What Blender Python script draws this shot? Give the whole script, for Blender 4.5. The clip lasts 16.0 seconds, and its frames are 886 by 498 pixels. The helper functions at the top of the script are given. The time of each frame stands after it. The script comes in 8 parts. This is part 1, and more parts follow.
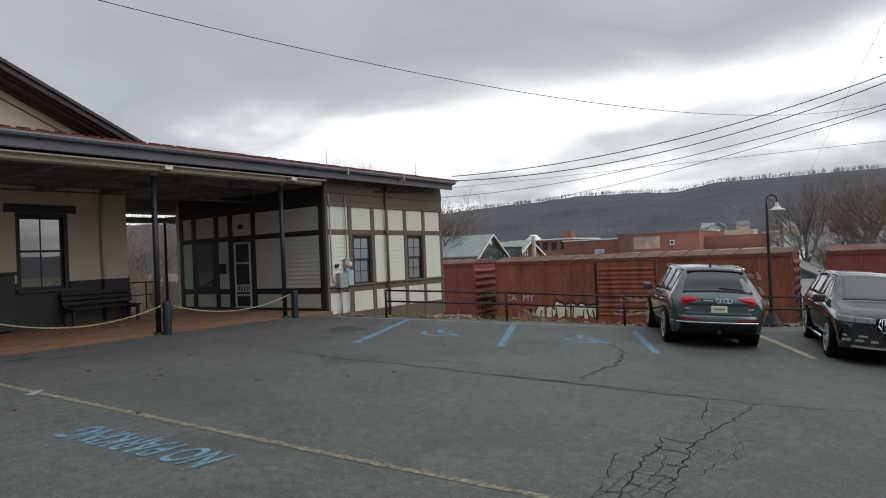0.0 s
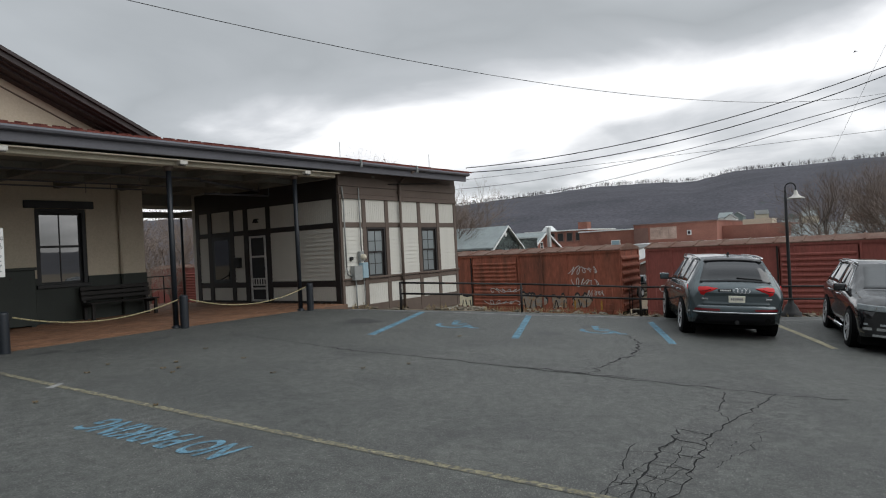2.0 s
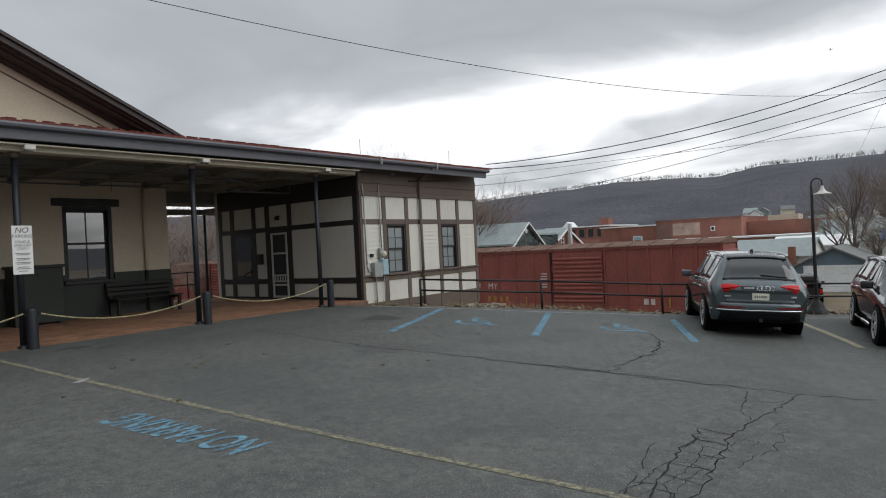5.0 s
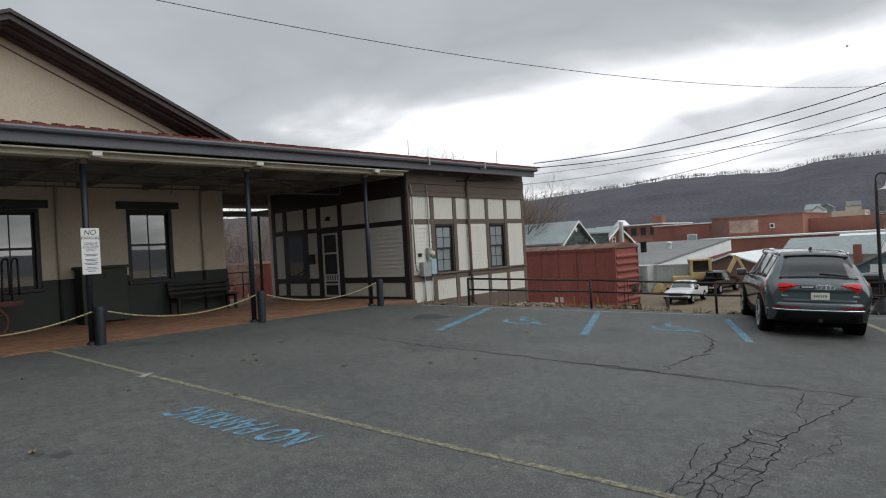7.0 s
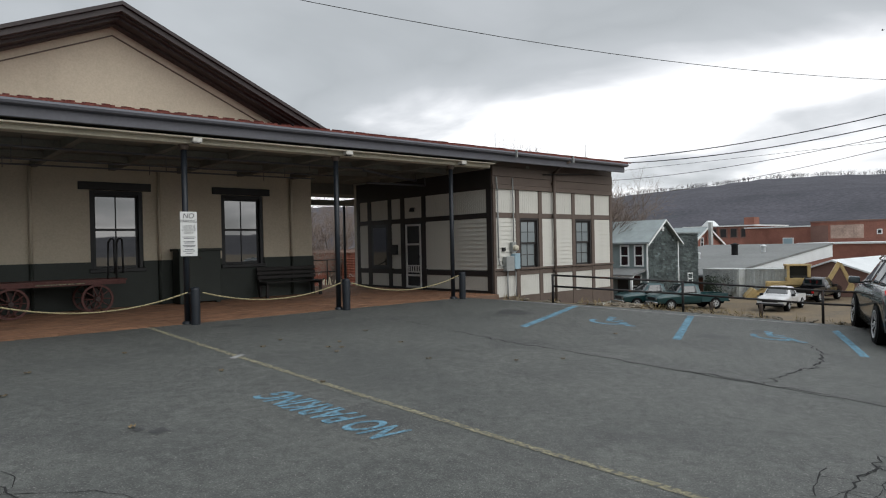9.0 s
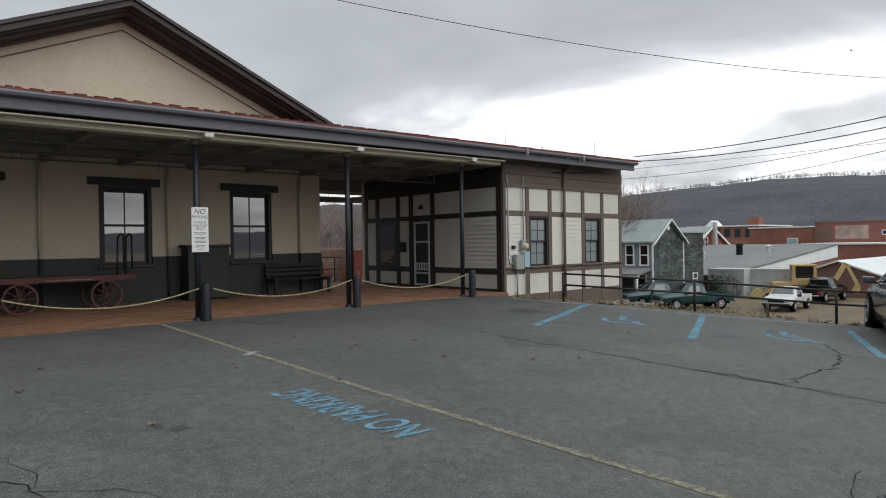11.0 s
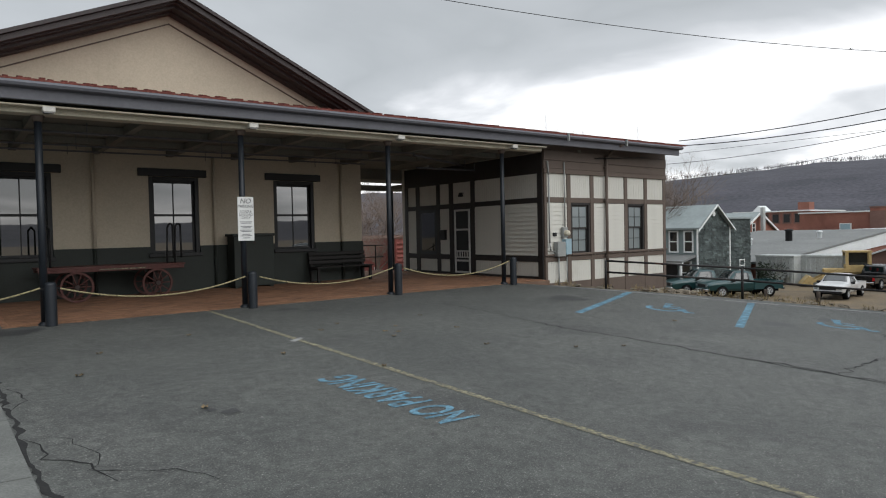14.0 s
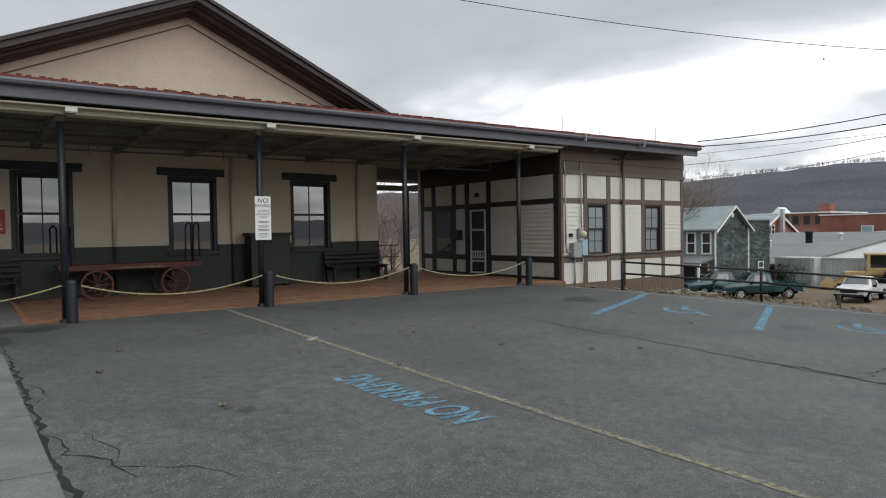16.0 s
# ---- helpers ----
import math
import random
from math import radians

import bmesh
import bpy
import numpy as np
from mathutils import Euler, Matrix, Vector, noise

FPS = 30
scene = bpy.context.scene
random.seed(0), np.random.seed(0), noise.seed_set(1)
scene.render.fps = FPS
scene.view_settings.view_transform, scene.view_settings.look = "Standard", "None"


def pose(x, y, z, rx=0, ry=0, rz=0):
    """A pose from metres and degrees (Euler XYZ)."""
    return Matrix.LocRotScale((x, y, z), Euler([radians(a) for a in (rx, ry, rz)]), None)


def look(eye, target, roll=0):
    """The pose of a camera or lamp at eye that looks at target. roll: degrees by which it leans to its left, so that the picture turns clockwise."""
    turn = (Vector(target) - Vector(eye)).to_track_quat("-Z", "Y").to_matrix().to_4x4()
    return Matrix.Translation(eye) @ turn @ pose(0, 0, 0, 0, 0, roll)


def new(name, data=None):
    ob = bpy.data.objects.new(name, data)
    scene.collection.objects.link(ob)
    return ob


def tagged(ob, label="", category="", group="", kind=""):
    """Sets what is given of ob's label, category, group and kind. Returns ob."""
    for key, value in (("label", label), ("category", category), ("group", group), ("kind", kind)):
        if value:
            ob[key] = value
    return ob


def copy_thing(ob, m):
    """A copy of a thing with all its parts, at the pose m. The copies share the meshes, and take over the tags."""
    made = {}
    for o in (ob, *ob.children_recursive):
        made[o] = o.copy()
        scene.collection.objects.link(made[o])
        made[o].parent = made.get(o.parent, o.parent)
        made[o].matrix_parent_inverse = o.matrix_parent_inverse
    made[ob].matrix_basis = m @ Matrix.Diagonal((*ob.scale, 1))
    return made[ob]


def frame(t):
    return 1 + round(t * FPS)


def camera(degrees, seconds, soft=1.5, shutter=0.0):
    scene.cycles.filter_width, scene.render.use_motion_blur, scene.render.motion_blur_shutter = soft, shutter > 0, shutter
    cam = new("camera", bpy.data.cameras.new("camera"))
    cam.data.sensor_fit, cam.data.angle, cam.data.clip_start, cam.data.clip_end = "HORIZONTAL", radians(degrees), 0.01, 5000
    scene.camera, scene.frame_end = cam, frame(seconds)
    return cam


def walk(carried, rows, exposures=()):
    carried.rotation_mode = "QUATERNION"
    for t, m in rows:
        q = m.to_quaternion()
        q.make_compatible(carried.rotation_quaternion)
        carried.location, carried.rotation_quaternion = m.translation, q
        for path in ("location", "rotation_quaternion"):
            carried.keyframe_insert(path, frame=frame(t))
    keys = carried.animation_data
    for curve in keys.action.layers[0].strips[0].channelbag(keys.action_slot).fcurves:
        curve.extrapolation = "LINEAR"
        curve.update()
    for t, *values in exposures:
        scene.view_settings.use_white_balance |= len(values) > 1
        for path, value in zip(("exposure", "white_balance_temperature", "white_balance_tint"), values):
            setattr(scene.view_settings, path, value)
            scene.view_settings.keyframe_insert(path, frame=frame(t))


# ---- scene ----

# ---- camera: a hand-held phone panning left from one spot ----
cam = camera(69.3, 16.0, soft=1.1)
PATH = [
    (0, (-0.12, -0.285, 1.396), (1.54, 0.83, 1.419), -2.4),
    (0.5, (-0.099, -0.298, 1.398), (1.553, 0.83, 1.413), -2.8),
    (1, (-0.095, -0.283, 1.393), (1.545, 0.862, 1.405), -3.0),
    (1.5, (-0.07, -0.291, 1.398), (1.563, 0.863, 1.402), -3.0),
    (2, (-0.081, -0.289, 1.386), (1.552, 0.866, 1.387), -2.9),
    (2.5, (-0.07, -0.277, 1.393), (1.558, 0.884, 1.392), -2.9),
    (3, (-0.073, -0.274, 1.393), (1.556, 0.888, 1.392), -2.8),
    (3.5, (-0.075, -0.288, 1.403), (1.553, 0.873, 1.401), -3.0),
    (6, (-0.087, -0.348, 1.4), (1.477, 0.898, 1.393), -2.3),
    (6.5, (-0.111, -0.394, 1.396), (1.435, 0.875, 1.392), -2.3),
    (7, (-0.131, -0.395, 1.399), (1.367, 0.93, 1.398), -3.2),
    (7.5, (-0.132, -0.343, 1.393), (1.294, 1.06, 1.4), -1.7),
    (8, (-0.165, -0.203, 1.387), (1.195, 1.263, 1.388), -1.0),
    (8.5, (-0.163, -0.079, 1.382), (1.168, 1.413, 1.345), -0.6),
    (9, (-0.08, -0.104, 1.393), (1.247, 1.392, 1.382), -1.2),
    (11.5, (-0.191, 0.131, 1.374), (1.125, 1.638, 1.356), -0.6),
    (12, (-0.202, 0.112, 1.375), (1.077, 1.649, 1.357), -0.2),
    (12.5, (-0.195, 0.122, 1.37), (1.076, 1.667, 1.351), -0.1),
    (13, (-0.204, 0.092, 1.372), (1.046, 1.653, 1.352), -0.7),
    (13.5, (-0.209, 0.122, 1.375), (1.017, 1.702, 1.331), -1.1),
    (14, (-0.204, 0.122, 1.374), (1.023, 1.701, 1.322), -1.2),
    (14.5, (-0.204, 0.096, 1.376), (1.012, 1.683, 1.322), -1.3),
    (15, (-0.201, 0.104, 1.37), (1.003, 1.7, 1.319), -1.4),
    (15.5, (-0.196, 0.104, 1.363), (0.994, 1.71, 1.315), -1.6),
    (16, (-0.211, 0.125, 1.378), (0.978, 1.733, 1.327), -0.9),
]
walk(cam, [(t, look(eye, target, roll)) for t, eye, target, roll in PATH], exposures=((0.0, 0.1), (5.5, 0.1), (7.0, 0.13), (8.0, 0.18), (9.0, 0.25), (12.0, 0.26), (16.0, 0.33)))

# ---- world, sun and exposure: heavy overcast with a bright band low in the sky ----
world = bpy.data.worlds.new("sky")
scene.world = world
world.use_nodes = True
wn, wl = world.node_tree.nodes, world.node_tree.links
wn.clear()


def wnode(kind, **props):
    n = wn.new(kind)
    for k, v in props.items():
        if k == "blend":
            n.blend_type = v
        elif k == "op":
            n.operation = v
        elif k == "data":
            n.data_type = v
    return n


w_out = wnode("ShaderNodeOutputWorld")
w_bg = wnode("ShaderNodeBackground")
w_sky = wnode("ShaderNodeTexSky")
w_sky.sky_type = "NISHITA"
w_sky.sun_disc = False
w_sky.sun_elevation = radians(35)
w_sky.sun_rotation = radians(174)
w_tc = wnode("ShaderNodeTexCoord")
w_sep = wnode("ShaderNodeSeparateXYZ")
wl.new(w_tc.outputs["Generated"], w_sep.inputs[0])
# clouds lie in a flat layer: the direction divided by its height
w_add = wnode("ShaderNodeMath", op="ADD")
w_add.inputs[1].default_value = 0.16
wl.new(w_sep.outputs["Z"], w_add.inputs[0])
w_max = wnode("ShaderNodeMath", op="MAXIMUM")
w_max.inputs[1].default_value = 0.05
wl.new(w_add.outputs[0], w_max.inputs[0])
w_div = wnode("ShaderNodeVectorMath", op="DIVIDE")
wl.new(w_tc.outputs["Generated"], w_div.inputs[0])
w_com = wnode("ShaderNodeCombineXYZ")
for i in range(3):
    wl.new(w_max.outputs[0], w_com.inputs[i])
wl.new(w_com.outputs[0], w_div.inputs[1])
w_n1 = wnode("ShaderNodeTexNoise")
w_n1.inputs["Scale"].default_value = 1.15
w_n1.inputs["Detail"].default_value = 9.0
w_n1.inputs["Roughness"].default_value = 0.47
w_n1.inputs["Distortion"].default_value = 0.35
wl.new(w_div.outputs[0], w_n1.inputs["Vector"])
# the cloud sheet ends along a slanting edge that rises towards the east, with a bright gap below it
w_tilt = wnode("ShaderNodeMath", op="MULTIPLY_ADD")
w_tilt.inputs[1].default_value = -0.25
w_tilt.inputs[2].default_value = 0.125
wl.new(w_sep.outputs["X"], w_tilt.inputs[0])
w_eff = wnode("ShaderNodeMath", op="ADD")
wl.new(w_sep.outputs["Z"], w_eff.inputs[0])
wl.new(w_tilt.outputs[0], w_eff.inputs[1])
w_el = wnode("ShaderNodeMapRange")
w_el.inputs["From Min"].default_value = 0.11
w_el.inputs["From Max"].default_value = 0.24
w_el.inputs["To Min"].default_value = -0.16
w_el.inputs["To Max"].default_value = 0.22
wl.new(w_eff.outputs[0], w_el.inputs[0])
w_soft = wnode("ShaderNodeMath", op="MULTIPLY_ADD")
w_soft.inputs[1].default_value = 0.72
w_soft.inputs[2].default_value = 0.15
wl.new(w_n1.outputs[0], w_soft.inputs[0])
w_cov = wnode("ShaderNodeMath", op="ADD")
wl.new(w_soft.outputs[0], w_cov.inputs[0])
wl.new(w_el.outputs[0], w_cov.inputs[1])
# a second, thinner bank lies low over the ridge, thicker towards the east
w_low = wnode("ShaderNodeMapRange")
w_low.inputs["From Min"].default_value = 0.10
w_low.inputs["From Max"].default_value = 0.20
w_low.inputs["To Min"].default_value = 1.0
w_low.inputs["To Max"].default_value = 0.0
wl.new(w_sep.outputs["Z"], w_low.inputs[0])
w_east = wnode("ShaderNodeMapRange")
w_east.inputs["From Min"].default_value = 0.72
w_east.inputs["From Max"].default_value = 0.97
w_east.inputs["To Min"].default_value = 0.10
w_east.inputs["To Max"].default_value = 0.235
wl.new(w_sep.outputs["X"], w_east.inputs[0])
w_bank = wnode("ShaderNodeMath", op="MULTIPLY")
wl.new(w_low.outputs[0], w_bank.inputs[0])
wl.new(w_east.outputs[0], w_bank.inputs[1])
w_cov2 = wnode("ShaderNodeMath", op="ADD")
wl.new(w_cov.outputs[0], w_cov2.inputs[0])
wl.new(w_bank.outputs[0], w_cov2.inputs[1])
w_ramp = wnode("ShaderNodeValToRGB")
e = w_ramp.color_ramp.elements
e[0].position, e[0].color = 0.42, (1.0, 1.01, 1.03, 1)
e[1].position, e[1].color = 0.50, (0.66, 0.68, 0.71, 1)
for pos, col in ((0.57, (0.49, 0.515, 0.54, 1)), (0.70, (0.41, 0.435, 0.455, 1)), (0.92, (0.52, 0.55, 0.575, 1))):
    k = e.new(pos)
    k.color = col
wl.new(w_cov2.outputs[0], w_ramp.inputs[0])
# a little of the clear sky shows through the cloud
w_mul = wnode("ShaderNodeMix", data="RGBA", blend="MIX")
w_mul.inputs[0].default_value = 0.06
wl.new(w_ramp.outputs[0], w_mul.inputs[6])
w_dim = wnode("ShaderNodeMix", data="RGBA", blend="MULTIPLY")
w_dim.inputs[0].default_value = 1.0
w_dim.inputs[7].default_value = (0.1, 0.1, 0.1, 1)
wl.new(w_sky.outputs[0], w_dim.inputs[6])
wl.new(w_dim.outputs[2], w_mul.inputs[7])
# an overcast sky is brightest overhead
w_zen = wnode("ShaderNodeMapRange")
w_zen.inputs["From Min"].default_value = 0.46
w_zen.inputs["From Max"].default_value = 0.95
w_zen.inputs["To Min"].default_value = 1.0
w_zen.inputs["To Max"].default_value = 2.6
wl.new(w_sep.outputs["Z"], w_zen.inputs[0])
wl.new(w_mul.outputs[2], w_bg.inputs[0])
wl.new(w_zen.outputs[0], w_bg.inputs[1])
wl.new(w_bg.outputs[0], w_out.inputs[0])

sun = new("sun", bpy.data.lights.new("sun", "SUN"))
sun.data.energy = 1.15
sun.data.angle = radians(60)
sun.data.color = (1.0, 1.0, 0.985)
sun.matrix_world = look((6, -60, 42), (0, 0, 0))

# ---- materials ----


def mat(name, col, rough=0.7, metal=0.0, var=0.15, scale=3.0, fine=40.0, bump=0.15, col2=None, spec=0.4, obj_var=0.0, stain=None, coat=0.0, stretch=(1, 1, 1), isle=0.0, specks=0.0, grit=0.0):
    """A procedural surface: a base colour varied at two scales, with fine relief."""
    m = bpy.data.materials.new(name)
    m.use_nodes = True
    n, l = m.node_tree.nodes, m.node_tree.links
    b = n["Principled BSDF"]
    b.inputs["Roughness"].default_value = rough
    b.inputs["Metallic"].default_value = metal
    b.inputs["Specular IOR Level"].default_value = spec
    b.inputs["Coat Weight"].default_value = coat
    b.inputs["Coat Roughness"].default_value = 0.05
    tc = n.new("ShaderNodeTexCoord")
    mp = n.new("ShaderNodeMapping")
    mp.inputs["Scale"].default_value = stretch
    l.new(tc.outputs["Object"], mp.inputs[0])
    n1 = n.new("ShaderNodeTexNoise")
    n1.inputs["Scale"].default_value = scale
    n1.inputs["Detail"].default_value = 6
    n1.inputs["Roughness"].default_value = 0.6
    l.new(mp.outputs[0], n1.inputs["Vector"])
    n2 = n.new("ShaderNodeTexNoise")
    n2.inputs["Scale"].default_value = fine
    n2.inputs["Detail"].default_value = 4
    l.new(mp.outputs[0], n2.inputs["Vector"])
    r = n.new("ShaderNodeValToRGB")
    c2 = col2 or tuple(c * (1 - 2 * var) for c in col)
    r.color_ramp.elements[0].position, r.color_ramp.elements[1].position = 0.33, 0.68
    r.color_ramp.elements[0].color, r.color_ramp.elements[1].color = (*c2, 1), (*col, 1)
    l.new(n1.outputs[0], r.inputs[0])
    mx = n.new("ShaderNodeMix")
    mx.data_type, mx.blend_type = "RGBA", "MULTIPLY"
    mx.inputs[0].default_value = 1.0
    r2 = n.new("ShaderNodeMapRange")
    r2.inputs["To Min"].default_value, r2.inputs["To Max"].default_value = 1 - 1.6 * var, 1 + 1.6 * var
    r2.inputs["From Min"].default_value, r2.inputs["From Max"].default_value = 0.25, 0.75
    l.new(n2.outputs[0], r2.inputs[0])
    l.new(r.outputs[0], mx.inputs[6])
    l.new(r2.outputs[0], mx.inputs[7])
    last = mx.outputs[2]
    if stain:
        scol, sscale, lo, hi = stain
        n3 = n.new("ShaderNodeTexNoise")
        n3.inputs["Scale"].default_value = sscale
        n3.inputs["Detail"].default_value = 8
        n3.inputs["Roughness"].default_value = 0.65
        l.new(mp.outputs[0], n3.inputs["Vector"])
        r3 = n.new("ShaderNodeMapRange")
        r3.inputs["From Min"].default_value, r3.inputs["From Max"].default_value = lo, hi
        l.new(n3.outputs[0], r3.inputs[0])
        m3 = n.new("ShaderNodeMix")
        m3.data_type = "RGBA"
        m3.inputs[7].default_value = (*scol, 1)
        l.new(r3.outputs[0], m3.inputs[0])
        l.new(last, m3.inputs[6])
        last = m3.outputs[2]
    if specks:
        ns = n.new("ShaderNodeTexNoise")
        ns.inputs["Scale"].default_value = 75.0
        ns.inputs["Detail"].default_value = 2
        l.new(mp.outputs[0], ns.inputs["Vector"])
        rs_ = n.new("ShaderNodeMapRange")
        rs_.inputs["From Min"].default_value, rs_.inputs["From Max"].default_value = 0.58, 0.70
        rs_.inputs["To Max"].default_value = specks
        l.new(ns.outputs[0], rs_.inputs[0])
        ms = n.new("ShaderNodeMix")
        ms.data_type = "RGBA"
        ms.inputs[7].default_value = (0.26, 0.25, 0.23, 1)
        l.new(rs_.outputs[0], ms.inputs[0])
        l.new(last, ms.inputs[6])
        last = ms.outputs[2]
    height = n2.outputs[0]
    if grit:
        # crushed stone in the binder, coarse and fine
        for size, amount in ((85.0, 0.55), (190.0, 1.0)):
            vo = n.new("ShaderNodeTexVoronoi")
            vo.inputs["Scale"].default_value = size
            l.new(mp.outputs[0], vo.inputs["Vector"])
            sp = n.new("ShaderNodeSeparateColor")
            l.new(vo.outputs["Color"], sp.inputs[0])
            rg = n.new("ShaderNodeMapRange")
            rg.inputs["To Min"].default_value, rg.inputs["To Max"].default_value = 1 - grit * amount, 1 + grit * amount
            l.new(sp.outputs[0], rg.inputs[0])
            mg = n.new("ShaderNodeMix")
            mg.data_type, mg.blend_type = "RGBA", "MULTIPLY"
            mg.inputs[0].default_value = 1.0
            l.new(last, mg.inputs[6])
            l.new(rg.outputs[0], mg.inputs[7])
            last = mg.outputs[2]
            height = sp.outputs[1]
    if obj_var or isle:
        oi = n.new("ShaderNodeNewGeometry" if isle else "ShaderNodeObjectInfo")
        obj_var = obj_var or isle
        r4 = n.new("ShaderNodeMapRange")
        r4.inputs["To Min"].default_value, r4.inputs["To Max"].default_value = 1 - obj_var, 1 + obj_var
        l.new(oi.outputs["Random Per Island" if isle else "Random"], r4.inputs[0])
        m4 = n.new("ShaderNodeMix")
        m4.data_type, m4.blend_type = "RGBA", "MULTIPLY"
        m4.inputs[0].default_value = 1.0
        l.new(last, m4.inputs[6])
        l.new(r4.outputs[0], m4.inputs[7])
        last = m4.outputs[2]
    l.new(last, b.inputs["Base Color"])
    if bump:
        bp = n.new("ShaderNodeBump")
        bp.inputs["Strength"].default_value = bump
        bp.inputs["Distance"].default_value = 0.02
        l.new(height, bp.inputs["Height"])
        l.new(bp.outputs[0], b.inputs["Normal"])
    return m


def glass_mat(name, tint, rough=0.03, spec=0.8, ior=1.55):
    """Dark window glass that mirrors the sky."""
    m = bpy.data.materials.new(name)
    m.use_nodes = True
    b = m.node_tree.nodes["Principled BSDF"]
    b.inputs["Base Color"].default_value = (*tint, 1)
    b.inputs["Roughness"].default_value = rough
    b.inputs["Specular IOR Level"].default_value = spec
    b.inputs["IOR"].default_value = ior
    return m


def glow_mat(name, col, strength):
    m = bpy.data.materials.new(name)
    m.use_nodes = True
    b = m.node_tree.nodes["Principled BSDF"]
    b.inputs["Base Color"].default_value = (*col, 1)
    b.inputs["Emission Color"].default_value = (*col, 1)
    b.inputs["Emission Strength"].default_value = strength
    return m


ASPHALT = mat("asphalt", (0.077, 0.080, 0.073), 0.66, var=0.24, scale=0.5, fine=9, bump=0.35, col2=(0.053, 0.056, 0.052), stain=((0.038, 0.039, 0.038), 0.9, 0.54, 0.76), specks=0.6, grit=0.46, spec=0.5)
CONCRETE = mat("concrete", (0.165, 0.17, 0.158), 0.9, var=0.16, scale=2.0, fine=60, bump=0.3, stain=((0.10, 0.10, 0.096), 3.0, 0.48, 0.72))
BRICKPAVE = mat("red_brick_paver", (0.275, 0.140, 0.078), 0.8, var=0.14, scale=1.5, fine=50, bump=0.25, obj_var=0.22, stain=((0.16, 0.09, 0.06), 0.8, 0.52, 0.75))
BRICKPAVE_ISLE = mat("red_brick_paving", (0.265, 0.138, 0.08), 0.8, var=0.14, scale=1.5, fine=50, bump=0.25, isle=0.22, stain=((0.16, 0.09, 0.06), 0.8, 0.52, 0.75))
MORTAR = mat("joint_sand", (0.19, 0.12, 0.085), 0.95, var=0.15, scale=5)
CREAM = mat("cream_paint", (0.51, 0.445, 0.345), 0.75, var=0.05, scale=1.2, fine=25, bump=0.12, stain=((0.36, 0.31, 0.23), 0.9, 0.6, 0.85))
GREEN = mat("dark_green_paint", (0.024, 0.030, 0.025), 0.6, var=0.1, scale=2, fine=30, bump=0.12)
DARKTRIM = mat("near_black_paint", (0.018, 0.018, 0.019), 0.5, var=0.15, scale=4, bump=0.05)
GREYTRIM = mat("grey_fascia_paint", (0.125, 0.125, 0.142), 0.6, var=0.06, scale=2, fine=20, bump=0.05, stain=((0.09, 0.09, 0.10), 1.2, 0.55, 0.8))
BROWNTRIM = mat("brown_trim_paint", (0.125, 0.093, 0.075), 0.65, var=0.08, scale=2, fine=30, bump=0.08)
DARKBROWN = mat("dark_brown_rake_paint", (0.052, 0.042, 0.042), 0.6, var=0.1, scale=2, fine=30, bump=0.08)
# darker paint than the brown trim, with shade put into the colour too
SHADETRIM = mat("shaded_dark_trim", (0.030, 0.026, 0.025), 0.6, var=0.12, scale=2, fine=30, bump=0.08)
SIDING = mat("white_siding_paint", (0.60, 0.585, 0.53), 0.65, var=0.03, scale=1.5, fine=30, bump=0.05, stain=((0.48, 0.455, 0.40), 1.3, 0.56, 0.82))
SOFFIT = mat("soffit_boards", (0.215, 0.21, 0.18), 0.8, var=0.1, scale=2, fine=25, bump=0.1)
CREAMBOARD = mat("cream_board", (0.58, 0.53, 0.42), 0.7, var=0.06, scale=2, fine=25, bump=0.06)
TILE = mat("red_roof_tile", (0.20, 0.068, 0.056), 0.9, spec=0.15, var=0.2, scale=2, fine=20, bump=0.2)
POSTBLUE = mat("slate_blue_paint", (0.013, 0.017, 0.023), 0.45, var=0.12, scale=4, fine=60, bump=0.05)
GLASS = glass_mat("window_glass", (0.012, 0.014, 0.016))
STATIONGLASS = glass_mat("old_window_glass", (0.016, 0.018, 0.017), 0.015, 0.5, 2.8)
BLUEPAINT = mat("blue_lot_paint", (0.14, 0.30, 0.40), 0.85, var=0.28, scale=6, fine=55, bump=0.4, stain=((0.075, 0.095, 0.10), 16.0, 0.48, 0.68))
YELLOWPAINT = mat("worn_yellow_paint", (0.29, 0.265, 0.165), 0.85, var=0.22, scale=5, fine=60, bump=0.3, stain=((0.085, 0.083, 0.074), 22.0, 0.42, 0.58))
BAYYELLOW = mat("cream_yellow_bay_paint", (0.44, 0.40, 0.27), 0.85, var=0.18, scale=5, fine=45, bump=0.3, stain=((0.13, 0.125, 0.105), 14.0, 0.52, 0.70))
WHITEPAINT = mat("worn_white_paint", (0.30, 0.30, 0.29), 0.85, var=0.15, scale=5, fine=40, bump=0.3, stain=((0.12, 0.12, 0.12), 3.0, 0.48, 0.68))
CRACK = mat("crack_filler", (0.018, 0.018, 0.018), 0.9, var=0.2, scale=8)
RUSTRED = mat("rust_red_boxcar", (0.25, 0.072, 0.058), 0.7, var=0.1, scale=0.8, fine=14, bump=0.1, stain=((0.14, 0.05, 0.036), 1.3, 0.55, 0.8), stretch=(1, 1, 0.3))
RUSTBROWN = mat("rusted_brown_boxcar", (0.29, 0.092, 0.055), 0.8, var=0.16, scale=0.9, fine=12, bump=0.15, stain=((0.085, 0.038, 0.025), 1.2, 0.5, 0.72), stretch=(1, 1, 0.25))
BOXROOF = mat("rusty_roof_metal", (0.17, 0.115, 0.09), 0.8, var=0.2, scale=1.2, fine=12, bump=0.15, col2=(0.13, 0.062, 0.045), spec=0.2)
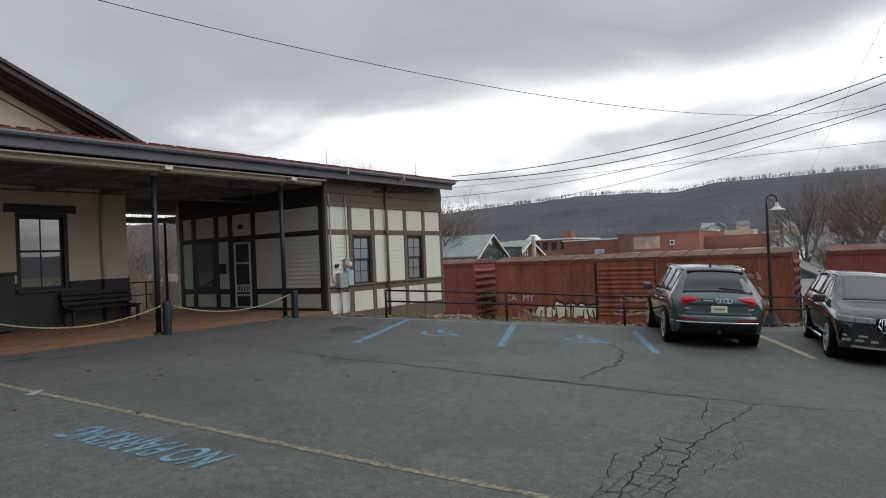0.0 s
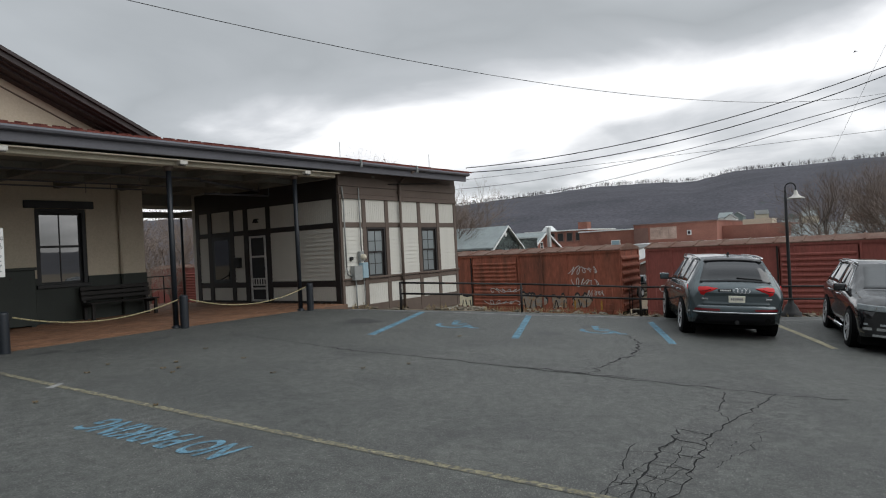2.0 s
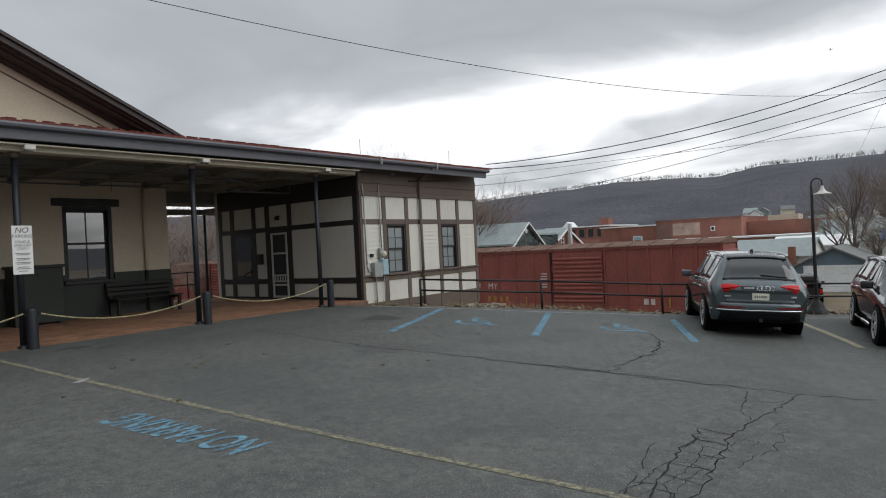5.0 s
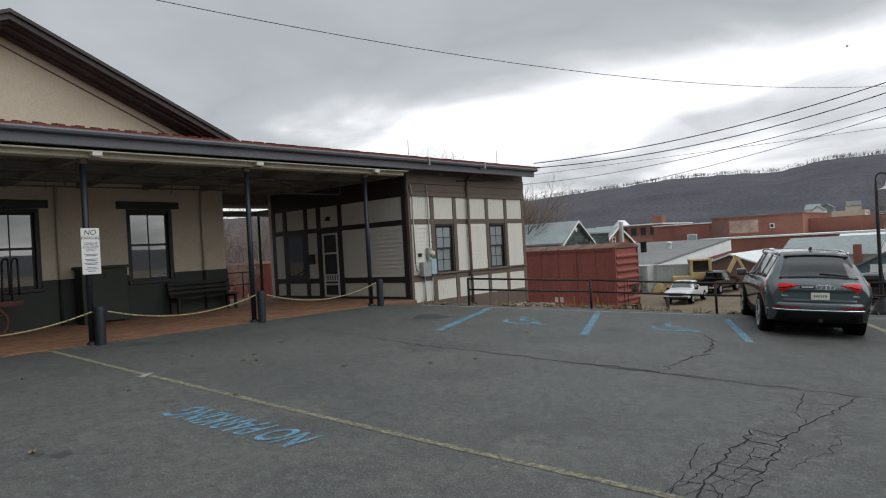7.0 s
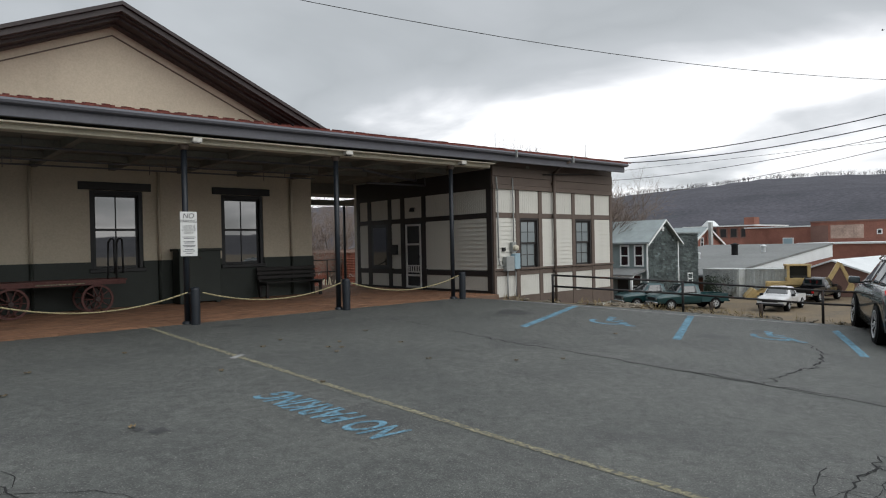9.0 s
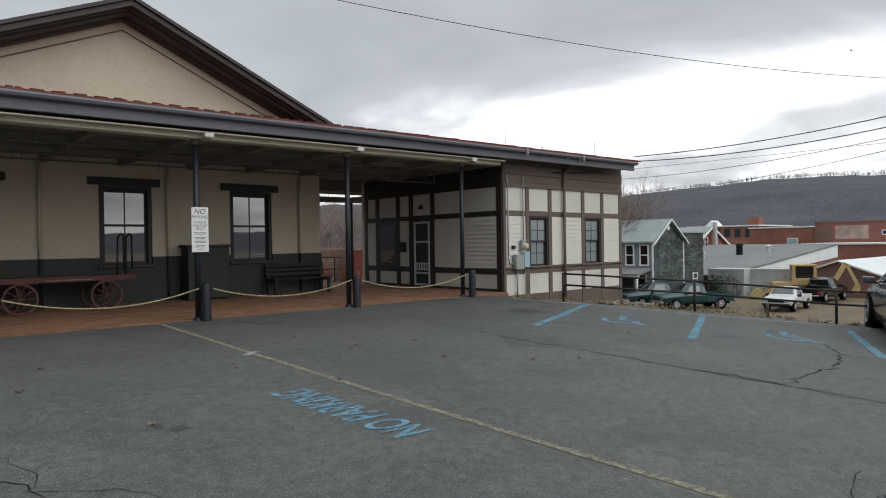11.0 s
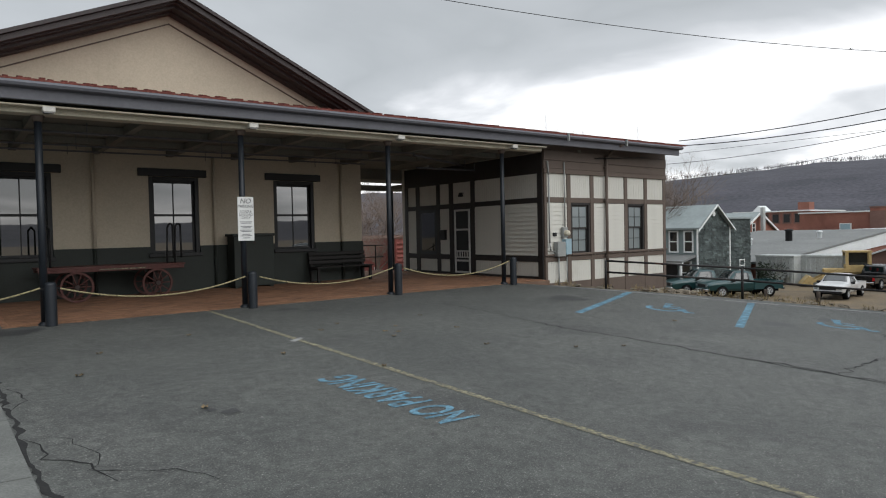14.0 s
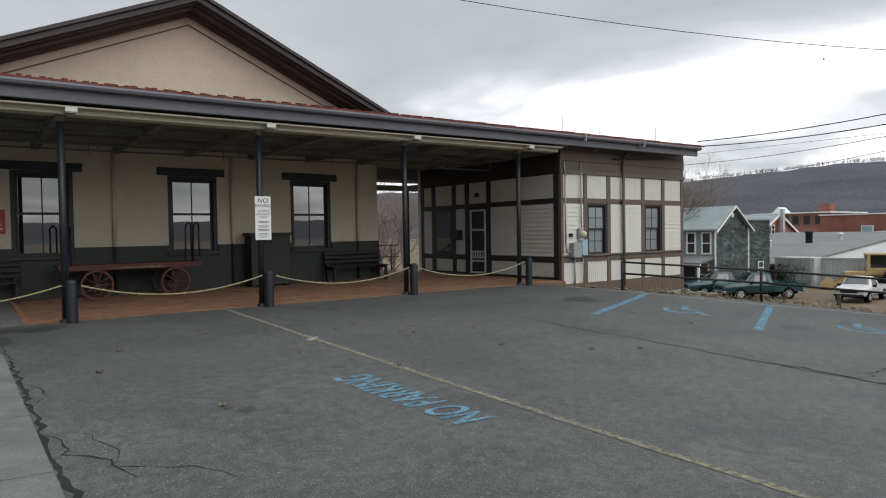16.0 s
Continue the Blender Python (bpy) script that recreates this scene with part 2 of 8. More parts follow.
BLACKMETAL = mat("black_steel", (0.02, 0.02, 0.021), 0.55, metal=0.2, var=0.2, scale=5, bump=0.08)
DRYGRASS = mat("dry_grass", (0.185, 0.135, 0.08), 0.95, var=0.2, scale=0.5, fine=9, bump=0.4, col2=(0.115, 0.095, 0.07))

# ---- mesh helpers ----


def box(bm, x0, x1, y0, y1, z0, z1):
    vs = [bm.verts.new((x, y, z)) for x in (x0, x1) for y in (y0, y1) for z in (z0, z1)]
    for q in ((0, 1, 3, 2), (4, 6, 7, 5), (0, 4, 5, 1), (2, 3, 7, 6), (0, 2, 6, 4), (1, 5, 7, 3)):
        bm.faces.new([vs[i] for i in q])
    return vs


def rod(bm, a, b, r, seg=10, r2=None):
    a, b = Vector(a), Vector(b)
    r2 = r if r2 is None else r2
    d = (b - a).normalized()
    u = d.orthogonal().normalized()
    v = d.cross(u)
    ra = [bm.verts.new(a + r * (u * math.cos(k * 2 * math.pi / seg) + v * math.sin(k * 2 * math.pi / seg))) for k in range(seg)]
    rb = [bm.verts.new(b + r2 * (u * math.cos(k * 2 * math.pi / seg) + v * math.sin(k * 2 * math.pi / seg))) for k in range(seg)]
    for k in range(seg):
        f = bm.faces.new((ra[k], ra[(k + 1) % seg], rb[(k + 1) % seg], rb[k]))
        f.smooth = True
    bm.faces.new(ra[::-1])
    bm.faces.new(rb)


def tube(bm, pts, r, seg=8):
    for a, b in zip(pts, pts[1:]):
        rod(bm, a, b, r, seg)


def prism(bm, outline, axis, a, b):
    """An outline of (u, v) pairs pushed along an axis from a to b."""
    def place(u, v, w):
        return {"x": (w, u, v), "y": (u, w, v), "z": (u, v, w)}[axis]
    p = [bm.verts.new(place(u, v, a)) for u, v in outline]
    q = [bm.verts.new(place(u, v, b)) for u, v in outline]
    n = len(outline)
    for k in range(n):
        bm.faces.new((p[k], p[(k + 1) % n], q[(k + 1) % n], q[k]))
    bm.faces.new(p[::-1])
    bm.faces.new(q)


def lathe(bm, profile, seg=24, axis="z", centre=(0, 0, 0)):
    """A profile of (radius, height) pairs turned round an axis."""
    c = Vector(centre)
    rings = []
    for r, h in profile:
        ring = []
        for k in range(seg):
            a = 2 * math.pi * k / seg
            ca, sa = r * math.cos(a), r * math.sin(a)
            ring.append(bm.verts.new(c + Vector({"z": (ca, sa, h), "y": (ca, h, sa), "x": (h, ca, sa)}[axis])))
        rings.append(ring)
    for p, q in zip(rings, rings[1:]):
        for k in range(seg):
            f = bm.faces.new((p[k], p[(k + 1) % seg], q[(k + 1) % seg], q[k]))
            f.smooth = True


def finish(bm, bevel=0.0, seg=1, smooth=False):
    bmesh.ops.recalc_face_normals(bm, faces=bm.faces)
    if bevel:
        sharp = [e for e in bm.edges if len(e.link_faces) == 2 and e.calc_face_angle(0) > 0.6]
        bmesh.ops.bevel(bm, geom=sharp, offset=bevel, segments=seg, affect="EDGES", profile=0.6)
    if smooth:
        for f in bm.faces:
            f.smooth = True


def mesh_of(name, bm, material):
    me = bpy.data.meshes.new(name)
    bm.to_mesh(me)
    bm.free()
    me.materials.append(material)
    return me


def part(name, bm, material, parent, label="", bevel=0.0, at=None, smooth=False, seg=1):
    finish(bm, bevel, seg, smooth)
    ob = new(name, mesh_of(name, bm, material))
    ob.parent = parent
    if at is not None:
        ob.matrix_basis = at
    if label:
        ob["label"] = label
    return ob


def thing(name, m, label, category, group="", kind=""):
    ob = new(name)
    ob.empty_display_size = 0.2
    ob.matrix_basis = m
    return tagged(ob, label, category, group, kind)


def solid(name, bm, material, label, category, kind="", bevel=0.0, at=None, group="", smooth=False):
    ob = part(name, bm, material, None, "", bevel, at, smooth)
    return tagged(ob, label, category, group, kind)


def B():
    return bmesh.new()


def box_part(name, parent, material, x0, x1, y0, y1, z0, z1, bevel=0.0, label=""):
    bm = B()
    box(bm, x0, x1, y0, y1, z0, z1)
    return part(name, bm, material, parent, label, bevel)


def piece(name, me, parent, m):
    """An alike piece on a shared mesh."""
    ob = new(name, me)
    ob.parent = parent
    ob.matrix_basis = m
    return ob


def lot_height(x, y):
    """The car park: level along the platform, falling towards the railing further off."""
    flat = 0.04 * max(0.0, x - 12.5) * max(0.0, min(1.0, (5.0 - y) / 4.0))
    return -0.23 + 0.0185 * y + x * (-0.058 + 0.00464 * y) + flat


def smooth01(t):
    t = min(1.0, max(0.0, t))
    return t * t * (3 - 2 * t)

# ---- ground: one sheet to the horizon, the yard, the car park ----
YARD = -3.55
EDGE_A, EDGE_D = Vector((11.65, 12.35)), Vector((0.612, -0.79)).normalized()
EDGE_N = Vector((-EDGE_D.y, EDGE_D.x))


def edge_point(s, off=0.0):
    return EDGE_A + EDGE_D * s + EDGE_N * off


bm = B()
radii = [0.5, 15, 30, 45, 60, 90, 130, 200, 320, 520, 900, 1600, 2600, 4200]
rings = []
for r in radii:
    ring = []
    for k in range(96):
        a = 2 * math.pi * k / 96
        x, y = 15 + r * math.cos(a), 8 + r * math.sin(a)
        h = YARD - 0.15 + 0.12 * noise.noise((x * 0.08, y * 0.08, 0)) * min(1, r / 40)
        ring.append(bm.verts.new((x, y, h)))
    rings.append(ring)
for p, q in zip(rings, rings[1:]):
    for k in range(96):
        bm.faces.new((p[k], p[(k + 1) % 96], q[(k + 1) % 96], q[k]))
bm.faces.new(rings[0])
solid("ground", bm, DRYGRASS, "trampled dry winter grass of the lower yard", "ground", "structure", smooth=True)

# the car park: a raised body with a sloping top, closed down to the yard
bm = B()
NX, NY = 56, 44
grid = {}
for i in range(NX + 1):
    for j in range(NY + 1):
        y = -30 + 42.35 * j / NY
        far = EDGE_A.x + (EDGE_A.y - y) * EDGE_D.x / -EDGE_D.y
        x = -30 + (far + 30) * (i / NX)
        z = lot_height(max(-14, x), max(-9, y))
        grid[i, j] = bm.verts.new((x, y, z))
for i in range(NX):
    for j in range(NY):
        bm.faces.new((grid[i, j], grid[i + 1, j], grid[i + 1, j + 1], grid[i, j + 1]))
low = {}
rim = [(i, 0) for i in range(NX)] + [(NX, j) for j in range(NY)] + [(i, NY) for i in range(NX, 0, -1)] + [(0, j) for j in range(NY, 0, -1)]
for k in rim:
    c = grid[k].co
    low[k] = bm.verts.new((c.x, c.y, YARD - 0.5))
for a, b in zip(rim, rim[1:] + rim[:1]):
    bm.faces.new((grid[a], low[a], low[b], grid[b]))
solid("parking_lot", bm, ASPHALT, "worn cracked grey asphalt car park sloping to a railing", "asphalt", "structure")

# platform of brick under the canopy; the floor carries the station
FLOOR_Y0, FLOOR_Y1 = 12.32, 24.0
bm = B()
box(bm, 0.47, 13.0, FLOOR_Y0, 20.9, YARD - 0.4, -0.012)
platform = solid("platform", bm, MORTAR, "red brick paved platform under the canopy", "platform", "structure")
bm = B()
box(bm, -30, 0.465, FLOOR_Y0, 20.9, YARD - 0.4, 0.0)
solid("pavement", bm, CONCRETE, "pale concrete apron beside the brick platform", "pavement", "structure")

# ---- the station: main house ----
WALL_Y, EAST, PAINT = 17.5, 10.1, 1.16
WZ0, WZ1 = 0.96, 2.95
WINDOWS = ((1.18, 1.12), (4.53, 1.12), (7.86, 1.14), (-2.5, 1.12))
HOLES = [(c - w / 2 - 0.06, c + w / 2 + 0.06) for c, w in WINDOWS]


def pierced(bm, x0, x1, z0, z1, y0, y1, holes, hz0, hz1):
    at = x0
    for a, b in sorted(holes):
        box(bm, at, a, y0, y1, z0, z1)
        if hz0 > z0:
            box(bm, a, b, y0, y1, z0, min(hz0, z1))
        if z1 > hz1:
            box(bm, a, b, y0, y1, max(hz1, z0), z1)
        at = b
    box(bm, at, x1, y0, y1, z0, z1)


bm = B()
pierced(bm, -30, EAST, PAINT, 4.9, WALL_Y, WALL_Y + 0.35, HOLES, WZ0, WZ1)
box(bm, EAST - 0.35, EAST, WALL_Y + 0.35, 21.0, PAINT, 4.9)
box(bm, -30, EAST, 20.9, 21.2, 0, 4.9)
solid("wall_main", bm, CREAM, "cream painted brick wall under the canopy", "wall", "structure")
bm = B()
pierced(bm, -30, EAST + 0.025, 0, PAINT, WALL_Y - 0.03, WALL_Y + 0.35, HOLES, WZ0, WZ1)
box(bm, EAST - 0.35, EAST + 0.025, WALL_Y + 0.35, 21.0, 0, PAINT)
solid("wall_dado", bm, GREEN, "dark green painted lower wall band", "wall", "structure")
bm = B()
box(bm, -30, EAST - 0.35, 19.4, 19.5, 0, 3.6)
solid("wall_inside", bm, DARKTRIM, "dark room wall behind the windows", "wall", "structure")


def sash_window(i, c, w):
    win = thing("window_%d" % i, pose(c, WALL_Y, WZ0), "tall dark framed sash window with four panes", "window", kind="structure")
    h, a = WZ1 - WZ0, w / 2 + 0.06
    bm = B()
    for x0, x1 in ((-a, -a + 0.1), (a - 0.1, a)):
        box(bm, x0, x1, 0.02, 0.2, 0, h)
    box(bm, -a + 0.1, a - 0.1, 0.02, 0.2, h - 0.1, h)
    part("window_frame", bm, DARKTRIM, win, bevel=0.006)
    box_part("lintel", win, DARKTRIM, -a - 0.25, a + 0.2, -0.06, 0.02, h + 0.004, h + 0.2, 0.01, "near-black timber lintel")
    box_part("window_sill", win, DARKTRIM, -a - 0.04, a + 0.04, -0.09, 0.2, -0.07, 0.03, 0.01)
    b = a - 0.1
    bm = B()
    box(bm, -b, -b + 0.05, 0.12, 0.17, 0.03, h - 0.1)
    box(bm, b - 0.05, b, 0.12, 0.17, 0.03, h - 0.1)
    for z in (0.03, h * 0.49, h - 0.16):
        box(bm, -b + 0.05, b - 0.05, 0.12, 0.17, z, z + 0.06)
    box(bm, -0.013, 0.013, 0.125, 0.165, 0.09, h * 0.49)
    box(bm, -0.013, 0.013, 0.125, 0.165, h * 0.49 + 0.06, h - 0.16)
    part("sash", bm, DARKTRIM, win)
    for x0, x1 in ((-b + 0.05, -0.013), (0.013, b - 0.05)):
        for z0, z1 in ((0.09, h * 0.49), (h * 0.49 + 0.06, h - 0.16)):
            box_part("pane", win, STATIONGLASS, x0, x1, 0.14, 0.15, z0, z1)


for i, (c, w) in enumerate(WINDOWS):
    sash_window(i + 1, c, w)

# gable, its string line and stepped rake
APEX_X, APEX_Z, RAKE = 4.52, 7.18, 0.445
bm = B()
prism(bm, [(APEX_X - 8.6, 4.9), (EAST, 4.9), (EAST, APEX_Z - (EAST - APEX_X) * RAKE), (APEX_X, APEX_Z), (APEX_X - 8.6, APEX_Z - 8.6 * RAKE)], "y", WALL_Y, WALL_Y + 0.35)
solid("wall_gable", bm, CREAM, "cream painted brick gable wall", "wall", "structure")
bm = B()
for s in (-1, 1):
    ln = 6.5 if s < 0 else 4.5
    prism(bm, [(APEX_X, APEX_Z - 0.30), (APEX_X + s * ln, APEX_Z - 0.30 - ln * RAKE), (APEX_X + s * ln, APEX_Z - 0.33 - ln * RAKE), (APEX_X, APEX_Z - 0.33)], "y", WALL_Y - 0.03, WALL_Y)
solid("trim", bm, BROWNTRIM, "thin brown string line along the gable", "trim", "structure")
for nm, material, label, steps in (
        ("gable_roof", DARKBROWN, "dark brown stepped rake boards of the station gable", ((16.62, 16.78, 0.06, 0.19), (16.78, 16.95, 0.02, 0.18), (16.95, 17.25, -0.05, 0.14), (17.25, 17.5, -0.10, 0.08))),
        ("roof", DARKBROWN, "dark shingled station roof", ((16.55, 21.3, 0.20, 0.29),))):
    bm = B()
    for s in (-1, 1):
        ln = 9.0 if s < 0 else 6.4
        for y0, y1, a, b in steps:
            prism(bm, [(APEX_X, APEX_Z + a), (APEX_X + s * ln, APEX_Z - ln * RAKE + a), (APEX_X + s * ln, APEX_Z - ln * RAKE + b), (APEX_X, APEX_Z + b)], "y", y0, y1)
    solid(nm, bm, material, label, "roof", "structure")

# pipes on the wall
for x in (2.65, 5.53, 9.37, -1.0):
    for z0, z1, material, label in ((PAINT, 3.5, CREAM, "cream painted pipe on the wall"), (0.02, PAINT, GREEN, "green painted pipe on the wall")):
        bm = B()
        rod(bm, (x, WALL_Y - 0.075, z0), (x, WALL_Y - 0.075, z1), 0.04, 8)
        solid("wall_pipe", bm, material, label, "pipe", group="wall pipes")

# ---- the canopy ----
TILT = 0.0085


def lift(x):
    return TILT * (x - 7.5) + 0.035


def long_box(bm, x0, x1, y0, y1, z0, z1):
    vs = []
    for x in (x0, x1):
        for y in (y0, y1):
            for z in (z0, z1):
                vs.append(bm.verts.new((x, y, z + lift(x))))
    for q in ((0, 1, 3, 2), (4, 6, 7, 5), (0, 4, 5, 1), (2, 3, 7, 6), (0, 2, 6, 4), (1, 5, 7, 3)):
        bm.faces.new([vs[i] for i in q])


def long_prism(bm, outline, x0, x1):
    p = [bm.verts.new((x0, u, v + lift(x0))) for u, v in outline]
    q = [bm.verts.new((x1, u, v + lift(x1))) for u, v in outline]
    n = len(outline)
    for k in range(n):
        bm.faces.new((p[k], p[(k + 1) % n], q[(k + 1) % n], q[k]))
    bm.faces.new(p[::-1])
    bm.faces.new(q)


ROOF_END = 18.75
bm = B()
long_prism(bm, [(11.86, 3.87), (17.45, 4.96), (17.45, 4.84), (11.86, 3.80)], -30, ROOF_END)
long_prism(bm, [(17.55, 4.94), (21.0, 4.3), (21.0, 4.18), (17.55, 4.82)], 10.7, ROOF_END)
solid("canopy_roof", bm, TILE, "red tiled lean-to canopy roof", "roof", "structure")
gutter = thing("gutter", pose(0, 0, 0), "slate grey metal gutter along the canopy eave", "gutter", kind="structure")
bm = B()
long_prism(bm, [(11.76, 3.85), (11.74, 3.81), (11.76, 3.77), (11.80, 3.755), (11.88, 3.75), (11.88, 3.82)], -30, ROOF_END + 0.03)
part("trough", bm, GREYTRIM, gutter)
bm = B()
long_box(bm, -30, ROOF_END + 0.02, 11.765, 11.86, 3.853, 3.882)
part("drip_edge", bm, TILE, gutter, "red metal drip edge")
bm = B()
long_box(bm, -30, ROOF_END, 11.885, 11.96, 3.575, 3.825)
solid("fascia", bm, GREYTRIM, "slate grey fascia board under the gutter", "fascia", "structure", bevel=0.008)
bm = B()
long_box(bm, -30, 12.6, 12.16, 12.46, 3.42, 3.56)
long_box(bm, -30, 12.6, 11.97, 12.16, 3.50, 3.53)
solid("canopy_beam", bm, CREAMBOARD, "cream painted beam along the canopy edge", "beam", "structure", bevel=0.01)
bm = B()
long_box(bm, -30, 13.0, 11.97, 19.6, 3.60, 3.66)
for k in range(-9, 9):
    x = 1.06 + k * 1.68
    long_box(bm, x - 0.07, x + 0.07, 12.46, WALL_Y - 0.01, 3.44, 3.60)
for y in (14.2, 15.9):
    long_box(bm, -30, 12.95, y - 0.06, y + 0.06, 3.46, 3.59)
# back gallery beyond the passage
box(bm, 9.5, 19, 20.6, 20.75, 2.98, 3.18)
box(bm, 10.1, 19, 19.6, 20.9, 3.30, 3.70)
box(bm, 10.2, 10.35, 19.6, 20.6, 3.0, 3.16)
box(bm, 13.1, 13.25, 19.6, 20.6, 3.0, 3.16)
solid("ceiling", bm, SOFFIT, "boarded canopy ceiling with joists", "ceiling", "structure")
for y, z, r in ((13.9, 3.40, 0.022), (16.4, 3.36, 0.02), (15.2, 3.33, 0.018)):
    bm = B()
    rod(bm, (-12, y, z - 0.15), (9.6, y, z + 0.06), r, 8)
    for x in range(-10, 10, 3):
        rod(bm, (x, y, z - 0.09), (x, y, 3.6), 0.008, 6)
    solid("ceiling_pipe", bm, GREYTRIM, "grey sprinkler pipe hung under the canopy", "pipe", group="ceiling pipes")
for a, b in (((9.6, 13.9, 3.42), (12.6, 15.4, 3.42)), ((10.6, 15.2, 3.25), (12.8, 15.2, 3.27))):
    bm = B()
    rod(bm, a, b, 0.03, 8)
    rod(bm, (b[0], b[1], b[2]), (b[0], b[1], 3.6), 0.02, 6)
    solid("ceiling_pipe", bm, GREYTRIM, "grey sprinkler pipe hung under the canopy", "pipe", group="ceiling pipes")

# tiles along the eave and their ridges
bm = B()
box(bm, -0.14, 0.14, 0, 0.30, 0, 0.022)
box(bm, 0.10, 0.16, -0.008, 0.30, 0.018, 0.05)
finish(bm)
tile_mesh = mesh_of("tile", bm, TILE)
ROOF = bpy.data.objects["canopy_roof"]
TILES = [(-4 + 0.31 * k, r) for k in range(75) for r in range(2)]

# posts, bollards, rope, lamps under the beam
POSTS = (1.05, 4.39, 7.78, 11.3)


def canopy_post(x):
    p = thing("canopy_post", pose(x, 12.36, lot_height(x, 12.36)), "slate blue painted steel post carrying the canopy", "post", "canopy posts")
    top = 3.42 + lift(x) - lot_height(x, 12.36)
    bm = B()
    rod(bm, (0, 0, 0.02), (0, 0, top - 0.02), 0.057, 14)
    part("shaft", bm, POSTBLUE, p)
    bm = B()
    lathe(bm, [(0.0, top - 0.1), (0.075, top - 0.1), (0.085, top - 0.05), (0.1, top - 0.02), (0.1, top)], 14)
    part("cap", bm, BROWNTRIM, p)
    bm = B()
    lathe(bm, [(0.1, -0.02), (0.1, 0.02), (0.07, 0.05), (0.057, 0.06)], 14)
    part("foot", bm, POSTBLUE, p)


def bollard(x, y):
    p = thing("bollard", pose(x, y, lot_height(x, y)), "thick slate blue painted steel bollard at the platform edge", "bollard", "bollards")
    bm = B()
    lathe(bm, [(0.088, -0.03), (0.088, 0.66), (0.086, 0.68), (0.07, 0.70), (0.035, 0.712), (0.0, 0.715)], 20)
    part("tube", bm, POSTBLUE, p)
    bm = B()
    rod(bm, (-0.15, 0, 0.6), (0.15, 0, 0.6), 0.012, 6)
    part("hook", bm, BLACKMETAL, p)


def rope(a, b, sag):
    a, b = Vector(a), Vector(b)
    bm = B()
    n = 22
    pts = []
    for k in range(n + 1):
        t = k / n
        p = a.lerp(b, t)
        p.z -= sag * 4 * t * (1 - t)
        pts.append(p)
    tube(bm, pts, 0.014, 6)
    solid("rope", bm, ROPE, "pale yellow rope strung between bollards", "rope", group="ropes")


ROPE = mat("yellow_rope", (0.42, 0.36, 0.20), 0.9, var=0.25, scale=30, fine=120, bump=0.4)
for x in POSTS:
    canopy_post(x)
canopy_post(-2.3)
BOLLARDS = ((1.12, 12.18), (4.47, 12.16), (7.87, 12.18), (11.47, 12.18), (-2.2, 12.18))
for x, y in BOLLARDS:
    bollard(x, y)
for (x0, y0), (x1, y1), sag in ((BOLLARDS[4], BOLLARDS[0], 0.24), (BOLLARDS[0], BOLLARDS[1], 0.24), (BOLLARDS[1], BOLLARDS[2], 0.24), (BOLLARDS[2], BOLLARDS[3], 0.26)):
    rope((x0 + 0.14, y0, 0.6 + lot_height(x0, y0)), (x1 - 0.14, y1, 0.62 + lot_height(x1, y1)), sag)
LAMPWHITE = mat("white_enamel", (0.62, 0.6, 0.55), 0.5, var=0.06, scale=8, bump=0.02)
for x in POSTS:
    lamp = thing("eave_light", pose(x + 0.12, 12.05, 3.425 + lift(x)), "small cream floodlight fixed to the canopy beam", "light fitting", "eave lights")
    box_part("housing", lamp, LAMPWHITE, -0.09, 0.09, -0.1, 0.06, 0.0, 0.09, 0.012)
    box_part("bracket", lamp, LAMPWHITE, -0.03, 0.03, 0.06, 0.16, 0.02, 0.06)
    box_part("lens", lamp, GLASS, -0.07, 0.07, -0.08, 0.04, -0.012, 0.0)

# ---- the annex ----
AX0, AX1, AY0, AY1 = 13.0, 18.8, 12.5, 19.25
Z_PT, Z_PB, Z_ST, Z_SB, Z_LT = 2.97, 2.30, 2.15, 0.66, 0.48
bm = B()
# front wall with two window openings, side wall with door and window openings, back and far walls
WIN_F = ((14.12, 14.95), (16.79, 17.63))
box(bm, AX0 + 0.03, AX1, AY0 + 0.05, AY0 + 0.3, -3.9, Z_SB)
pierced(bm, AX0 + 0.03, AX1, Z_SB, Z_ST, AY0 + 0.05, AY0 + 0.3, WIN_F, Z_SB, Z_ST)
box(bm, AX0 + 0.03, AX1, AY0 + 0.05, AY0 + 0.3, Z_ST, 4.0)
box(bm, AX0 + 0.05, AX0 + 0.3, AY0 + 0.3, AY1, -3.9, 4.0)
box(bm, AX1 - 0.3, AX1, AY0 + 0.3, AY1, -3.9, 4.0)
box(bm, AX0 + 0.05, AX1, AY1, AY1 + 0.3, -3.9, 4.0)
solid("wall_annex", bm, SIDING, "white sided annex wall", "wall", "structure")
front = thing("cladding_front", pose(0, AY0, 0), "white clapboards and panels in brown timber framing on the annex front", "cladding", kind="structure")
side = thing("cladding_side", pose(AX0, 0, 0), "white clapboards and panels beside the passage, timber framing near-black with shade in its paint", "cladding", kind="structure")


def trim_front(name, x0, x1, z0, z1, proud=0.03, back=0.05):
    box_part(name, front, BROWNTRIM, x0, x1, -proud, back, z0, z1, 0.006)


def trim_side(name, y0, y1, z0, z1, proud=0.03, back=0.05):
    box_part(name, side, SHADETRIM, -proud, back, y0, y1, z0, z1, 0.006)


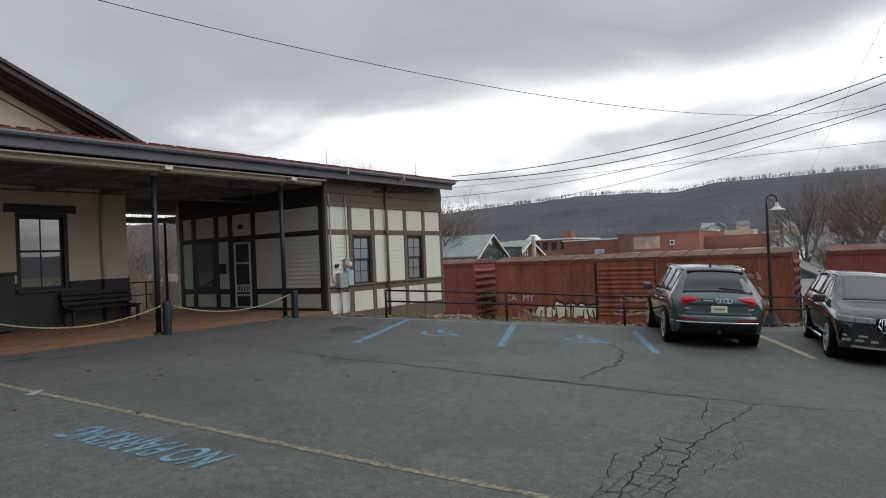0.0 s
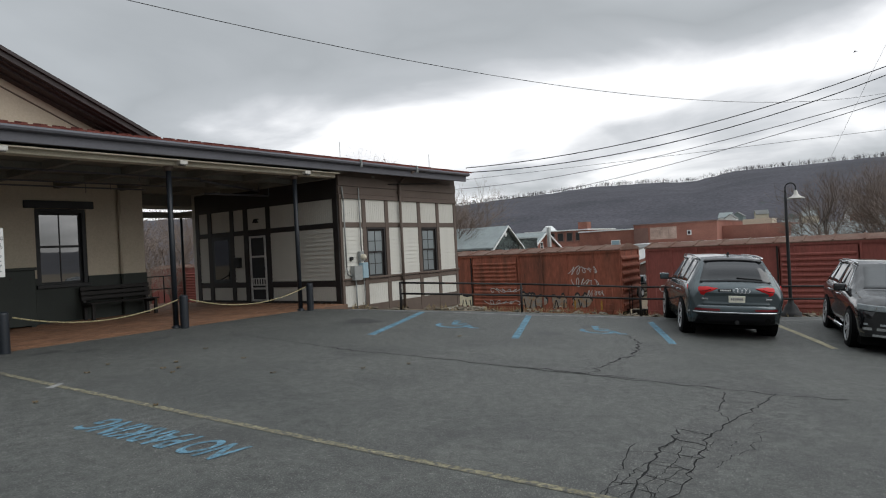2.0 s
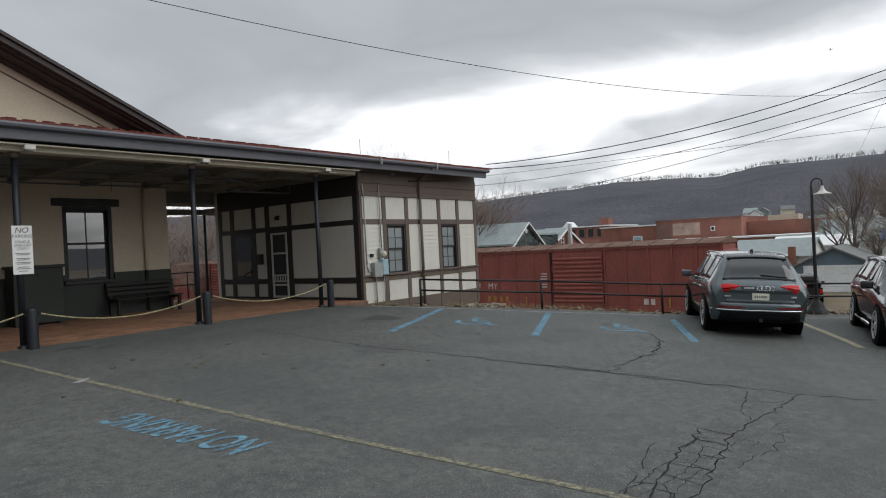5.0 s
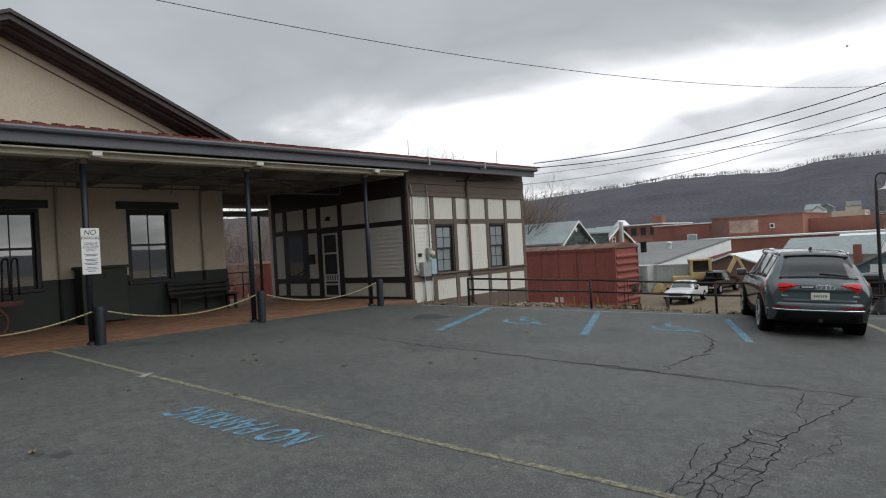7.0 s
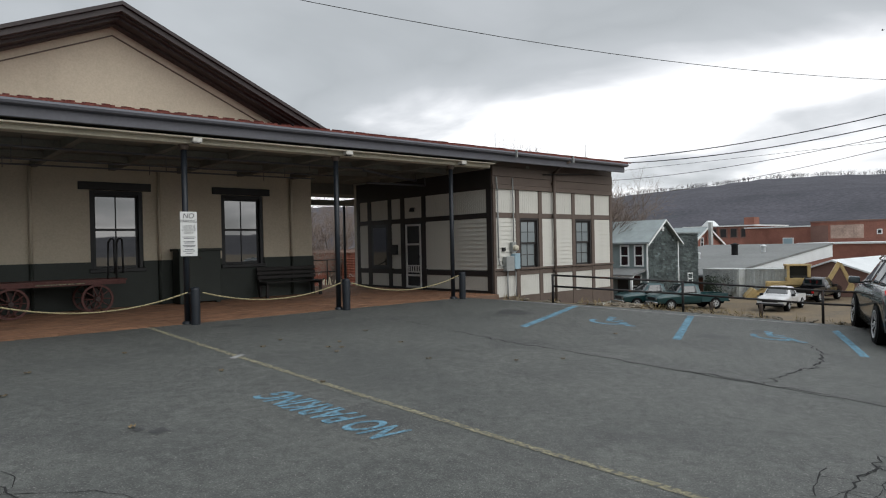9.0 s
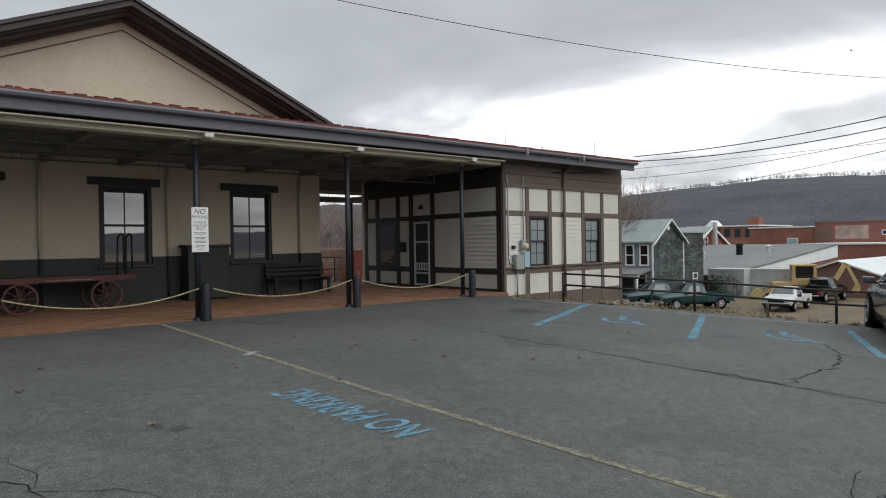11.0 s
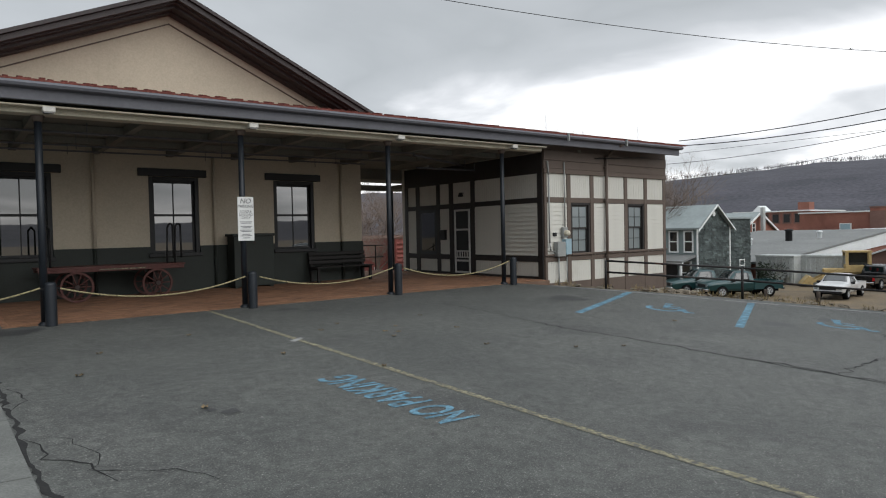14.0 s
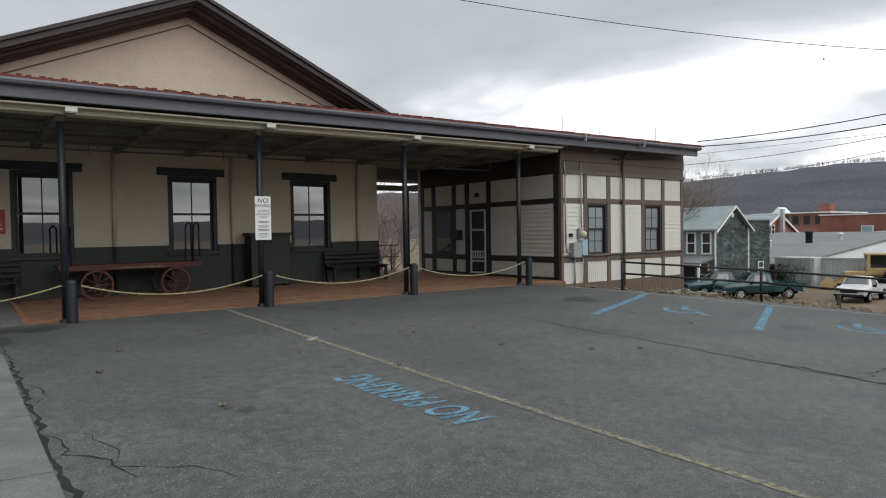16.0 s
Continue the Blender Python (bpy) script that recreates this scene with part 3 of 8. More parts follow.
F_POSTS = ((13.0, 13.10), (13.94, 14.10), (14.97, 15.13), (16.61, 16.77), (17.65, 17.81), (18.7, 18.84))
for k, (a, b) in enumerate(F_POSTS):
    trim_front("stud", a, b, -0.6 if k else -0.3, Z_PT, 0.035)
for z0, z1, nm in ((Z_PB, Z_ST, "rail"), (Z_SB - 0.04, Z_LT, "rail")):
    zz0, zz1 = min(z0, z1), max(z0, z1)
    for (a, b), (c, d) in zip(F_POSTS, F_POSTS[1:]):
        trim_front(nm, b, c, zz0, zz1, 0.03)
box_part("ledge", front, BROWNTRIM, 12.97, 18.86, -0.075, -0.04, Z_SB - 0.02, Z_SB + 0.035, 0.006)
for z0, z1, pr in ((Z_PT, 3.10, 0.06), (3.105, 3.33, 0.035), (3.335, 3.62, 0.05), (3.625, 3.95, 0.03)):
    trim_front("frieze_board", 12.98, 18.86, z0, z1, pr)
trim_front("skirting", 13.1, 18.7, -0.62, -0.12, 0.02)
# side wall framing: near-black paint that also holds the passage's shade
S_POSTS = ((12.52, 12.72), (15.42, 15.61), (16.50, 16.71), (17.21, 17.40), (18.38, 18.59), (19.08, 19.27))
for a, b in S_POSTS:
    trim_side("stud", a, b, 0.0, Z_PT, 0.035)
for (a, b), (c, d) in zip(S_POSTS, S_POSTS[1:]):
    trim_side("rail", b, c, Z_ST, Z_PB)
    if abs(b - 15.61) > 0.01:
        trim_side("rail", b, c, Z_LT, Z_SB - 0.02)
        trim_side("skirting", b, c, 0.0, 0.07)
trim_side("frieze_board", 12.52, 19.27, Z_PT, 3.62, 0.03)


def beadboard(n, parent, along, a, b, z0, z1):
    """A panel of narrow upright boards."""
    k = max(2, round((b - a) / 0.085))
    w = (b - a) / k
    bm = B()
    for i in range(k):
        u0, u1 = a + i * w + 0.002, a + (i + 1) * w - 0.002
        if along == "x":
            box(bm, u0, u1, -0.006, 0.05, z0, z1)
        else:
            box(bm, -0.006, 0.05, u0, u1, z0, z1)
    part(n, bm, SIDING, parent)


for (a, b), (c, d) in zip(F_POSTS, F_POSTS[1:]):
    beadboard("panel", front, "x", b, c, Z_PB, Z_PT)
    beadboard("panel", front, "x", b, c, -0.13, Z_LT)
for (a, b), (c, d) in zip(S_POSTS, S_POSTS[1:]):
    beadboard("panel", side, "y", b, c, Z_PB, Z_PT)
    if abs(b - 15.61) > 0.01:
        beadboard("panel", side, "y", b, c, 0.07, Z_LT)


def clapboards(parent, along, a, b):
    n = 12
    h = (Z_ST - Z_SB) / n
    bm = B()
    if along == "x":
        prism(bm, [(-0.021, 0.0), (0.05, 0.0), (0.05, h + 0.01), (-0.006, h + 0.01), (-0.020, 0.012)], "x", a, b)
    else:
        prism(bm, [(-0.032, 0.0), (0.05, 0.0), (0.05, h + 0.01), (-0.004, h + 0.01), (-0.030, 0.012)], "y", a, b)
    finish(bm)
    me = mesh_of("clapboard", bm, SIDING)
    for k in range(n):
        piece("clapboard", me, parent, pose(0, 0, Z_SB + k * h))


for a, b in ((13.10, 13.94), (15.13, 16.61), (17.81, 18.7)):
    clapboards(front, "x", a, b)
for a, b in ((12.72, 15.42), (16.71, 17.21), (18.59, 19.08)):
    clapboards(side, "y", a, b)

# annex front windows: four over four
# the pale tint holds the panes' sky reflection as base colour
WINGLASS = glass_mat("annex_glass_with_reflection", (0.21, 0.24, 0.245), 0.12)
for i, (a, b) in enumerate(WIN_F):
    win = thing("window_%d" % (i + 6), pose((a + b) / 2, AY0, Z_SB), "brown framed sash window with small panes and a dark reveal", "window", kind="structure")
    w, h = (b - a) / 2, Z_ST - Z_SB
    bm = B()
    box(bm, -w, -w + 0.055, -0.02, 0.25, 0.02, h)
    box(bm, w - 0.055, w, -0.02, 0.25, 0.02, h)
    box(bm, -w + 0.055, w - 0.055, -0.02, 0.25, h - 0.06, h)
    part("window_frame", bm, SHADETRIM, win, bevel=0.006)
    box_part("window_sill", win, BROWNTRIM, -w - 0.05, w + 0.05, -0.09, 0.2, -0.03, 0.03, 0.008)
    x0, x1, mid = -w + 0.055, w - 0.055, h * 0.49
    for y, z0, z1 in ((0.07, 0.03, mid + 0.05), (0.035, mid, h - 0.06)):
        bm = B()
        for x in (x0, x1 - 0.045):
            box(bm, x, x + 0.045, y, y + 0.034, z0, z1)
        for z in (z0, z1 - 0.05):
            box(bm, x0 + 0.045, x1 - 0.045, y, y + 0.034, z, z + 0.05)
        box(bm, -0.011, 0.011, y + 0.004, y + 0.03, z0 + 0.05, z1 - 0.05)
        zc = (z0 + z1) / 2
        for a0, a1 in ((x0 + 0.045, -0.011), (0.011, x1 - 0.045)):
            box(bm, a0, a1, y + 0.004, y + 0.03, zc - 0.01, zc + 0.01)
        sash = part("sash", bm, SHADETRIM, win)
        for a0, a1 in ((x0 + 0.045, -0.011), (0.011, x1 - 0.045)):
            for c0, c1 in ((z0 + 0.05, zc - 0.01), (zc + 0.01, z1 - 0.05)):
                box_part("pane", sash, WINGLASS, a0, a1, y + 0.012, y + 0.02, c0, c1)
# side door: a screen door in a dark frame, a dark window, a letter box, a wall lamp
SCREENWHITE = mat("white_door_paint", (0.55, 0.55, 0.53), 0.6, var=0.05, scale=4, bump=0.03)
DARKDOOR = mat("dark_door_paint", (0.022, 0.026, 0.03), 0.5, var=0.15, scale=3)
door = thing("door_1", pose(AX0, 15.61, 0.0), "white framed screen door over a dark door", "door", kind="structure")
box_part("door_leaf", door, DARKDOOR, 0.0, 0.05, 0, 0.89, 0.0, Z_ST)
box_part("threshold", door, DARKTRIM, -0.08, 0.0, 0, 0.89, 0.0, 0.04)
bm = B()
box(bm, -0.045, -0.012, 0.06, 0.12, 0.05, 2.1)
box(bm, -0.045, -0.012, 0.77, 0.83, 0.05, 2.1)
for z in (0.05, 0.42, 0.74, 0.54, 1.42, 2.04):
    box(bm, -0.044, -0.013, 0.12, 0.77, z, z + (0.06 if z not in (0.54, 0.74) else 0.04))
for k in range(5):
    y = 0.2 + k * 0.12
    box(bm, -0.042, -0.015, y, y + 0.03, 0.58, 0.74)
part("screen_frame", bm, SCREENWHITE, door)
box_part("door_handle", door, BLACKMETAL, -0.08, -0.045, 0.1, 0.14, 1.0, 1.1, 0.006)
win = thing("window_5", pose(AX0, 17.4, Z_SB), "dark window with a near-black frame beside the door", "window", kind="structure")
box_part("window_frame", win, DARKDOOR, -0.03, 0.05, 0.0, 0.98, -0.02, Z_ST - Z_SB)
box_part("pane", win, GLASS, -0.036, -0.031, 0.1, 0.86, 0.1, 1.38)
lb = thing("letter_box", pose(AX0 - 0.02, 17.0, 1.12), "black metal letter box on the annex wall", "letter box")
box_part("case", lb, BLACKMETAL, -0.12, 0.0, -0.14, 0.14, 0, 0.3, 0.01)
box_part("lid", lb, BLACKMETAL, -0.14, 0.0, -0.15, 0.15, 0.3, 0.33, 0.006)
wl_ = thing("wall_lamp", pose(AX0 - 0.03, 15.95, 2.5), "small black wall lamp over the door", "lamp")
bm = B()
lathe(bm, [(0.0, 0.12), (0.05, 0.12), (0.09, 0.02), (0.09, 0.0), (0.0, 0.0)], 12, "z", (-0.12, 0, 0))
part("shade", bm, BLACKMETAL, wl_)
box_part("arm", wl_, BLACKMETAL, -0.12, 0.0, -0.015, 0.015, 0.1, 0.13)

# electric meter, box and conduits on the front
METER = mat("grey_meter_box", (0.30, 0.31, 0.30), 0.5, metal=0.1, var=0.06, scale=6, bump=0.02)
METERBLUE = mat("pale_blue_meter_box", (0.30, 0.42, 0.48), 0.5, var=0.06, scale=6, bump=0.02)
mb = thing("meter_box", pose(13.55, AY0 - 0.04, 0.62), "grey and pale blue electric meter box on the annex wall", "meter box")
box_part("cabinet", mb, METER, -0.22, 0.12, -0.16, 0.0, 0.0, 0.42, 0.012)
box_part("door", mb, METERBLUE, 0.125, 0.36, -0.17, 0.0, 0.05, 0.5, 0.012)
em = thing("electric_meter", pose(13.74, AY0 - 0.04, 1.15), "round glass electric meter on a grey base", "meter")
box_part("base", em, METER, -0.09, 0.09, -0.1, 0.0, 0.0, 0.3, 0.01)
bm = B()
lathe(bm, [(0.085, -0.1), (0.085, -0.17), (0.07, -0.21), (0.0, -0.22)], 16, "y", (0, 0, 0.13))
part("dial_glass", bm, CREAMBOARD, em)
for pts, r in (([(13.78, 0, 1.45), (13.78, 0, 3.3)], 0.018), ([(13.08, -0.01, 3.3), (13.12, -0.01, 2.9), (13.13, -0.01, 1.0), (13.17, -0.01, 0.80), (13.33, -0.01, 0.76)], 0.022),
               ([(13.5, 0, 0.62), (13.5, 0, -0.18)], 0.022), ([(13.84, 0, 0.66), (13.86, 0, -0.18)], 0.016)):
    bm = B()
    tube(bm, [(x, AY0 - 0.075 + y, z) for x, y, z in pts], r)
    solid("conduit", bm, METER, "grey metal conduit on the annex wall", "conduit", group="conduits")
bm = B()
box(bm, -0.06, 0.06, -0.06, 0, 0, 0.1)
solid("switch_box", bm, BLACKMETAL, "small dark socket box on the siding", "socket", at=pose(13.38, AY0 - 0.022, 1.2), bevel=0.008)
# downpipe with its outlet from the gutter
dp = thing("downpipe", pose(15.65, AY0 - 0.1, 0), "brown grey metal downpipe from the gutter", "downpipe")
bm = B()
tube(bm, [(0, 0, -0.55), (0, 0, 3.55), (-0.02, -0.3, 3.72), (0.02, -0.6, 3.86)], 0.045, 10)
part("pipe", bm, BROWNTRIM, dp)
for z in (0.55, 2.2, 3.2):
    box_part("strap", dp, BROWNTRIM, -0.07, 0.07, -0.02, 0.07, z, z + 0.04)
bm = B()
tube(bm, [(15.1, 12.38, 3.47), (17.6, 12.3, 3.62)], 0.016, 6)
solid("cable", bm, BLACKMETAL, "black service cable fixed below the eave", "cable")
# small fittings on the eave and lightning rods
for x in (13.2, 15.75):
    bm = B()
    box(bm, -0.02, 0.02, -0.045, 0.02, -0.09, 0.115)
    solid("gutter_strap", bm, METER, "grey metal strap on the gutter", "strap", at=pose(x, 11.75, 3.78 + lift(x)), group="gutter straps")
for x, y in ((13.9, 13.2), (18.4, 13.2)):
    bm = B()
    rod(bm, (0, 0, -0.2), (0, 0, 0.42), 0.009, 6)
    solid("lightning_rod", bm, METER, "thin metal lightning rod on the roof", "rod", at=pose(x, y, 4.25 + lift(x)), group="lightning rods")
# back gallery posts beyond the passage
for x in (10.45, 13.35):
    bm = B()
    rod(bm, (0, 0, -0.02), (0, 0, 2.99), 0.05, 10)
    solid("canopy_post", bm, POSTBLUE, "slate blue steel post of the rear gallery", "post", at=pose(x, 20.68, 0), group="rear posts")

# ---- paint, cracks and edges of the car park ----


def ribbon(bm, pts, width, up=0.004, step=0.25, ragged=0.0, taper=False):
    """A flat band on the sloping car park along a line of (x, y)."""
    line = []
    for (x0, y0), (x1, y1) in zip(pts, pts[1:]):
        n = max(1, int(math.hypot(x1 - x0, y1 - y0) / step))
        for k in range(n):
            line.append((x0 + (x1 - x0) * k / n, y0 + (y1 - y0) * k / n))
    line.append(pts[-1])
    prev = None
    for i, (x, y) in enumerate(line):
        a, b = line[max(0, i - 1)], line[min(len(line) - 1, i + 1)]
        d = Vector((b[0] - a[0], b[1] - a[1])).normalized()
        w = width / 2 * (1 + ragged * random.uniform(-1, 1))
        if taper:
            w *= min(1, 0.25 + 2.5 * min(i, len(line) - 1 - i) / len(line))
        n = Vector((-d.y, d.x)) * w
        j = Vector((-d.y, d.x)) * (ragged * width * 0.6 * random.uniform(-1, 1))
        p = [bm.verts.new((x + s * n.x + j.x, y + s * n.y + j.y, lot_height(x + s * n.x, y + s * n.y) + up)) for s in (-1, 1)]
        if prev:
            bm.faces.new((prev[0], p[0], p[1], prev[1]))
        prev = p


def painted(name, pts, width, material, label, ragged=0.05):
    bm = B()
    ribbon(bm, pts, width, ragged=ragged)
    ob = solid(name, bm, material, label, "road marking", group=name)
    return ob


STALLS = (((9.55, 8.40), (13.17, 9.83)), ((11.08, 5.97), (14.61, 7.5)), ((12.77, 3.38), (16.79, 5.19)))
for a, b in STALLS:
    painted("bay_line", [a, b], 0.15, BLUEPAINT, "worn blue painted line of a parking bay")
for a, b in (((14.36, 0.77), (17.4, 2.18)), ((17.0, -1.85), (20.3, -0.35))):
    painted("bay_line", [a, b], 0.15, BAYYELLOW, "worn yellow painted line of a parking bay")
painted("edge_line", [(12.2, 11.55), (14.55, 7.75), (16.9, 5.05), (18.3, 2.6), (19.6, 0.9)], 0.09, WHITEPAINT, "faded white line along the car park edge", 0.1)
painted("lane_line", [(3.66, 12.25), (3.78, 8.77), (3.93, 5.6), (4.05, 3.46), (4.17, 2.03), (4.4, -2.0)], 0.095, YELLOWPAINT, "worn yellow line painted across the car park", 0.06)
painted("paint_patch", [(3.64, 8.64), (3.90, 8.83)], 0.09, WHITEPAINT, "worn white patch on the yellow line", 0.2)


def letters(text, size, bold=0.0):
    """The outline mesh of a text in the built-in font, as a bmesh, centred."""
    cu = bpy.data.curves.new("letters", "FONT")
    cu.body, cu.size, cu.align_x, cu.align_y = text, size, "CENTER", "CENTER"
    cu.offset = bold
    ob = bpy.data.objects.new("letters", cu)
    scene.collection.objects.link(ob)
    dg = bpy.context.evaluated_depsgraph_get()
    me = bpy.data.meshes.new_from_object(ob.evaluated_get(dg))
    bm = bmesh.new()
    bm.from_mesh(me)
    bpy.data.objects.remove(ob)
    bpy.data.curves.remove(cu)
    bpy.data.meshes.remove(me)
    return bm


# the lettering faces the far side of the lane
bm = letters("NO PARKING", 1.0, 0.022)
xs_ = [v.co.x for v in bm.verts]
half = max(xs_)
for v in bm.verts:
    u, w = v.co.x / half, v.co.y
    x, y = 3.25 - w * 0.62 - 0.09 * u, 5.44 + u * 1.0
    v.co = (x, y, lot_height(x, y) + 0.005)
solid("road_lettering", bm, BLUEPAINT, "faded blue words painted on the asphalt", "road marking")


def wheelchair_mark(cx, cy, turn):
    """The access symbol: head, back, seat, leg and wheel."""
    bm = B()
    c, s = math.cos(turn), math.sin(turn)

    def m(u, v):
        u, v = u * 0.92, v * 0.92
        return (cx + c * u - s * v, cy + s * u + c * v)
    arc = [m(0.0 + 0.36 * math.cos(radians(a)), -0.12 + 0.36 * math.sin(radians(a))) for a in range(150, 391, 15)]
    ribbon(bm, arc, 0.12, step=0.1)
    ribbon(bm, [m(-0.02, 0.5), m(0.0, 0.02), m(0.36, 0.0), m(0.5, -0.42), m(0.66, -0.38)], 0.13, step=0.1)
    ribbon(bm, [m(0.0, 0.3), m(0.3, 0.28)], 0.08, step=0.1)
    ribbon(bm, [m(-0.1, 0.66), m(0.08, 0.66)], 0.17, step=0.06)
    solid("access_symbol", bm, BLUEPAINT, "worn blue wheelchair symbol painted in a bay", "road marking", group="access symbols")


wheelchair_mark(11.87, 7.98, radians(-65))
wheelchair_mark(13.48, 5.22, radians(-65))


def wander(pts, amp, step=0.12):
    out = []
    for (x0, y0), (x1, y1) in zip(pts, pts[1:]):
        n = max(1, int(math.hypot(x1 - x0, y1 - y0) / step))
        for k in range(n):
            t = k / n
            out.append((x0 + (x1 - x0) * t + random.gauss(0, amp), y0 + (y1 - y0) * t + random.gauss(0, amp)))
    out.append(pts[-1])
    return out


cr = thing("crack", pose(0, 0, 0), "long branching crack across the asphalt", "crack", "cracks", "structure")
for pts, w in (([(7.9, 10.6), (8.0, 9.66), (8.03, 7.45), (8.28, 6.0), (8.42, 4.65), (8.65, 3.38), (8.76, 2.51), (8.9, 1.72), (8.99, 1.05), (9.57, -0.28), (10.1, -1.4)], 0.032), ([(8.70, 3.39), (9.71, 3.57), (10.89, 3.51), (12.3, 3.89), (13.12, 4.38), (13.26, 4.99)], 0.038),
               ([(8.45, 4.7), (8.6, 4.1), (8.66, 3.4), (8.82, 2.7)], 0.045)):
    bm = B()
    ribbon(bm, wander(pts, 0.035), w, up=0.0035, step=0.08, ragged=0.6, taper=True)
    part("crack_line", bm, CRACK, cr)
net = thing("crack", pose(0, 0, 0), "crazed patch of broken asphalt", "crack", "cracks", "structure")
for pts, w in (([(8.99, 1.06), (8.3, 1.1), (7.66, 1.15), (7.0, 1.22), (6.38, 1.26), (5.73, 1.16), (5.2, 1.12), (4.8, 1.09), (3.9, 1.02)], 0.014), ([(8.7, 1.59), (8.1, 1.5), (7.55, 1.4), (7.07, 1.2)], 0.013),
               ([(6.38, 1.26), (6.48, 1.56), (6.05, 1.52), (5.58, 1.49), (5.0, 1.40), (4.53, 1.34), (3.9, 1.3)], 0.016), ([(5.69, 1.75), (4.99, 1.63), (4.44, 1.48), (3.9, 1.46)], 0.009), ([(7.3, 0.95), (6.6, 0.86), (6.08, 0.88), (5.4, 0.98)], 0.008),
               ([(6.05, 1.52), (6.0, 1.21)], 0.013), ([(5.58, 1.49), (5.6, 1.15)], 0.013), ([(5.2, 1.43), (5.2, 1.12)], 0.014), ([(4.85, 1.38), (4.8, 1.09)], 0.012), ([(4.53, 1.34), (4.4, 1.06)], 0.01), ([(5.58, 1.49), (5.4, 1.70)], 0.008), ([(4.6, 1.35), (4.55, 1.52)], 0.008), ([(8.3, 1.1), (8.1, 1.5)], 0.008)):
    bm = B()
    ribbon(bm, wander(pts, 0.022, 0.09), w, up=0.0035, step=0.06, ragged=0.6)
    part("crack_line", bm, CRACK, net)
cells = {(i, j): (3.95 + i * 0.31 + random.uniform(-0.1, 0.1), 1.06 + j * 0.14 + random.uniform(-0.05, 0.05)) for i in range(9) for j in range(4)}
bm = B()
for (i, j), p in cells.items():
    for q in ((i + 1, j), (i, j + 1)):
        if q in cells and random.random() < 0.6:
            ribbon(bm, wander([p, cells[q]], 0.01, 0.06), random.uniform(0.004, 0.008), up=0.0035, step=0.06, ragged=0.5)
part("crack_line", bm, CRACK, net)
edge_cr = thing("crack", pose(0, 0, 0), "ragged cracks beside the concrete walk", "crack", "cracks", "structure")
for pts, w in (([(0.12, 10.2), (0.16, 7.5), (0.19, 6.0), (0.24, 4.4), (0.30, 2.0)], 0.04), ([(0.17, 7.9), (0.31, 7.6), (0.33, 7.2), (0.19, 6.8)], 0.013), ([(0.32, 5.9), (0.52, 5.7), (0.6, 5.2), (0.5, 4.9), (0.95, 4.6), (1.25, 4.2)], 0.008), ([(0.22, 5.9), (0.31, 5.68), (0.30, 5.3), (0.5, 5.05), (0.62, 4.6)], 0.012)):
    bm = B()
    ribbon(bm, wander(pts, 0.02), w, up=0.0035, step=0.07, ragged=0.6, taper=True)
    part("crack_line", bm, CRACK, edge_cr)

# concrete walk in slabs
walk_ = thing("concrete_walk", pose(0, 0, 0), "pale concrete slab walk along the car park", "pavement", kind="structure")
for k in range(11):
    y0, y1 = 9.6 - 1.55 * (k + 1) + 0.012, 9.6 - 1.55 * k
    bm = B()
    vs = []
    for y in (y0, y1):
        e = 0.10 + (9.14 - y) * 0.022
        for x in (-1.7, e):
            vs.append([bm.verts.new((x, y, lot_height(x, y) + h)) for h in (-0.1, 0.012)])
    a, b, c, d = vs
    bm.faces.new((a[1], b[1], d[1], c[1]))
    bm.faces.new((a[0], b[0], b[1], a[1]))
    bm.faces.new((c[0], c[1], d[1], d[0]))
    bm.faces.new((b[0], d[0], d[1], b[1]))
    bm.faces.new((a[0], a[1], c[1], c[0]))
    part("slab", bm, CONCRETE, walk_)
# dark wet stains near the platform
WET = mat("damp_asphalt", (0.044, 0.045, 0.045), 0.6, var=0.12, scale=2, fine=50, bump=0.3)
for cx, cy, rx, ry in ((0.45, 11.75, 0.75, 0.42), (0.05, 10.9, 0.35, 0.5), (10.9, 9.9, 0.5, 0.5), (4.9, 11.6, 0.35, 0.12), (5.3, 11.2, 0.25, 0.09), (1.75, 5.75, 0.10, 0.12), (1.62, 5.9, 0.06, 0.07), (12.2, 5.8, 0.4, 0.3), (13.9, 5.6, 0.35, 0.22), (6.9, 11.4, 0.3, 0.1)):
    bm = B()
    ring = []
    for k in range(28):
        a = 2 * math.pi * k / 28
        f = 0.75 + 0.5 * noise.noise((cx + math.cos(a) * 1.3, cy + math.sin(a) * 1.3, 2.0))
        x, y = cx + rx * f * math.cos(a), cy + ry * f * math.sin(a)
        ring.append(bm.verts.new((x, y, lot_height(x, y) + 0.003)))
    bm.faces.new(ring)
    solid("damp_patch", bm, WET, "dark damp patch on the asphalt", "stain", "structure")
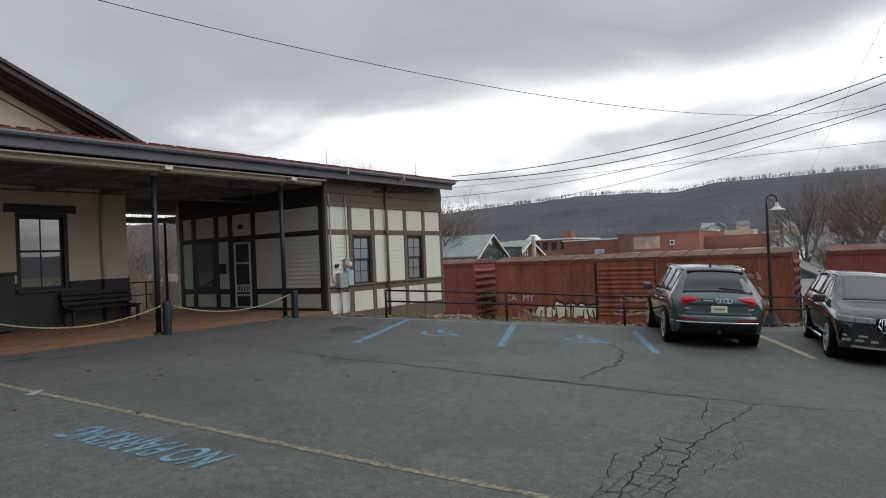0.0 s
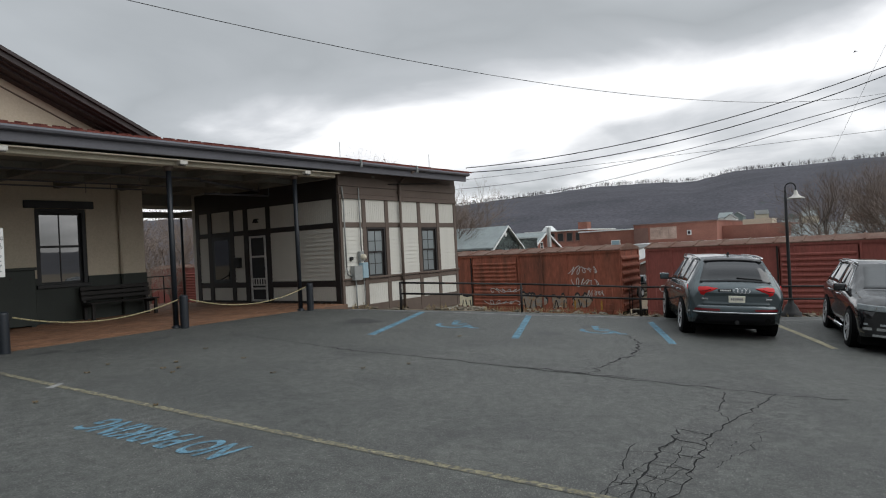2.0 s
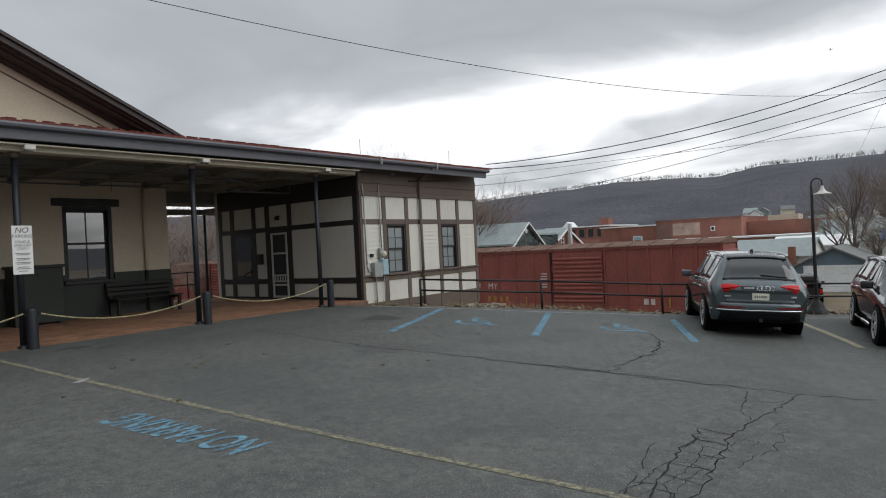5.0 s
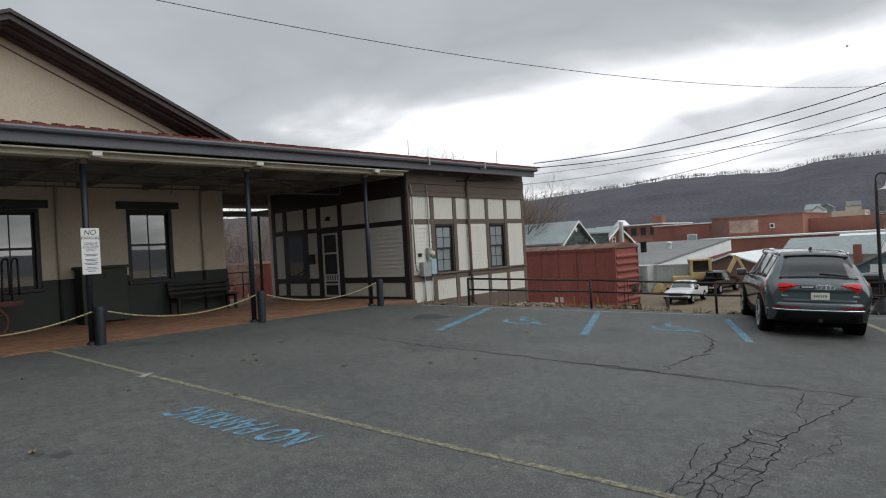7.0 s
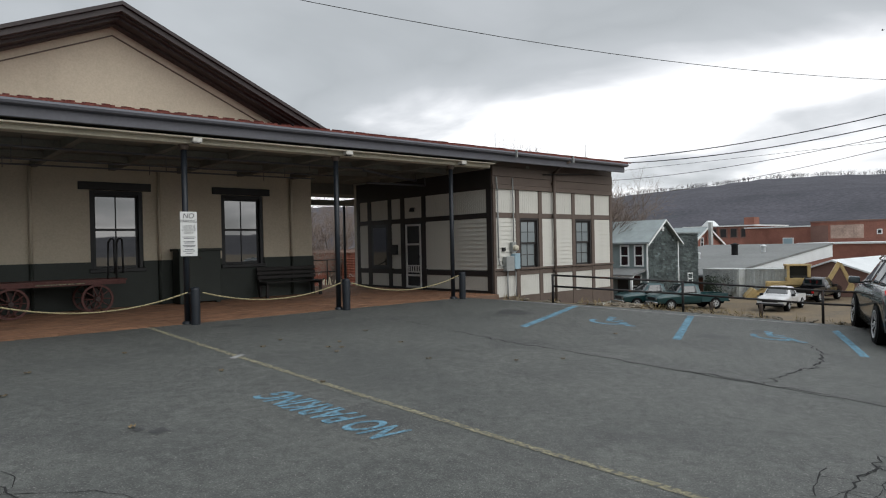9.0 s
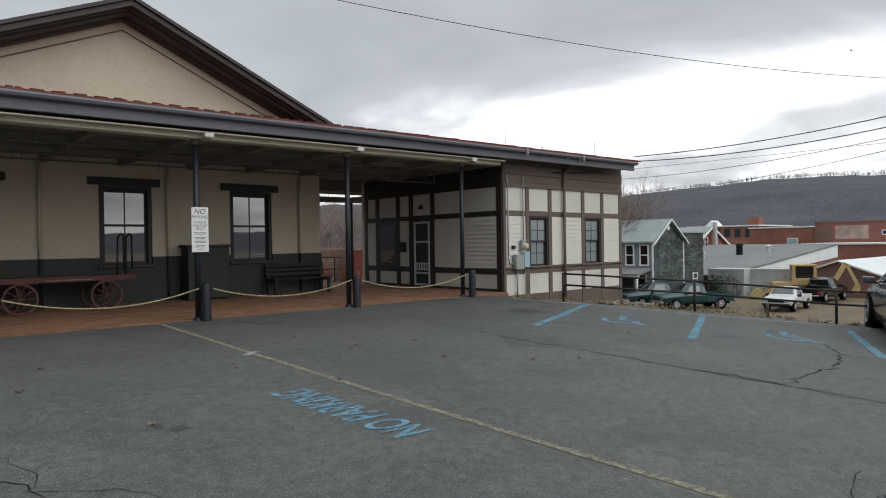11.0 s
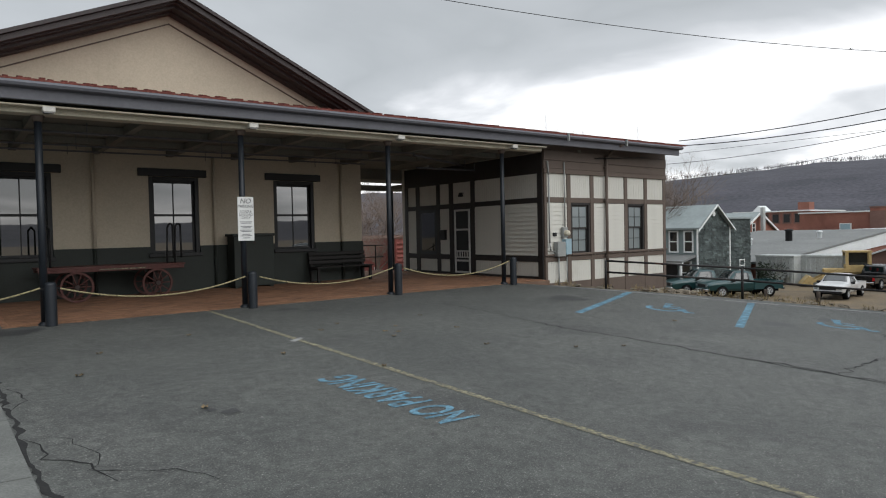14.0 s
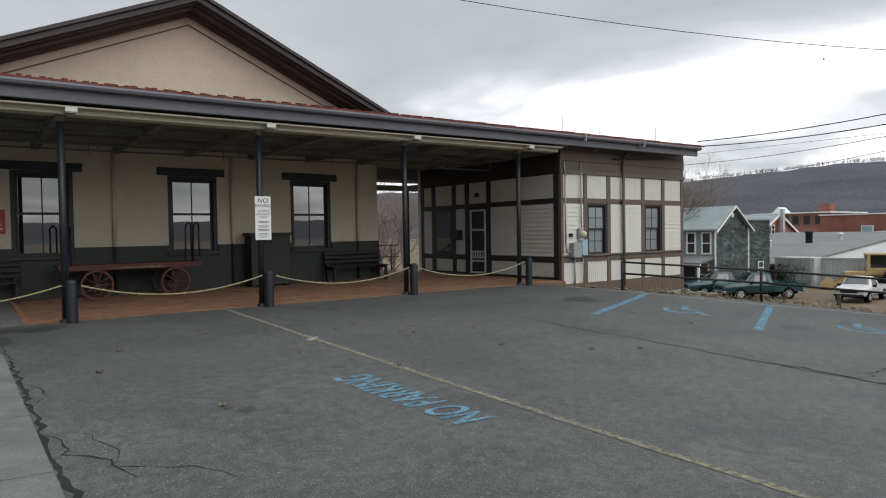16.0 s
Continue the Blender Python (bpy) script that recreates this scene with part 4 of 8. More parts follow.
# fallen leaves
LEAF = mat("dead_leaf", (0.20, 0.145, 0.08), 0.9, var=0.2, scale=20, bump=0.2, obj_var=0.4)
bm = B()
n_ = 8
c_ = bm.verts.new((0, 0, 0.012))
rim_ = [bm.verts.new((0.038 * math.cos(a) * (1 + 0.3 * (k % 2)), 0.026 * math.sin(a) * (1 + 0.3 * (k % 2)), 0.022 * (k % 2) + 0.004)) for k, a in enumerate([2 * math.pi * i / n_ for i in range(n_)])]
for k in range(n_):
    bm.faces.new((c_, rim_[k], rim_[(k + 1) % n_]))
leaf_mesh = mesh_of("leaf", bm, LEAF)
for x, y in ((5.2, 8.6), (5.6, 8.9), (5.1, 8.2), (5.9, 7.0), (4.4, 9.2), (4.9, 9.6), (6.4, 8.3), (1.3, 9.2), (0.9, 8.0), (3.2, 7.9), (6.9, 6.2), (2.6, 9.9), (7.6, 5.9), (10.5, 6.9), (3.9, 6.6), (5.35, 8.45), (1.6, 6.0), (6.6, 9.6)):
    ob = new("leaf", leaf_mesh)
    ob.matrix_basis = pose(x, y, lot_height(x, y) + 0.004, 0, 0, random.uniform(0, 360))
    tagged(ob, "small dry brown leaf on the asphalt", "leaf", "fallen leaves")

# ---- edge of the car park: rubble kerb, railing, lamp ----
STONE = mat("rubble_stone", (0.20, 0.17, 0.13), 0.9, var=0.2, scale=4, fine=30, bump=0.5, obj_var=0.3, stain=((0.16, 0.13, 0.09), 5, 0.5, 0.7))
kerb = thing("retaining_wall", pose(0, 0, 0), "rubble stone retaining wall along the car park edge", "wall", kind="structure")
bm = B()
for s0 in range(0, 24):
    p, q = edge_point(s0 * 0.9 + 1.0, 0.02), edge_point(s0 * 0.9 + 1.9, 0.02)
    p2, q2 = edge_point(s0 * 0.9 + 1.0, 0.75), edge_point(s0 * 0.9 + 1.9, 0.75)
    hp, hq = lot_height(p.x, p.y), lot_height(q.x, q.y)
    v = [bm.verts.new(c) for c in ((p.x, p.y, hp - 0.02), (q.x, q.y, hq - 0.02), (q2.x, q2.y, hq - 0.05), (p2.x, p2.y, hp - 0.05), (p2.x, p2.y, YARD - 0.4), (q2.x, q2.y, YARD - 0.4))]
    bm.faces.new(v[:4])
    bm.faces.new((v[3], v[2], v[5], v[4]))
part("bank", bm, DRYGRASS, kerb, "dry grass and earth behind the kerb stones")
stone_meshes = []
for k in range(6):
    bm = B()
    bmesh.ops.create_icosphere(bm, subdivisions=1, radius=0.5)
    for v in bm.verts:
        v.co *= 1 + 0.25 * random.uniform(-1, 1)
        v.co.z *= 0.55
    stone_meshes.append(mesh_of("stone", bm, STONE))
for k in range(190):
    s = random.uniform(1.2, 22)
    off = random.uniform(0.05, 0.7)
    p = edge_point(s, off)
    size = random.uniform(0.08, 0.26)
    ob = new("stone", random.choice(stone_meshes))
    ob.parent = kerb
    ob.matrix_basis = pose(p.x, p.y, lot_height(p.x, p.y) - 0.02 + random.uniform(-0.03, 0.03), random.uniform(-15, 15), random.uniform(-15, 15), random.uniform(0, 360)) @ Matrix.Diagonal((size, size * random.uniform(0.6, 1), size * 0.6, 1))
# rubble heap by the annex corner
heap = thing("rubble_heap", pose(16.9, 11.6, -0.9), "heap of grey rubble stones against the annex corner", "rubble", kind="stuff")
bm = B()
for k in range(70):
    r = random.uniform(0.06, 0.15)
    c = Vector((random.uniform(-2.2, 2.0), random.uniform(-0.5, 0.6), 0))
    c.z = 0.2 * max(0.0, 1 - (c.x / 2.4) ** 2) * random.uniform(0.3, 1.0) + 0.12
    m = Matrix.Translation(c) @ Matrix.Rotation(random.uniform(0, 6), 4, "Z") @ Matrix.Diagonal((r * 1.4, r, r * 0.7, 1))
    bmesh.ops.create_icosphere(bm, subdivisions=1, radius=1.0, matrix=m)
for v in bm.verts:
    v.co += Vector((random.uniform(-1, 1), random.uniform(-1, 1), random.uniform(-1, 1))) * 0.025
part("stones", bm, STONE, heap)
heap_base = B()
box(heap_base, -2.5, 2.0, -0.7, 0.7, -2.8, 0.12)
part("earth", heap_base, DRYGRASS, heap)
# tufts of dry grass
GRASSBLADE = mat("dry_blades", (0.34, 0.26, 0.13), 0.9, var=0.2, scale=3, bump=0.0, col2=(0.2, 0.16, 0.09))
bm = B()
for k in range(2600):
    s = random.uniform(1.0, 22)
    p = edge_point(s, random.uniform(0.12, 0.95) ** 1.0)
    if noise.noise((s * 1.3, 0, 5)) < -0.05:
        continue
    z = lot_height(p.x, p.y) - 0.03
    h, a, lean = random.uniform(0.05, 0.16), random.uniform(0, 6.3), random.uniform(0.02, 0.1)
    w = 0.007
    bm.faces.new([bm.verts.new(c) for c in ((p.x - w * math.cos(a), p.y - w * math.sin(a), z), (p.x + w * math.cos(a), p.y + w * math.sin(a), z), (p.x + lean * math.sin(a), p.y - lean * math.cos(a), z + h))])
solid("grass_tufts", bm, GRASSBLADE, "tufts of dry yellow grass along the kerb", "grass", "stuff")

RAILMETAL = mat("rusty_black_pipe", (0.026, 0.024, 0.024), 0.6, metal=0.2, var=0.3, scale=5, fine=30, bump=0.1, stain=((0.11, 0.05, 0.03), 3, 0.58, 0.72))
fence = thing("railing", pose(0, 0, 0), "black rusty pipe railing with two rails at the car park edge", "railing")
tops = []
for k in range(7):
    s = 2.36 + 3.25 * k
    p = edge_point(s, 0.2)
    z = lot_height(p.x, p.y)
    tops.append((p.x, p.y, z, s))
    bm = B()
    rod(bm, (p.x, p.y, z - 0.15), (p.x, p.y, z + 0.72 + 0.012 * (s - 2.3)), 0.032, 10)
    part("rail_post", bm, RAILMETAL, fence)
for up, rise in ((0.70, 0.012), (0.41, 0.007)):
    for a, b in zip(tops, tops[1:]):
        bm = B()
        rod(bm, (a[0], a[1], a[2] + up + rise * (a[3] - 2.3)), (b[0], b[1], b[2] + up + rise * (b[3] - 2.3)), 0.026, 10)
        part("rail", bm, RAILMETAL, fence)

lp = edge_point(13.2, 0.45)
lamp = thing("street_lamp", pose(lp.x, lp.y, lot_height(lp.x, lp.y)), "black gooseneck street lamp with a white bell shade", "street lamp")
bm = B()
lathe(bm, [(0.27, -0.1), (0.27, 0.06), (0.22, 0.10), (0.17, 0.22), (0.12, 0.30), (0.085, 0.34), (0.075, 0.42)], 16)
part("base", bm, BLACKMETAL, lamp)
bm = B()
lathe(bm, [(0.05, 0.4), (0.047, 1.0), (0.042, 2.4), (0.036, 3.4), (0.0, 3.42)], 14)
part("pole", bm, BLACKMETAL, lamp)
bm = B()
arc = [(0, 0, 3.4)] + [(0.0, -0.13 + 0.13 * math.cos(radians(a)), 3.55 + 0.13 * math.sin(radians(a))) for a in range(0, 181, 20)] + [(0, -0.26, 3.46)]
tube(bm, arc, 0.02, 8)
part("gooseneck", bm, BLACKMETAL, lamp)
bm = B()
lathe(bm, [(0.03, 3.47), (0.045, 3.42), (0.06, 3.36), (0.11, 3.30), (0.22, 3.25), (0.225, 3.235), (0.20, 3.235), (0.09, 3.29), (0.0, 3.32)], 20, "z", (0, -0.26, 0))
part("shade", bm, LAMPWHITE, lamp, "white enamel bell shade")

# ---- on the platform: sign, bench, cart, chest ----
SIGNWHITE = mat("white_sign", (0.66, 0.66, 0.64), 0.5, var=0.03, scale=6, bump=0.02)
INK = mat("black_ink", (0.015, 0.015, 0.016), 0.6, var=0.1, scale=8, bump=0.0)
GREYINK = mat("grey_ink", (0.16, 0.16, 0.17), 0.6, var=0.1, scale=8, bump=0.0)
sign = thing("parking_sign", pose(4.42, 12.285, 1.29), "white parking notice with black lettering on a canopy post", "sign")
box_part("board", sign, SIGNWHITE, -0.16, 0.16, -0.012, 0.0, 0.0, 0.85, 0.004)


def sign_text(parent, text, size, x, z, slant=0.0, material=INK, y=-0.0145, squeeze=1.0):
    bm = letters(text, size)
    for v in bm.verts:
        u, w = v.co.x * squeeze + slant * v.co.y, v.co.y
        v.co = (x + u, y, z + w)
    part("lettering", bm, material, parent)


for text, size, z, sl, sq in (("NO", 0.135, 0.765, 0.2, 1.0), ("PARKING", 0.078, 0.665, 0.0, 0.95), ("LOAD &", 0.068, 0.565, 0.25, 0.95), ("UNLOAD", 0.068, 0.505, 0.25, 0.95), ("ONLY", 0.068, 0.445, 0.25, 0.95)):
    sign_text(sign, text, size, 0, z, sl, squeeze=sq)
bm = B()
for k, (w, z) in enumerate(((0.12, 0.36), (0.1, 0.335), (0.11, 0.27), (0.09, 0.245), (0.12, 0.2), (0.1, 0.175), (0.08, 0.12), (0.11, 0.09), (0.07, 0.05))):
    box(bm, -w, w, -0.015, -0.012, z, z + 0.013)
part("bars", bm, GREYINK, sign)
for z in (0.12, 0.72):
    box_part("clamp", sign, BLACKMETAL, -0.07, 0.07, 0.0, 0.16, z, z + 0.03)

BENCHWOOD = mat("dark_stained_bench_wood", (0.016, 0.013, 0.012), 0.6, var=0.15, scale=2, fine=25, bump=0.15)


def bench(m):
    b = thing("bench", m, "dark stained slatted wooden bench against the wall", "bench", "benches")
    for x in (-0.86, 0.86):
        bm = B()
        prism(bm, [(0.0, 0.0), (0.09, 0.0), (0.06, 0.40), (0.0, 0.42)], "x", x - 0.04, x + 0.04)
        prism(bm, [(0.42, 0.0), (0.52, 0.0), (0.66, 0.86), (0.58, 0.88), (0.44, 0.40)], "x", x - 0.04, x + 0.04)
        prism(bm, [(0.0, 0.36), (0.5, 0.34), (0.5, 0.40), (0.0, 0.42)], "x", x - 0.04, x + 0.04)
        part("end_frame", bm, BENCHWOOD, b, bevel=0.008)
    for k in range(4):
        y = -0.02 + k * 0.12
        box_part("seat_slat", b, BENCHWOOD, -0.95, 0.95, y, y + 0.1, 0.425, 0.455, 0.006)
    for k in range(3):
        z, y = 0.52 + k * 0.125, 0.455 + k * 0.02
        box_part("back_slat", b, BENCHWOOD, -0.95, 0.95, y, y + 0.03, z, z + 0.1, 0.006)
    return b


b1 = bench(pose(9.1, 16.78, 0))
copy_thing(b1, pose(-0.25, 16.78, 0))

CARTRED = mat("faded_red_cart_paint", (0.11, 0.042, 0.036), 0.75, var=0.15, scale=3, fine=25, bump=0.15, stain=((0.07, 0.045, 0.04), 3, 0.5, 0.75))
IRON = mat("old_iron", (0.05, 0.035, 0.032), 0.6, metal=0.4, var=0.2, scale=6, bump=0.1)
cart = thing("baggage_cart", pose(2.06, 16.15, 0), "old red wooden baggage cart with spoked iron wheels", "cart")
for k in range(7):
    box_part("deck_plank", cart, CARTRED, -0.75, 2.3, -0.02 + k * 0.125, 0.1 + k * 0.125, 0.74, 0.78)
box_part("side_beam", cart, CARTRED, -0.72, 2.27, -0.03, 0.03, 0.66, 0.74, 0.006)
box_part("side_beam", cart, CARTRED, -0.72, 2.27, 0.82, 0.88, 0.66, 0.74, 0.006)
box_part("lettering_bar", cart, YELLOWPAINT, 0.45, 1.4, -0.034, -0.03, 0.69, 0.715)
bm = B()
for x in (1.92, 2.10):
    tube(bm, [(x, 0.1, 0.72), (x + 0.02, 0.1, 1.62), (x + 0.06, 0.1, 1.71), (x + 0.11, 0.1, 1.72), (x + 0.14, 0.1, 1.68), (x + 0.15, 0.1, 0.9)], 0.022, 8)
part("handle", bm, BLACKMETAL, cart)
bm = B()
tube(bm, [(-0.62, 0.1, 0.72), (-0.62, 0.1, 1.62), (-0.55, 0.1, 1.72), (-0.48, 0.1, 1.62), (-0.48, 0.1, 0.72)], 0.022, 8)
part("handle", bm, BLACKMETAL, cart)


def spoked_wheel(parent, x, y, r):
    w = part("wheel", B(), IRON, parent)
    w.matrix_basis = pose(x, y, r)
    bm = B()
    n = 36
    for k in range(n):
        a, b = 2 * math.pi * k / n, 2 * math.pi * (k + 1) / n
        v = []
        for ang in (a, b):
            for rr in (r, r - 0.045):
                for yy in (-0.025, 0.025):
                    v.append(bm.verts.new((rr * math.cos(ang), yy, rr * math.sin(ang))))
        for q in ((0, 4, 5, 1), (2, 3, 7, 6), (0, 2, 6, 4), (1, 5, 7, 3)):
            bm.faces.new([v[i] for i in q])
    part("rim", bm, CARTRED, w)
    bm = B()
    for k in range(10):
        a = 2 * math.pi * k / 10
        rod(bm, (0.04 * math.cos(a), 0, 0.04 * math.sin(a)), ((r - 0.04) * math.cos(a), 0, (r - 0.04) * math.sin(a)), 0.013, 6)
    part("spokes", bm, CARTRED, w)
    bm = B()
    rod(bm, (0, -0.06, 0), (0, 0.06, 0), 0.055, 12)
    part("hub", bm, IRON, w)


for x in (0.0, 1.66):
    for y in (-0.02, 0.84):
        spoked_wheel(cart, x, y, 0.335)
    bm = B()
    rod(bm, (x, 0, 0.335), (x, 0.82, 0.335), 0.03, 8)
    box(bm, x - 0.05, x + 0.05, 0.15, 0.7, 0.34, 0.68)
    part("axle", bm, IRON, cart)

chest = thing("storage_chest", pose(5.82, 16.85, 0), "dark green painted timber chest under the window", "chest")
box_part("body", chest, GREEN, 0, 1.1, 0, 0.5, 0.04, 1.38, 0.012)
box_part("lid", chest, GREEN, -0.06, 1.14, -0.05, 0.52, 1.38, 1.45, 0.012)
for x in (0.02, 0.98):
    box_part("foot", chest, GREEN, x, x + 0.1, 0.02, 0.48, 0.0, 0.04)
bm = B()
rod(bm, (0.55, -0.01, 1.2), (0.55, -0.05, 1.2), 0.025, 10)
part("latch", bm, IRON, chest)
REDSIGN = mat("red_sign", (0.33, 0.05, 0.035), 0.5, var=0.06, scale=5, bump=0.02)
rs = thing("notice_board", pose(0.2, WALL_Y, 1.5), "small red notice with pale lettering bars on the wall", "sign")
box_part("board", rs, REDSIGN, -0.3, 0.26, -0.03, 0.0, 0, 0.55, 0.005)
bm = B()
for k in range(4):
    box(bm, -0.22 + 0.03 * k, 0.2 - 0.02 * k, -0.033, -0.03, 0.1 + k * 0.1, 0.13 + k * 0.1)
part("bars", bm, SIGNWHITE, rs)
# rail of the steps at the far end of the passage
steps_rail = thing("stair_railing", pose(0, 0, 0), "black pipe railing of the steps behind the station", "railing")
for x, z0 in ((10.6, 0.0), (11.7, 0.0), (12.6, 0.0)):
    bm = B()
    rod(bm, (x, 20.75, z0 - 0.1), (x, 20.75, 0.95), 0.022, 8)
    part("rail_post", bm, RAILMETAL, steps_rail)
for pts in ([(11.7, 20.75, 0.94), (12.95, 20.75, 0.94)], [(11.7, 20.75, 0.5), (12.95, 20.75, 0.5)], [(10.2, 20.7, 0.98), (10.6, 20.75, 0.82), (11.7, 20.75, 0.35)], [(10.2, 20.7, 0.62), (10.6, 20.75, 0.5), (11.7, 20.75, 0.06)]):
    bm = B()
    tube(bm, pts, 0.02, 8)
    part("rail", bm, RAILMETAL, steps_rail)

# ---- vehicles ----
CARGREY = mat("grey_green_car_paint", (0.075, 0.095, 0.102), 0.25, metal=0.55, var=0.03, scale=2, fine=60, bump=0.0, coat=0.8)
CARBLACK = mat("black_car_paint", (0.008, 0.008, 0.009), 0.2, var=0.05, scale=2, fine=60, bump=0.0, coat=1.0, spec=0.4)
TRUCKGREEN = mat("dark_teal_truck_paint", (0.009, 0.048, 0.052), 0.3, metal=0.1, var=0.06, scale=2, bump=0.0, coat=0.6)
TRUCKWHITE = mat("white_truck_paint", (0.6, 0.6, 0.6), 0.35, var=0.05, scale=2, bump=0.0, coat=0.4)
TYRE = mat("tyre_rubber", (0.011, 0.011, 0.012), 0.85, var=0.15, scale=10, bump=0.1, spec=0.2)
ALLOY = mat("alloy_wheel", (0.50, 0.51, 0.52), 0.35, metal=0.3, var=0.06, scale=6, bump=0.0)
CHROME = mat("chrome", (0.62, 0.63, 0.64), 0.15, metal=1.0, var=0.03, scale=6, bump=0.0)
PLASTIC = mat("black_plastic", (0.010, 0.010, 0.011), 0.7, var=0.1, scale=10, bump=0.05)
CARGLASS = glass_mat("car_glass", (0.010, 0.014, 0.015), 0.02, 0.5, 1.95)
TAILRED = mat("red_lamp_lens", (0.50, 0.010, 0.012), 0.3, var=0.05, scale=10, bump=0.0, coat=0.05, spec=0.25)
DARKRED = mat("dark_red_reflector", (0.13, 0.012, 0.016), 0.25, var=0.05, scale=10, bump=0.0)
HEADLENS = mat("headlamp_lens", (0.30, 0.33, 0.34), 0.12, metal=0.0, var=0.1, scale=14, bump=0.0, coat=0.6)
PLATE = mat("number_plate", (0.62, 0.60, 0.50), 0.5, var=0.04, scale=10, bump=0.0)
BUMPERBLACK = mat("matt_black_bumper", (0.007, 0.007, 0.008), 0.6, var=0.1, scale=6, bump=0.0, spec=0.15)
# near-black that stands in for shade in hollows and under the vehicles
DARKCAVITY = mat("shade_and_strip_black", (0.004, 0.004, 0.004), 0.95, var=0.1, scale=4, bump=0.0, spec=0.08)


class Shell:
    """A car's skin: stations of (x, z_low, w_low, z_mid, w_mid, z_belt, w_belt, z_roof, w_roof)."""

    def __init__(self, rows, crown=0.035):
        self.rows, self.crown = rows, crown

    def at(self, x):
        r = self.rows
        for a, b in zip(r, r[1:]):
            if x <= b[0]:
                t = smooth01((x - a[0]) / (b[0] - a[0])) * 0.35 + 0.65 * (x - a[0]) / (b[0] - a[0])
                return [p + (q - p) * t for p, q in zip(a, b)]
        return list(r[-1])

    def side(self, x, v, s, off=0.0):
        """v: 0 sill, 1 mid, 2 belt, 3 roof edge; s: +1 left, -1 right."""
        _, zl, wl, zm, wm, zb, wb, zr, wr = self.at(x)
        pts = ((wl, zl), (wm, zm), (wb, zb), (wr, zr))
        k = min(2, int(v))
        (y0, z0), (y1, z1) = pts[k], pts[k + 1]
        t = v - k
        bulge = 0.035 * math.sin(math.pi * t) if k == 1 else 0.0
        n = Vector((0, z1 - z0, y0 - y1)).normalized() if (z1 - z0) or (y0 - y1) else Vector((0, 1, 0))
        return Vector((x, s * (y0 + (y1 - y0) * t + bulge + off * n.y), z0 + (z1 - z0) * t + off * n.z))

    def top(self, x, u, off=0.0):
        _, zl, wl, zm, wm, zb, wb, zr, wr = self.at(x)
        a, b = self.at(x - 0.06), self.at(x + 0.06)
        d = Vector((0.12, 0, b[7] - a[7])).normalized()
        n = Vector((-d.z, 0, d.x))
        return Vector((x, u * wr, zr + self.crown * (1 - u * u))) + n * off

    def body(self, bm, step=0.07):
        x0, x1 = self.rows[0][0], self.rows[-1][0]
        n = int((x1 - x0) / step)
        rings = []
        for i in range(n + 1):
            x = x0 + (x1 - x0) * i / n
            ring = [self.side(x, v, 1) for v in (0, 0.5, 1, 1.25, 1.5, 1.75, 1.9, 2, 2.5)] + [self.top(x, u) for u in (1, 0.75, 0.4, 0, -0.4, -0.75, -1)] + [self.side(x, v, -1) for v in (2.5, 2, 1.9, 1.75, 1.5, 1.25, 1, 0.5, 0)]
            rings.append([bm.verts.new(p) for p in ring])
        for p, q in zip(rings, rings[1:]):
            for k in range(len(p)):
                f = bm.faces.new((p[k], p[(k + 1) % len(p)], q[(k + 1) % len(p)], q[k]))
                f.smooth = True
        bm.faces.new(rings[0][::-1])
        bm.faces.new(rings[-1])

    def patch(self, bm, kind, a0, a1, b0, b1, off, s=1, n=6, skew0=0.0, skew1=0.0):
        """A thin panel on the skin: kind 'side' (x range, v range) or 'top' (x range, u range)."""
        g = []
        for i in range(n + 1):
            row = []
            for j in range(n + 1):
                tb = j / n
                lo, hi = a0 + skew0 * tb, a1 + skew1 * tb
                x, w = lo + (hi - lo) * i / n, b0 + (b1 - b0) * tb
                row.append([bm.verts.new(self.side(x, w, s, o) if kind == "side" else self.top(x, w, o)) for o in (off, -0.012)])
            g.append(row)
        for i in range(n):
            for j in range(n):
                f = bm.faces.new((g[i][j][0], g[i + 1][j][0], g[i + 1][j + 1][0], g[i][j + 1][0]))
                f.smooth = True
        for i in range(n):
            for j in (0, n):
                bm.faces.new((g[i][j][0], g[i + 1][j][0], g[i + 1][j][1], g[i][j][1]))
                bm.faces.new((g[j][i][0], g[j][i + 1][0], g[j][i + 1][1], g[j][i][1]))


